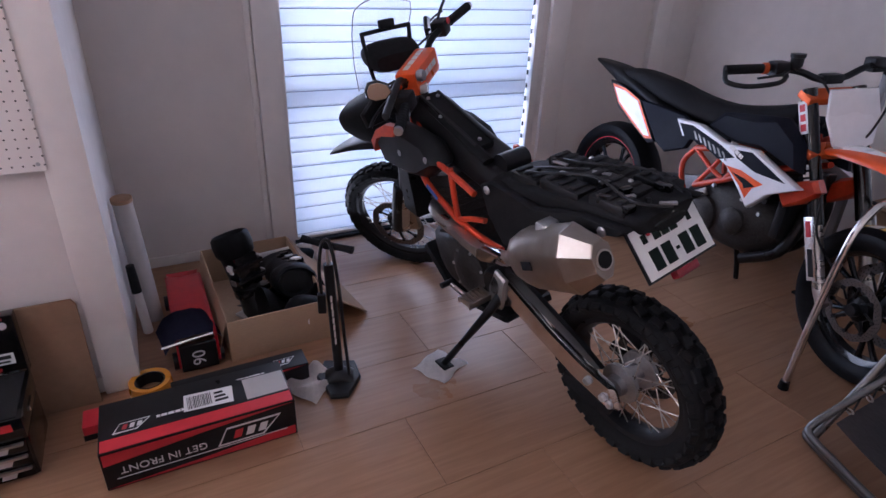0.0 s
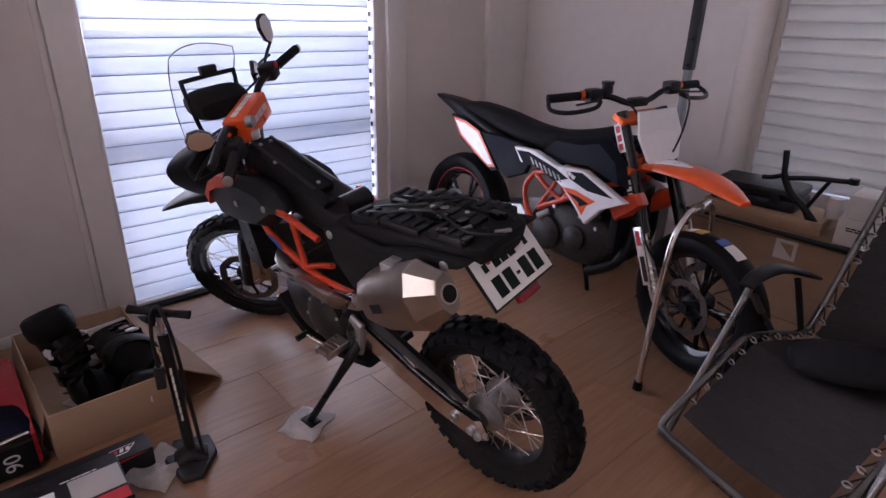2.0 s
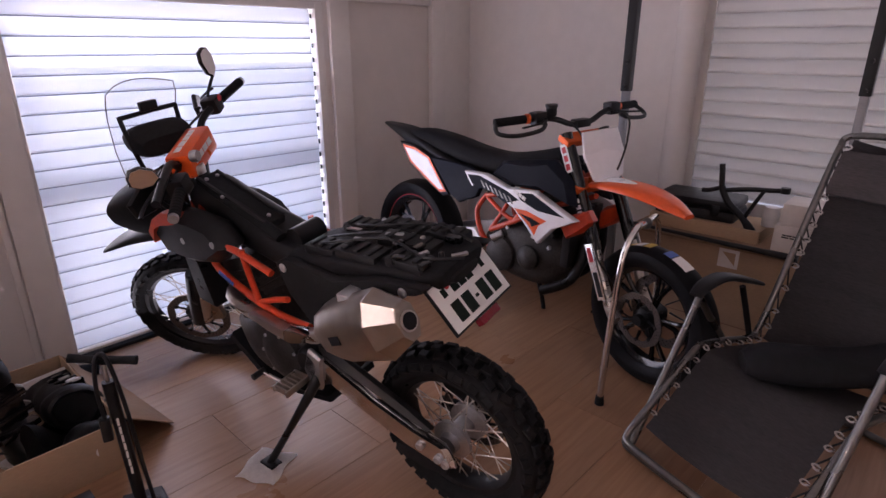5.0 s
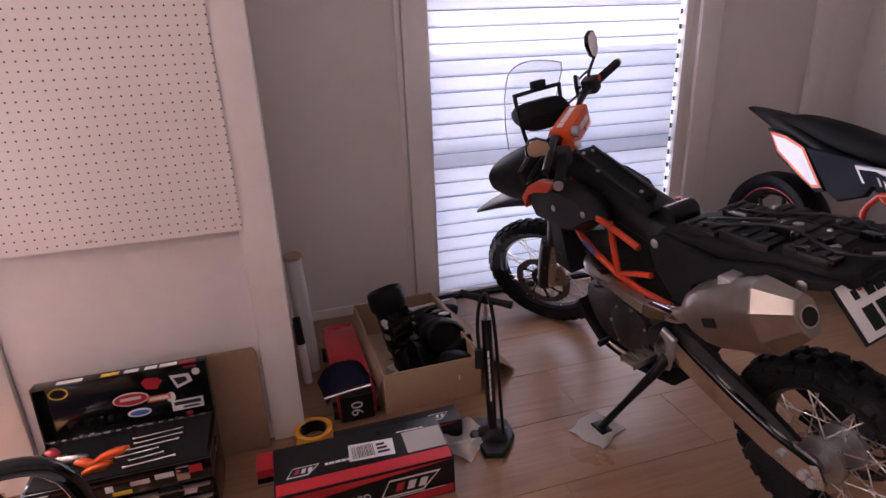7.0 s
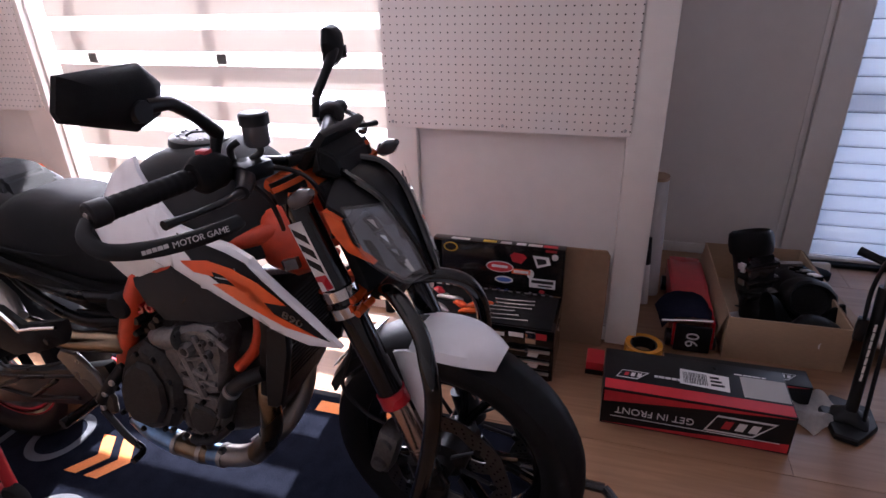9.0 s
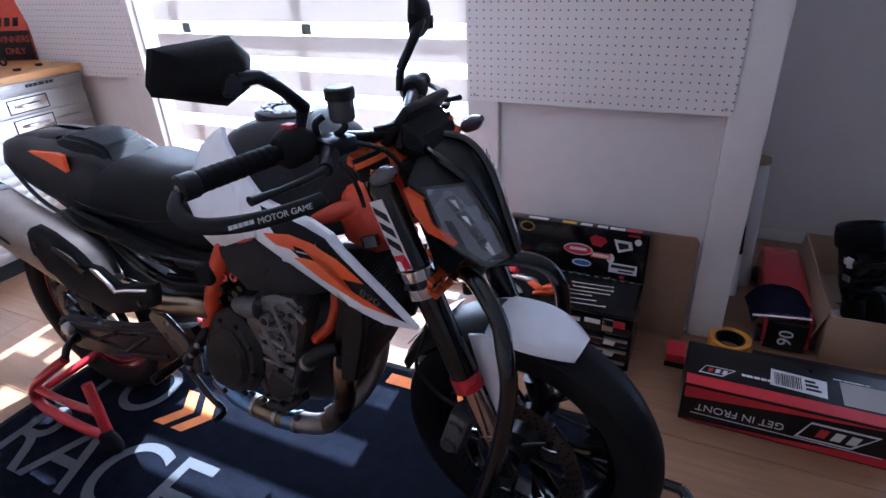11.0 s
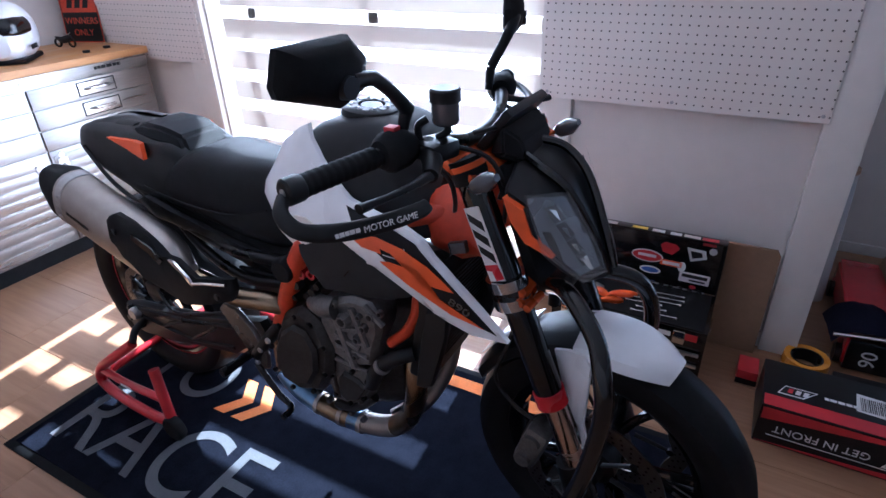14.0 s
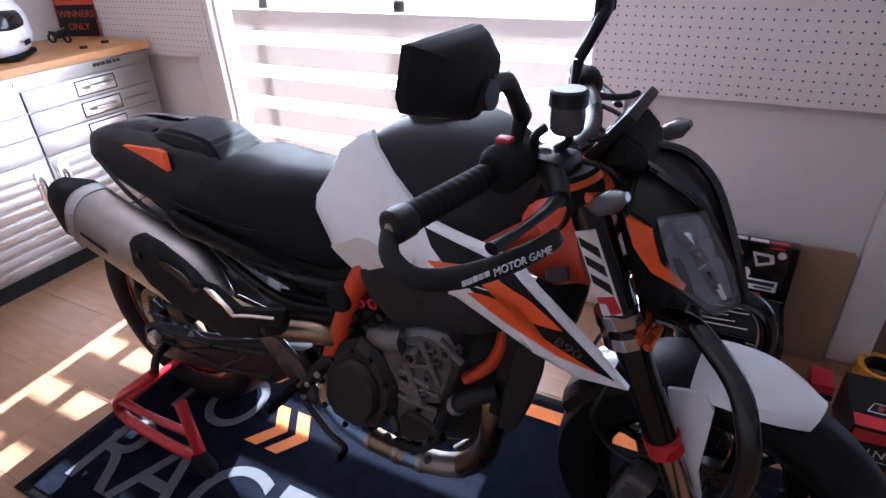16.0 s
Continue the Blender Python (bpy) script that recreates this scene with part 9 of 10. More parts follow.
def floor_pump():
    t = thing("floor_pump", pose(0.665, 1.60, 0, 0, 0, -18), "black upright floor pump with a crossbar handle", "pump")
    bm = B()
    slab(bm, [(-0.055, -0.10), (0.055, -0.09), (0.075, 0.0), (0.05, 0.06), (0.03, 0.10), (-0.03, 0.10), (-0.05, 0.05), (-0.08, -0.01)], 0.0, 0.022, 0.005)
    bm.transform(Matrix.Rotation(radians(90), 4, "X"))
    bm.transform(Matrix.Diagonal((1, 1, 1, 1)))
    part("foot", bm, M["black"], t, "black moulded foot plate")
    bm = B()
    body(bm, smooth_stations([(-0.05, 0, 0.0, 0.03, 0.05, 0.04), (0, 0, 0.0, 0.06, 0.04, 0.03), (0.05, 0, 0.0, 0.03, 0.05, 0.04)], 3), 14, 2.5)
    part("base", bm, M["black"], t)
    bar(t, "barrel", [(0, 0, 0.03), (-0.01, 0.005, 0.28), (-0.018, 0.01, 0.47)], 0.0165, "black", "black barrel with pale marks", n=16, k=2)
    bar(t, "rod", [(-0.018, 0.01, 0.46), (-0.02, 0.011, 0.535)], 0.006, "steel", k=1)
    bm = B()
    tube(bm, [(-0.098, 0.043, 0.548), (-0.055, 0.027, 0.541), (-0.02, 0.011, 0.536), (0.02, -0.006, 0.535), (0.062, -0.023, 0.531)], [0.013, 0.011, 0.014, 0.011, 0.013], 12, 3)
    part("handle", bm, M["black_matt"], t, "black crossbar handle")
    bar(t, "hose", [(0.035, -0.015, 0.04), (0.024, -0.016, 0.20), (0.012, -0.014, 0.40), (-0.002, -0.016, 0.52), (-0.016, -0.006, 0.562), (-0.036, -0.004, 0.545), (-0.047, -0.004, 0.46), (-0.043, -0.01, 0.37)], 0.006, "black", "black rubber hose")
    bm = B()
    box(bm, -0.058, -0.03, -0.024, 0.004, 0.30, 0.372, 0.007)
    part("hose_head", bm, M["black"], t)
    for k in range(7):
        bm = B()
        box(bm, -0.003, 0.003, -0.0185, -0.0172, 0.17 + 0.028 * k, 0.194 + 0.028 * k, 0, Matrix.Translation((-0.006 - 0.0012 * k, 0.004, 0)))
        part("barrel_mark", bm, M["card_white"], t, smooth=False)


floor_pump()


def rag(name, m, w, d, seed, label, high=0.03, mat="cloth", group="white rags"):
    rnd = random.Random(seed)
    n = 16
    bm = B()
    ph = [rnd.uniform(0, 6) for _ in range(6)]
    g = []
    for i in range(n + 1):
        row = []
        for j in range(n + 1):
            u, v = i / n, j / n
            z = 0.004 + high * 0.5 * (1 + math.sin(7 * u + ph[0] + 2 * math.sin(3 * v + ph[1]))) * (0.35 + 0.65 * abs(math.sin(4 * v + ph[2] + 2 * u))) * 0.8
            z *= min(1, 6 * min(u, 1 - u, v, 1 - v) + 0.25)
            row.append(bm.verts.new(((u - 0.5) * w + 0.005 * math.sin(9 * v + ph[3]), (v - 0.5) * d + 0.005 * math.sin(8 * u + ph[4]), z + 0.002)))
        g.append(row)
    for i in range(n):
        for j in range(n):
            bm.faces.new((g[i][j], g[i + 1][j], g[i + 1][j + 1], g[i][j + 1]))
    bmesh.ops.solidify(bm, geom=bm.faces[:], thickness=0.0025)
    solo(name, bm, M[mat], label, "cloth", group, m=m)


rag("rag", pose(0.575, 1.625, 0.0, 0, 0, 35), 0.17, 0.15, 2, "crumpled white rag beside the floor pump", 0.05)
rag("rag", pose(1.03, 1.525, 0.0, 0, 0, 28), 0.155, 0.14, 7, "folded white cloth under the side stand", 0.012)
rag("riding_jacket", pose(0.60, 2.09, 0.05, 0, 0, 20), 0.30, 0.26, 11, "crumpled black riding jacket in the open carton", 0.16, "boot", "")


# ---- mat under the naked motorcycle ----
def race_mat():
    t = thing("race_mat", at(0, 0, 0), "dark garage mat with grey letters and orange chevrons", "mat")
    bm = B()
    box(bm, -2.0, -0.17, 0.405, 1.315, 0.0, 0.006, 0.002)
    part("rubber_edge", bm, M["rubber"], t)
    bm = B()
    box(bm, -1.975, -0.195, 0.43, 1.29, 0.004, 0.009)
    part("carpet", bm, M["mat_dark"], t, "dark blue-black carpet face", smooth=False)
    up = Matrix.Translation((0, 0, 0.0098))
    writing("lettering", "RACE", 0.345, M["mat_grey"], t, up @ Matrix.Translation((-1.565, 0.595, 0)) @ Matrix.Diagonal((0.86, 1, 1, 1)), "large grey printed letters", 0.0004)
    writing("lettering", "TO", 0.30, M["mat_grey"], t, up @ Matrix.Translation((-1.745, 0.885, 0)) @ Matrix.Diagonal((0.80, 1, 1, 1)), "large grey printed letters", 0.0004)
    for k in range(2):
        x = -1.545 + 0.075 * k
        bm = B()
        pts = [(0.0, -0.075), (0.045, -0.075), (0.095, 0.0), (0.045, 0.075), (0.0, 0.075), (0.05, 0.0)]
        vs = [bm.verts.new((x + px, 0.865 + py, 0.0102)) for px, py in pts]
        bm.faces.new((vs[0], vs[1], vs[2], vs[5]))
        bm.faces.new((vs[5], vs[2], vs[3], vs[4]))
        part("chevron", bm, M["mat_orange"], t, "orange printed chevron", smooth=False)
    bm = B()
    box(bm, -0.955, -0.42, 1.215, 1.262, 0.0094, 0.0102)
    part("orange_band", bm, M["mat_orange"], t, "orange printed band", smooth=False)


race_mat()


# ---- cabinet corner ----
def slatted(bm, x, y0, y1, z0, z1, n):
    for k in range(n):
        h = (z1 - z0) / n
        box(bm, x, x + 0.004, y0, y1, z0 + k * h + 0.0015, z0 + (k + 1) * h - 0.0015, 0.001)


def steel_cabinet():
    Y0, Y1, X0, X1 = 0.0, 1.825, -3.43, -2.905
    t = thing("steel_cabinet", at(0, 0, 0), "brushed steel tool cabinet with drawers and ribbed doors", "cabinet")
    bm = B()
    box(bm, X0, X1, Y0, Y1, 0.085, 0.825, 0.003)
    part("body", bm, M["cab"], t)
    bm = B()
    box(bm, X0 + 0.05, X1 - 0.04, Y0 + 0.03, Y1 - 0.03, 0.0, 0.085)
    part("plinth", bm, M["black_matt"], t, "dark recessed plinth", smooth=False)
    bm = B()
    box(bm, X1, X1 + 0.008, Y0, Y1, 0.775, 0.823, 0.002)
    rail = part("top_rail", bm, M["cab"], t, "plain steel top rail")
    bars_of_text(t, "maker_mark", 0.13, 0.022, 1, "black_card", Matrix.Translation((X1 + 0.0088, 1.62, 0.80)) @ Matrix.Rotation(radians(90), 4, "Z"), "dark maker's mark", 31)
    cols = ((1.245, Y1 - 0.01), (0.64, 1.238), (0.03, 0.633))
    for c, (ya, yb) in enumerate(cols):
        for z0, z1 in ((0.688, 0.77), (0.60, 0.684), (0.512, 0.596)):
            bm = B()
            box(bm, X1, X1 + 0.010, ya, yb, z0, z1, 0.003)
            dr = part("drawer", bm, M["cab"], t, "brushed steel drawer front")
            ym, zm = ya + (yb - ya) * 0.52, (z0 + z1) / 2
            bm = B()
            box(bm, X1 + 0.0090, X1 + 0.0112, ym - 0.091, ym + 0.091, zm - 0.031, zm + 0.031, 0.002)
            part("pull_rim", bm, M["black_metal"], dr, "dark rim round the pull")
            bm = B()
            box(bm, X1 + 0.0095, X1 + 0.0125, ym - 0.085, ym + 0.085, zm - 0.026, zm + 0.026, 0.002)
            part("pull_plate", bm, M["steel"], dr, "recessed steel pull plate")
            bar(dr, "pull", [(X1 + 0.013, ym - 0.06, zm), (X1 + 0.026, ym - 0.05, zm), (X1 + 0.028, ym, zm), (X1 + 0.026, ym + 0.05, zm), (X1 + 0.013, ym + 0.06, zm)], 0.006, "chrome", "bright bow handle", n=8, k=2)
        bm = B()
        box(bm, X1, X1 + 0.008, ya, yb, 0.09, 0.508, 0.003)
        door = part("door", bm, M["cab"], t, "ribbed steel door")
        for k in range(9):
            z0 = 0.10 + k * 0.0435
            bm = B()
            box(bm, X1 + 0.0075, X1 + 0.0115, ya + 0.012, yb - 0.012, z0, z0 + 0.037, 0.0015)
            part("door_rib", bm, M["cab"], door)
        ye = ya + 0.045 if c % 2 == 0 else yb - 0.045
        bm = B()
        box(bm, X1 + 0.011, X1 + 0.014, ye - 0.022, ye + 0.022, 0.30, 0.47, 0.002)
        part("pull_plate", bm, M["steel"], door)
        bar(door, "pull", [(X1 + 0.014, ye, 0.325), (X1 + 0.028, ye, 0.34), (X1 + 0.03, ye, 0.385), (X1 + 0.028, ye, 0.43), (X1 + 0.014, ye, 0.445)], 0.006, "chrome", "bright upright handle", n=8, k=2)
    for y, z in ((1.24, 0.797), (1.29, 0.485)):
        bm = B()
        rod(bm, (X1 + 0.006, y, z), (X1 + 0.014, y, z), 0.011, n=16)
        part("lock", bm, M["chrome"], t, "round key lock")
    bm = B()
    box(bm, X0, X1 + 0.02, Y0 - 0.01, Y1 + 0.01, 0.826, 0.858, 0.004)
    solo("worktop", bm, M["bench"], "oak worktop on the steel cabinet", "worktop")


steel_cabinet()


def helmet():
    t = thing("helmet", pose(-3.13, 1.36, 0.86, 0, 0, -45), "white full-face helmet with a dark visor", "helmet")
    bm = B()
    body(bm, smooth_stations([(-0.135, 0, 0.06, 0.16, 0.05, 0.05), (-0.11, 0, 0.02, 0.20, 0.095, 0.085), (-0.04, 0, 0.0, 0.235, 0.118, 0.105), (0.04, 0, 0.0, 0.235, 0.118, 0.10), (0.11, 0, 0.01, 0.20, 0.10, 0.075), (0.15, 0, 0.03, 0.13, 0.06, 0.045)], 4), 26, 2.5)
    part("shell", bm, M["white"], t)
    bm = B()
    body(bm, smooth_stations([(0.03, 0, 0.095, 0.192, 0.122, 0.112), (0.08, 0, 0.095, 0.19, 0.116, 0.10), (0.12, 0, 0.10, 0.18, 0.10, 0.08), (0.148, 0, 0.11, 0.16, 0.06, 0.05)], 3), 24, 2.8)
    part("visor", bm, M["black_gloss"], t, "dark smoked visor")
    bm = B()
    box(bm, -0.10, 0.13, -0.09, 0.09, 0.0, 0.02, 0.008)
    part("neck_trim", bm, M["black_matt"], t)
    for s in (-1, 1):
        bars_of_text(t, "maker_mark", 0.08, 0.03, 1, "black_card", Matrix.Translation((0.06, s * 0.1145, 0.055)) @ Matrix.Rotation(radians(0 if s < 0 else 180), 4, "Z"), "dark maker's mark", 41)


helmet()


def tin_sign():
    t = thing("tin_sign", pose(-3.30, 1.80, 0.858, -6, 0, 18), "orange and black tin sign leaning on the pegboard", "sign")
    bm = B()
    box(bm, -0.105, 0.105, 0, 0.004, 0, 0.30, 0.001)
    part("panel", bm, M["black_card"], t)
    bm = B()
    box(bm, -0.097, 0.097, -0.001, 0.0, 0.14, 0.292)
    part("orange_field", bm, M["orange_frame"], t, "orange printed field", smooth=False)
    bm = B()
    for x in (-0.05, -0.005, 0.04):
        slab(bm, [(x - 0.018, 0.16), (x + 0.012, 0.16), (x + 0.024, 0.20), (x - 0.006, 0.20)], -0.002, -0.0012, 0.0002)
    part("maker_mark", bm, M["black_card"], t, "black slanted badge shapes")
    writing("lettering", "WINNERS", 0.042, M["orange_frame"], t, Matrix.Translation((0, -0.0008, 0.10)) @ FACE, "orange lettering")
    writing("lettering", "ONLY", 0.042, M["orange_frame"], t, Matrix.Translation((0, -0.0008, 0.045)) @ FACE, "orange lettering")
    for b in ((-0.105, 0.105, -0.0012, 0.0, 0.0, 0.004), (-0.105, 0.105, -0.0012, 0.0, 0.296, 0.30), (-0.105, -0.101, -0.0012, 0.0, 0.004, 0.296), (0.101, 0.105, -0.0012, 0.0, 0.004, 0.296)):
        bm = B()
        box(bm, *b)
        part("border", bm, M["orange_frame"], t, smooth=False)


tin_sign()


def toy_bike():
    t = thing("model_motorcycle", pose(-3.24, 1.66, 0.858, 0, 0, 15), "tiny dark model motorcycle on the worktop", "model")
    for x in (-0.04, 0.04):
        bm = B()
        lathe(bm, [(0.014, -0.004), (0.02, -0.004), (0.022, 0), (0.02, 0.004), (0.014, 0.004)], 18, at(x, 0, 0.022))
        part("wheel", bm, M["black"], t)
    bm = B()
    body(bm, smooth_stations([(-0.045, 0, 0.045, 0.052, 0.006, 0.006), (-0.01, 0, 0.02, 0.05, 0.01, 0.01), (0.02, 0, 0.025, 0.058, 0.01, 0.01), (0.045, 0, 0.04, 0.055, 0.005, 0.005)], 3), 10, 2.5)
    part("body", bm, M["black"], t)
    bar(t, "handlebar", [(0.025, -0.02, 0.066), (0.03, 0, 0.06), (0.025, 0.02, 0.066)], 0.002, "steel", n=6, k=2)
    for x, y in ((-2.99, 1.60), (-3.02, 1.72)):
        bm = B()
        box(bm, -0.012, 0.012, -0.012, 0.012, 0, 0.012, 0.003)
        solo("small_block", bm, M["black"], "small black block on the worktop", "block", "blocks", m=at(x, y, 0.858))


toy_bike()
bm = B()
box(bm, -3.05, -2.62, PEG - 0.041, PEG - 0.0375, 1.132, 1.26, 0.001)
solo("orange_sign", bm, M["orange"], "plain orange metal sign on the pegboard", "sign")


# ---- things by the supermoto and the recessed window ----
def tension_pole(x, y, split):
    t = thing("display_pole", at(x, y, 0), "square black and silver telescopic pole to the ceiling", "pole", "telescopic poles")
    bm = B()
    box(bm, -0.016, 0.016, -0.016, 0.016, 0.01, split + 0.02, 0.003)
    part("inner_tube", bm, M["grey_zinc"], t, "silver lower tube")
    bm = B()
    box(bm, -0.021, 0.021, -0.021, 0.021, split, TOP - 0.004, 0.004)
    part("outer_tube", bm, M["black"], t, "black upper tube")
    bm = B()
    box(bm, -0.05, 0.05, -0.05, 0.05, 0.0, 0.012, 0.004)
    part("foot", bm, M["black_matt"], t)
    for dz in (0.02, 0.13):
        bm = B()
        rod(bm, (-0.034, 0, split + dz), (-0.02, 0, split + dz), 0.008)
        rod(bm, (0.02, 0, split + dz), (0.03, 0, split + dz), 0.006)
        part("clamp_screw", bm, M["black_metal"], t, "small clamp screw")


tension_pole(2.885, 1.28, 1.14)
tension_pole(3.06, 0.385, 1.155)


def chrome_stand():
    t = thing("chrome_stand", at(0, 0, 0), "bent chrome tube stand with rubber feet", "stand")
    for s, pts in ((0, [(2.127, 0.887, 0.012), (2.14, 0.882, 0.32), (2.152, 0.872, 0.56), (2.175, 0.866, 0.66), (2.235, 0.860, 0.715), (2.30, 0.858, 0.715)]), (1, [(2.30, 0.858, 0.715), (2.46, 0.895, 0.700), (2.62, 0.955, 0.645), (2.70, 0.970, 0.57), (2.735, 0.962, 0.30), (2.755, 0.955, 0.012)])):
        bar(t, "leg_tube", pts, 0.0125, "chrome", "bright bent tube", n=12)
    for p in ((2.127, 0.887), (2.755, 0.955)):
        bm = B()
        rod(bm, (*p, 0.0), (*p, 0.035), 0.019, 0.016)
        part("rubber_foot", bm, M["black_matt"], t, "black rubber foot")
    bm = B()
    body(bm, smooth_stations([(2.28, 0.858, 0.70, 0.73, 0.012, 0.012), (2.30, 0.858, 0.692, 0.738, 0.02, 0.02), (2.325, 0.86, 0.70, 0.73, 0.012, 0.012)], 3), 12, 2)
    part("knob", bm, M["frame_grey"], t, "grey end knob")


chrome_stand()


def spare_wheel():
    t = thing("spare_wheel", pose(3.16, 1.72, 0.30, 0, 0, 78) @ pose(0, 0, 0, 8), "loose black motorcycle wheel leaning by the wall", "wheel")
    cast_wheel(t, at(0, 0, 0), 0.298, 0.06, 0.222, 5, True, label="black cast wheel with tyre")


spare_wheel()


def window_ledge():
    t = thing("storage_box", at(0, 0, 0), "large brown carton with a printed mark below the window", "carton")
    bm = B()
    box(bm, 3.02, 3.42, 0.05, 1.22, 0.0, 0.465, 0.006)
    part("body", bm, M["card"], t)
    bm = B()
    slab(bm, [(0.71, 0.36), (0.80, 0.36), (0.80, 0.45), (0.71, 0.45)], 0.0, 0.001, 0.0003)
    bm.transform(Matrix.Translation((3.0185, 0, 0)) @ Matrix.Rotation(radians(90), 4, "Z") @ Matrix.Diagonal((1, 1, 1, 1)))
    part("printed_mark", bm, M["card_white"], t, "pale printed handling mark")
    bm = B()
    slab(bm, [(0.725, 0.375), (0.785, 0.435), (0.725, 0.435)], 0.001, 0.0018, 0.0003)
    bm.transform(Matrix.Translation((3.0185, 0, 0)) @ Matrix.Rotation(radians(90), 4, "Z"))
    part("printed_mark", bm, M["card"], t)
    bm = B()
    box(bm, 3.0185, 3.02, 0.06, 1.21, 0.075, 0.08)
    part("tape_line", bm, M["card_dark"], t, smooth=False)
    bm = B()
    box(bm, 2.97, 3.45, 0.03, 1.24, 0.466, 0.478, 0.003)
    solo("wooden_board", bm, M["card_dark"], "brown board lying on the large carton", "board")
    t = thing("tool_case", pose(3.22, 0.98, 0.54, 0, 0, 3), "black plastic carrying case on the board", "case")
    bm = B()
    box(bm, -0.12, 0.12, -0.19, 0.19, 0, 0.055, 0.02)
    part("base", bm, M["black"], t)
    bm = B()
    box(bm, -0.12, 0.12, -0.19, 0.19, 0.057, 0.105, 0.022)
    lid = part("lid", bm, M["black"], t, "satin black lid")
    for y in (-0.1, 0.1):
        bm = B()
        box(bm, -0.127, -0.118, y - 0.02, y + 0.02, 0.035, 0.08, 0.003)
        part("latch", bm, M["black_metal"], t)
    bm = B()
    box(bm, 3.08, 3.34, 0.66, 1.18, 0.478, 0.54, 0.004)
    solo("flat_carton", bm, M["card"], "flat brown carton under the black case", "carton")
    t = thing("white_box", pose(3.05, 0.40, 0.478, 0, 0, 0), "two stacked white cardboard boxes", "box")
    bm = B()
    box(bm, 0, 0.20, 0, 0.20, 0, 0.118, 0.003)
    part("lower_box", bm, M["card_white"], t)
    bm = B()
    box(bm, 0.012, 0.20, 0.0, 0.185, 0.12, 0.215, 0.003)
    part("upper_box", bm, M["card_white"], t)
    bars_of_text(t, "printed_marks", 0.11, 0.02, 2, "black_card", Matrix.Translation((-0.001, 0.11, 0.072)) @ Matrix.Rotation(radians(-90), 4, "Z"), "dark printed marks", 51)
    t = thing("lever_clamp", pose(3.10, 0.76, 0.478, 0, 0, 0), "black metal repair clamp with a long lever", "clamp")
    for pts, r in (([(0, -0.06, 0.02), (0.0, -0.02, 0.10), (0.0, 0.06, 0.17), (0.0, 0.10, 0.24)], 0.016), ([(0, 0.08, 0.225), (0.0, -0.02, 0.245), (0.0, -0.12, 0.255), (0.0, -0.165, 0.262)], 0.011), ([(0, -0.02, 0.11), (0, -0.05, 0.18), (0, -0.08, 0.245)], 0.009), ([(0.0, 0.10, 0.24), (0.0, 0.105, 0.29), (0.0, 0.112, 0.345)], 0.013), ([(0, 0.10, 0.235), (0, 0.15, 0.215), (0, 0.185, 0.21)], 0.011), ([(0, 0.0, 0.12), (0.0, -0.06, 0.06), (0.0, -0.09, 0.015)], 0.015)):
        bar(t, "arm", pts, r, "black", "black metal arm", n=10)
    bm = B()
    rod(bm, (0, -0.165, 0.25), (0, -0.165, 0.275), 0.02)
    part("knob", bm, M["black"], t)
    bar(solo_parent("long_rod", "long black rod lying along the board", "rod"), "rod", [(2.955, 1.22, 0.50), (2.955, 0.85, 0.495), (2.955, 0.47, 0.492)], [0.008, 0.010, 0.016], "black", k=2)
    bm = B()
    lathe(bm, [(0, 0), (0.035, 0), (0.036, 0.06), (0.030, 0.075), (0.030, 0.09), (0, 0.09)], 18, Matrix.Translation((3.22, 0.66, 0.54)) @ Matrix.Rotation(radians(90), 4, "X"), closed=False)
    solo("jar", bm, M["card_white"], "small pale jar with a lid on the flat carton", "jar")


def solo_parent(name, label, category):
    return thing(name, at(0, 0, 0), label, category)


window_ledge()


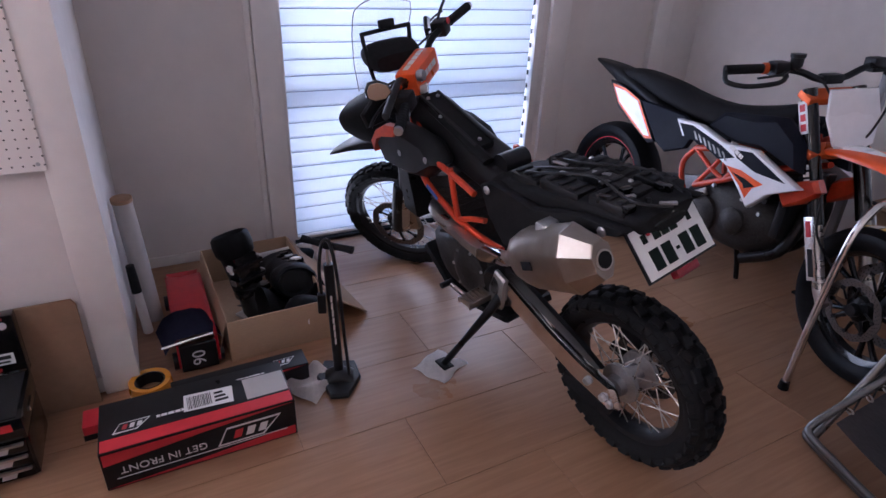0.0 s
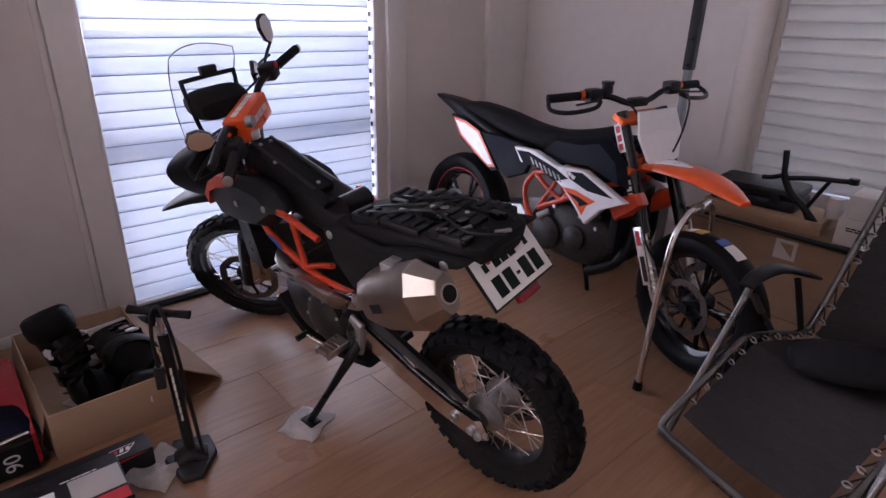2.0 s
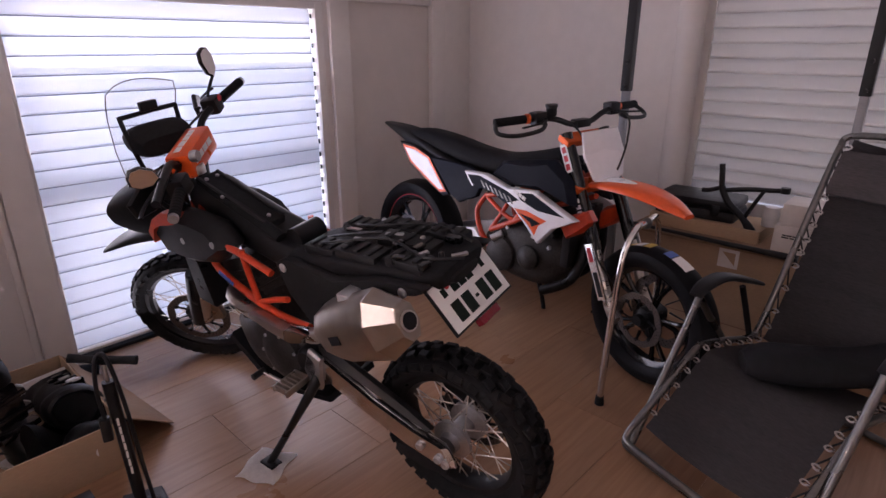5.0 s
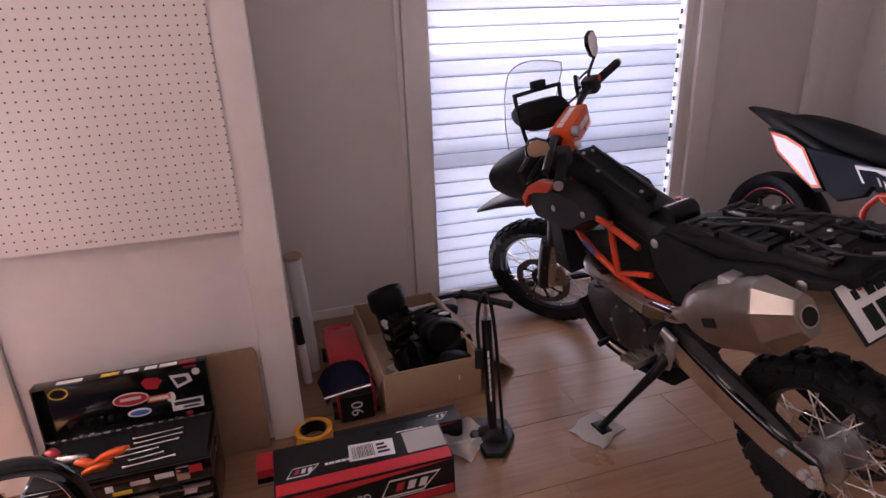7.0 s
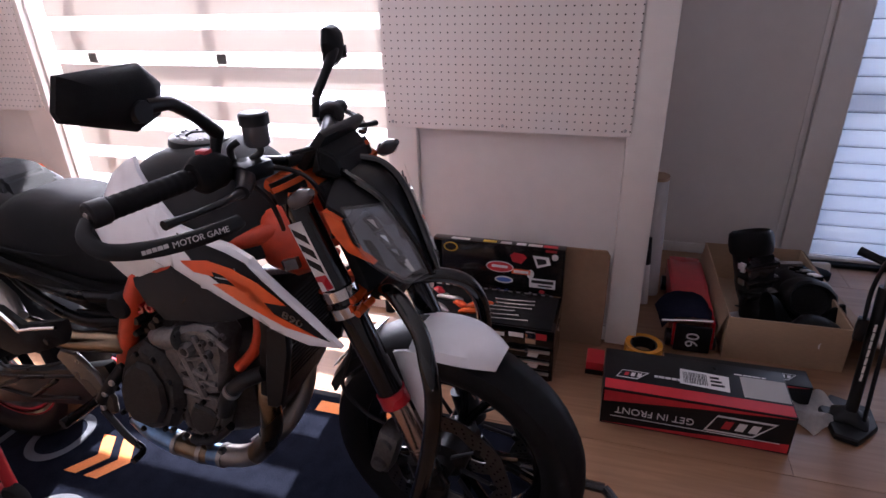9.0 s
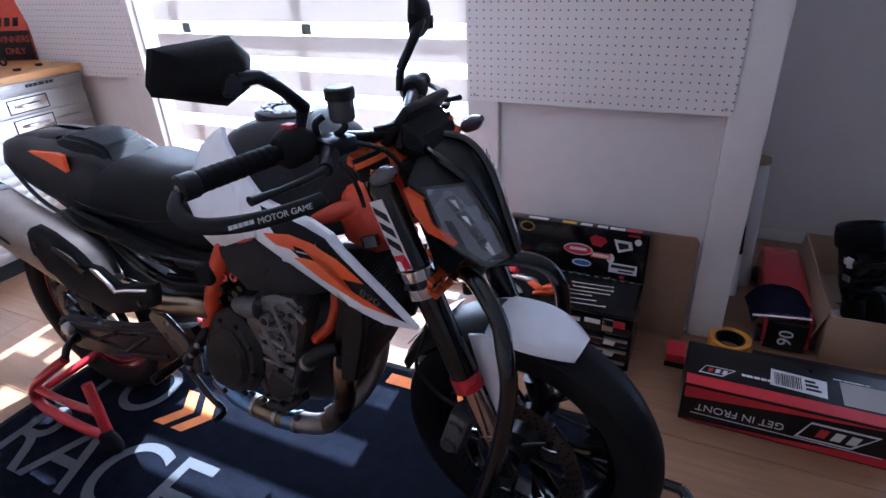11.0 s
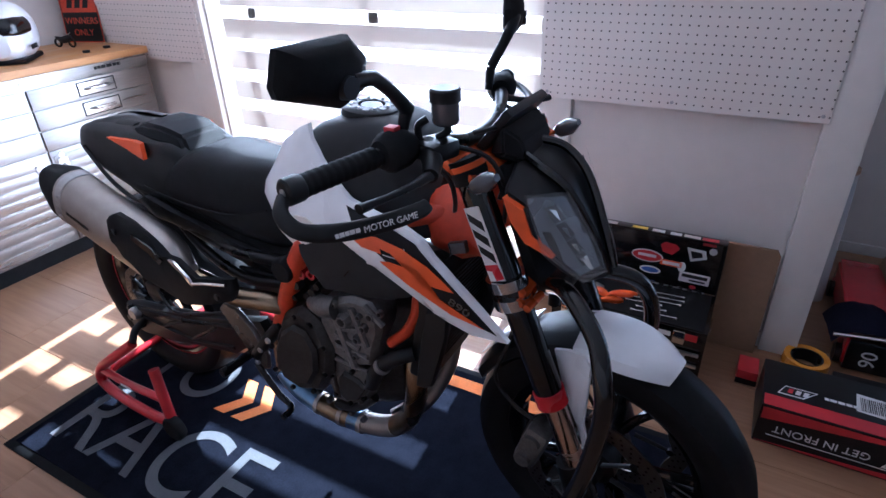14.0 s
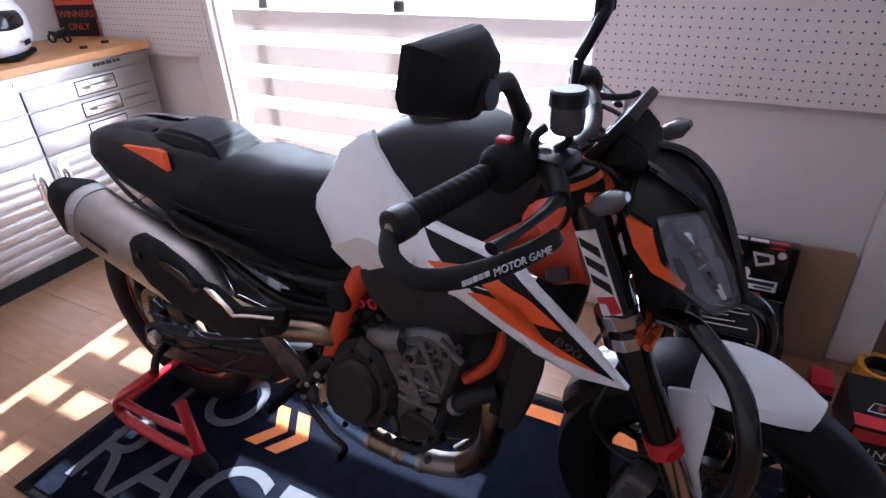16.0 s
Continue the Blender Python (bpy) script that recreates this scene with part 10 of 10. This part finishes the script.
# ---- folding lounge chair ----
def lounge_chair():
    t = thing("lounge_chair", pose(2.160, 0.320, 0, 0, 0, 163), "folding lounge chair with dark mesh fabric and grey tubes", "chair")
    prof = [(0.345, 0.08), (0.315, 0.115), (0.18, 0.22), (0.055, 0.325), (0.0, 0.345), (-0.12, 0.325), (-0.27, 0.298), (-0.33, 0.335), (-0.43, 0.565), (-0.545, 0.845), (-0.61, 0.99)]
    for s in (-1, 1):
        bar(t, "side_rail", [(x, s * 0.262, z) for x, z in prof], 0.0125, "frame_grey", "grey steel side rail", n=12)
        bar(t, "arm_support", [(0.285, s * 0.282, 0.02), (0.185, s * 0.284, 0.21), (0.03, s * 0.285, 0.535)], 0.0125, "frame_grey", "grey steel leg", n=12, k=2)
        bar(t, "rear_leg", [(0.03, s * 0.29, 0.525), (-0.15, s * 0.29, 0.31), (-0.45, s * 0.29, 0.02)], 0.0125, "frame_grey", n=12, k=2)
        bar(t, "arm_strut", [(-0.20, s * 0.282, 0.515), (-0.24, s * 0.275, 0.41), (-0.28, s * 0.27, 0.305)], 0.011, "black", k=2)
        bm = B()
        tube(bm, [(0.05, s * 0.29, 0.530), (0.0, s * 0.295, 0.556), (-0.10, s * 0.30, 0.566), (-0.22, s * 0.295, 0.535), (-0.32, s * 0.285, 0.500)], [0.024, 0.032, 0.034, 0.030, 0.018], 12, 4, flat=0.42)
        part("armrest", bm, M["black"], t, "black moulded armrest")
    bar(t, "floor_bar", [(0.285, -0.282, 0.02), (0.315, -0.25, 0.016), (0.315, 0.25, 0.016), (0.285, 0.282, 0.02)], 0.0125, "frame_grey", n=12)
    bar(t, "floor_bar", [(-0.45, -0.29, 0.02), (-0.49, -0.25, 0.016), (-0.49, 0.25, 0.016), (-0.45, 0.29, 0.02)], 0.0125, "frame_grey", n=12)
    bar(t, "foot_bar", [(0.345, -0.262, 0.08), (0.36, -0.20, 0.068), (0.36, 0.20, 0.068), (0.345, 0.262, 0.08)], 0.0125, "frame_grey", n=12)
    bar(t, "head_bar", [(-0.61, -0.262, 0.99), (-0.635, -0.21, 1.035), (-0.635, 0.21, 1.035), (-0.61, 0.262, 0.99)], 0.0125, "frame_grey", n=12)

    def cloth(nm, pts, half, sag, label):
        bm = B()
        P = smooth_path([(x, 0, z) for x, z in pts], 5)
        g = []
        for p in P:
            g.append([bm.verts.new((p.x, half * u, p.z - sag * (1 - u * u))) for u in np.linspace(-1, 1, 13)])
        for a, c in zip(g, g[1:]):
            for i in range(12):
                bm.faces.new((a[i], a[i + 1], c[i + 1], c[i]))
        bmesh.ops.solidify(bm, geom=bm.faces[:], thickness=0.004)
        part(nm, bm, M["mesh_cloth"], t, label)
    cloth("seat_cloth", [(0.30, 0.128), (0.18, 0.222), (0.055, 0.325), (0.0, 0.342), (-0.12, 0.320), (-0.25, 0.296)], 0.225, 0.02, "stretched dark mesh seat")
    cloth("back_cloth", [(-0.30, 0.302), (-0.335, 0.345), (-0.435, 0.575), (-0.55, 0.855), (-0.625, 1.02)], 0.228, 0.025, "stretched dark mesh back")
    bm = B()
    box(bm, -0.235, 0.235, -0.02, 0.025, -0.085, 0.085, 0.02, Matrix.Translation((-0.555, 0, 0.905)) @ Matrix.Rotation(radians(-23), 4, "Y") @ Matrix.Rotation(radians(90), 4, "Z"))
    part("head_cushion", bm, M["mesh_cloth"], t, "dark padded head cushion")
    loop = B()
    tube(loop, [(0, 0.0, 0), (0, 0.012, 0.008), (0, 0.024, 0), (0, 0.012, -0.008)], 0.0032, 6, 4, closed=True)
    first = None
    P = smooth_path([(x, 0, z) for x, z in prof[1:]], 6)
    dist, last, marks = 0.0, P[0], []
    for p in P[1:]:
        dist += (p - last).length
        last = p
        if dist > 0.048:
            dist = 0.0
            marks.append(p)
    for s in (-1, 1):
        for i, p in enumerate(marks):
            if first is None:
                first = part("lacing_loop", loop, M["steel"], t, "small bright lacing hook")
                o = first
            else:
                o = new("lacing_loop", first.data)
                o.parent = t
            o.matrix_local = at(p.x, s * 0.222 + (0 if s > 0 else -0.0), p.z + 0.004) @ Matrix.Rotation(radians(0 if s > 0 else 180), 4, "Z") @ Matrix.Rotation(radians(30 * (i % 2) - 15), 4, "X")
        pts = []
        for i, p in enumerate(marks):
            pts += [(p.x, s * 0.257, p.z), (p.x, s * 0.226, p.z + 0.002)]
        bar(t, "elastic_cord", pts, 0.0032, "black", "black zigzag elastic cord", n=6, k=1)


lounge_chair()


def seat_bag():
    bm = B()
    st = smooth_stations([(0.0, 0.0, 0.0, 0.05, 0.06, 0.05), (0.06, 0.0, -0.01, 0.085, 0.10, 0.075), (0.20, 0.0, -0.01, 0.09, 0.105, 0.08), (0.34, 0.01, 0.0, 0.10, 0.095, 0.075), (0.46, 0.02, 0.03, 0.14, 0.08, 0.06), (0.58, 0.02, 0.09, 0.17, 0.06, 0.045)], 4)
    body(bm, st, 22, 2.4)
    solo("motorcycle_seat", bm, M["seat"], "black motorcycle seat lying on the lounge chair", "seat", m=pose(2.15, 0.42, 0.345, 0, 0, -60))


seat_bag()

# ---- the floor ----
def plank_material():
    m, t, b = node_mat("maple_laminate")
    N, L = t.nodes, t.links
    tc = N.new("ShaderNodeTexCoord")
    oi = N.new("ShaderNodeObjectInfo")
    off = N.new("ShaderNodeVectorMath")
    off.operation = "MULTIPLY_ADD"
    off.inputs[1].default_value = (1.2, 16, 16)
    L.new(tc.outputs["Object"], off.inputs[0])
    L.new(oi.outputs["Random"], off.inputs[2])
    g = N.new("ShaderNodeTexNoise")
    g.inputs["Scale"].default_value, g.inputs["Detail"].default_value, g.inputs["Distortion"].default_value = 3.0, 6, 0.6
    sc = N.new("ShaderNodeVectorMath")
    sc.operation = "SCALE"
    sc.inputs["Scale"].default_value = 1.0
    L.new(off.outputs[0], sc.inputs[0])
    cmb = N.new("ShaderNodeCombineXYZ")
    mul = N.new("ShaderNodeMath")
    mul.operation = "MULTIPLY"
    mul.inputs[1].default_value = 37.0
    L.new(oi.outputs["Random"], mul.inputs[0])
    L.new(mul.outputs[0], cmb.inputs[2])
    add = N.new("ShaderNodeVectorMath")
    add.operation = "ADD"
    L.new(sc.outputs[0], add.inputs[0])
    L.new(cmb.outputs[0], add.inputs[1])
    L.new(add.outputs[0], g.inputs["Vector"])
    r = N.new("ShaderNodeValToRGB")
    r.color_ramp.elements[0].position, r.color_ramp.elements[1].position = 0.32, 0.70
    r.color_ramp.elements[0].color, r.color_ramp.elements[1].color = (0.26, 0.138, 0.073, 1), (0.335, 0.190, 0.108, 1)
    L.new(g.outputs["Fac"], r.inputs["Fac"])
    tone = N.new("ShaderNodeMapRange")
    tone.inputs["To Min"].default_value, tone.inputs["To Max"].default_value = 0.93, 1.06
    L.new(oi.outputs["Random"], tone.inputs["Value"])
    s2 = N.new("ShaderNodeVectorMath")
    s2.operation = "SCALE"
    L.new(r.outputs["Color"], s2.inputs[0])
    L.new(tone.outputs["Result"], s2.inputs["Scale"])
    L.new(s2.outputs[0], b.inputs["Base Color"])
    wear = N.new("ShaderNodeTexNoise")
    wear.inputs["Scale"].default_value, wear.inputs["Detail"].default_value = 2.5, 5
    geo = N.new("ShaderNodeNewGeometry")
    L.new(geo.outputs["Position"], wear.inputs["Vector"])
    rr = N.new("ShaderNodeMapRange")
    rr.inputs["From Min"].default_value, rr.inputs["From Max"].default_value = 0.3, 0.7
    rr.inputs["To Min"].default_value, rr.inputs["To Max"].default_value = 0.27, 0.42
    L.new(wear.outputs["Fac"], rr.inputs["Value"])
    L.new(rr.outputs["Result"], b.inputs["Roughness"])
    bp = N.new("ShaderNodeBump")
    bp.inputs["Strength"].default_value, bp.inputs["Distance"].default_value = 0.06, 0.001
    L.new(g.outputs["Fac"], bp.inputs["Height"])
    L.new(bp.outputs["Normal"], b.inputs["Normal"])
    return m


M["plank"] = plank_material()
M["joint"] = surf("dark_floor_joint", (0.20, 0.105, 0.058), 0.8)
floor = thing("floor", at(0, 0, 0), "pale maple laminate plank floor", "floor", kind="structure")
bm = B()
box(bm, LEFT - 0.1, RIGHT + 0.25, BACK - 0.1, FRONT + 0.1, -0.03, -0.0022)
part("underlay", bm, M["joint"], floor, smooth=False)
PL, PW, E0 = 0.910, 0.303, 0.0006


def plank_mesh(length):
    bm = B()
    box(bm, 0, length - 2 * E0, 0, PW - 2 * E0, -0.008, 0.0)
    top = [e for e in bm.edges if all(abs(v.co.z) < 1e-6 for v in e.verts)]
    bmesh.ops.bevel(bm, geom=top, offset=0.0008, segments=1, affect="EDGES")
    me = bpy.data.meshes.new("plank")
    bm.to_mesh(me)
    bm.free()
    me.materials.append(M["plank"])
    return me


whole = plank_mesh(PL)
row, y = 0, BACK
while y < FRONT:
    x = LEFT - (row * 0.37 * PL) % PL
    while x < RIGHT + 0.1:
        o = new("plank", whole)
        o.parent = floor
        o.location = (x + E0, y + E0, 0)
        x += PL
    y += PW
    row += 1
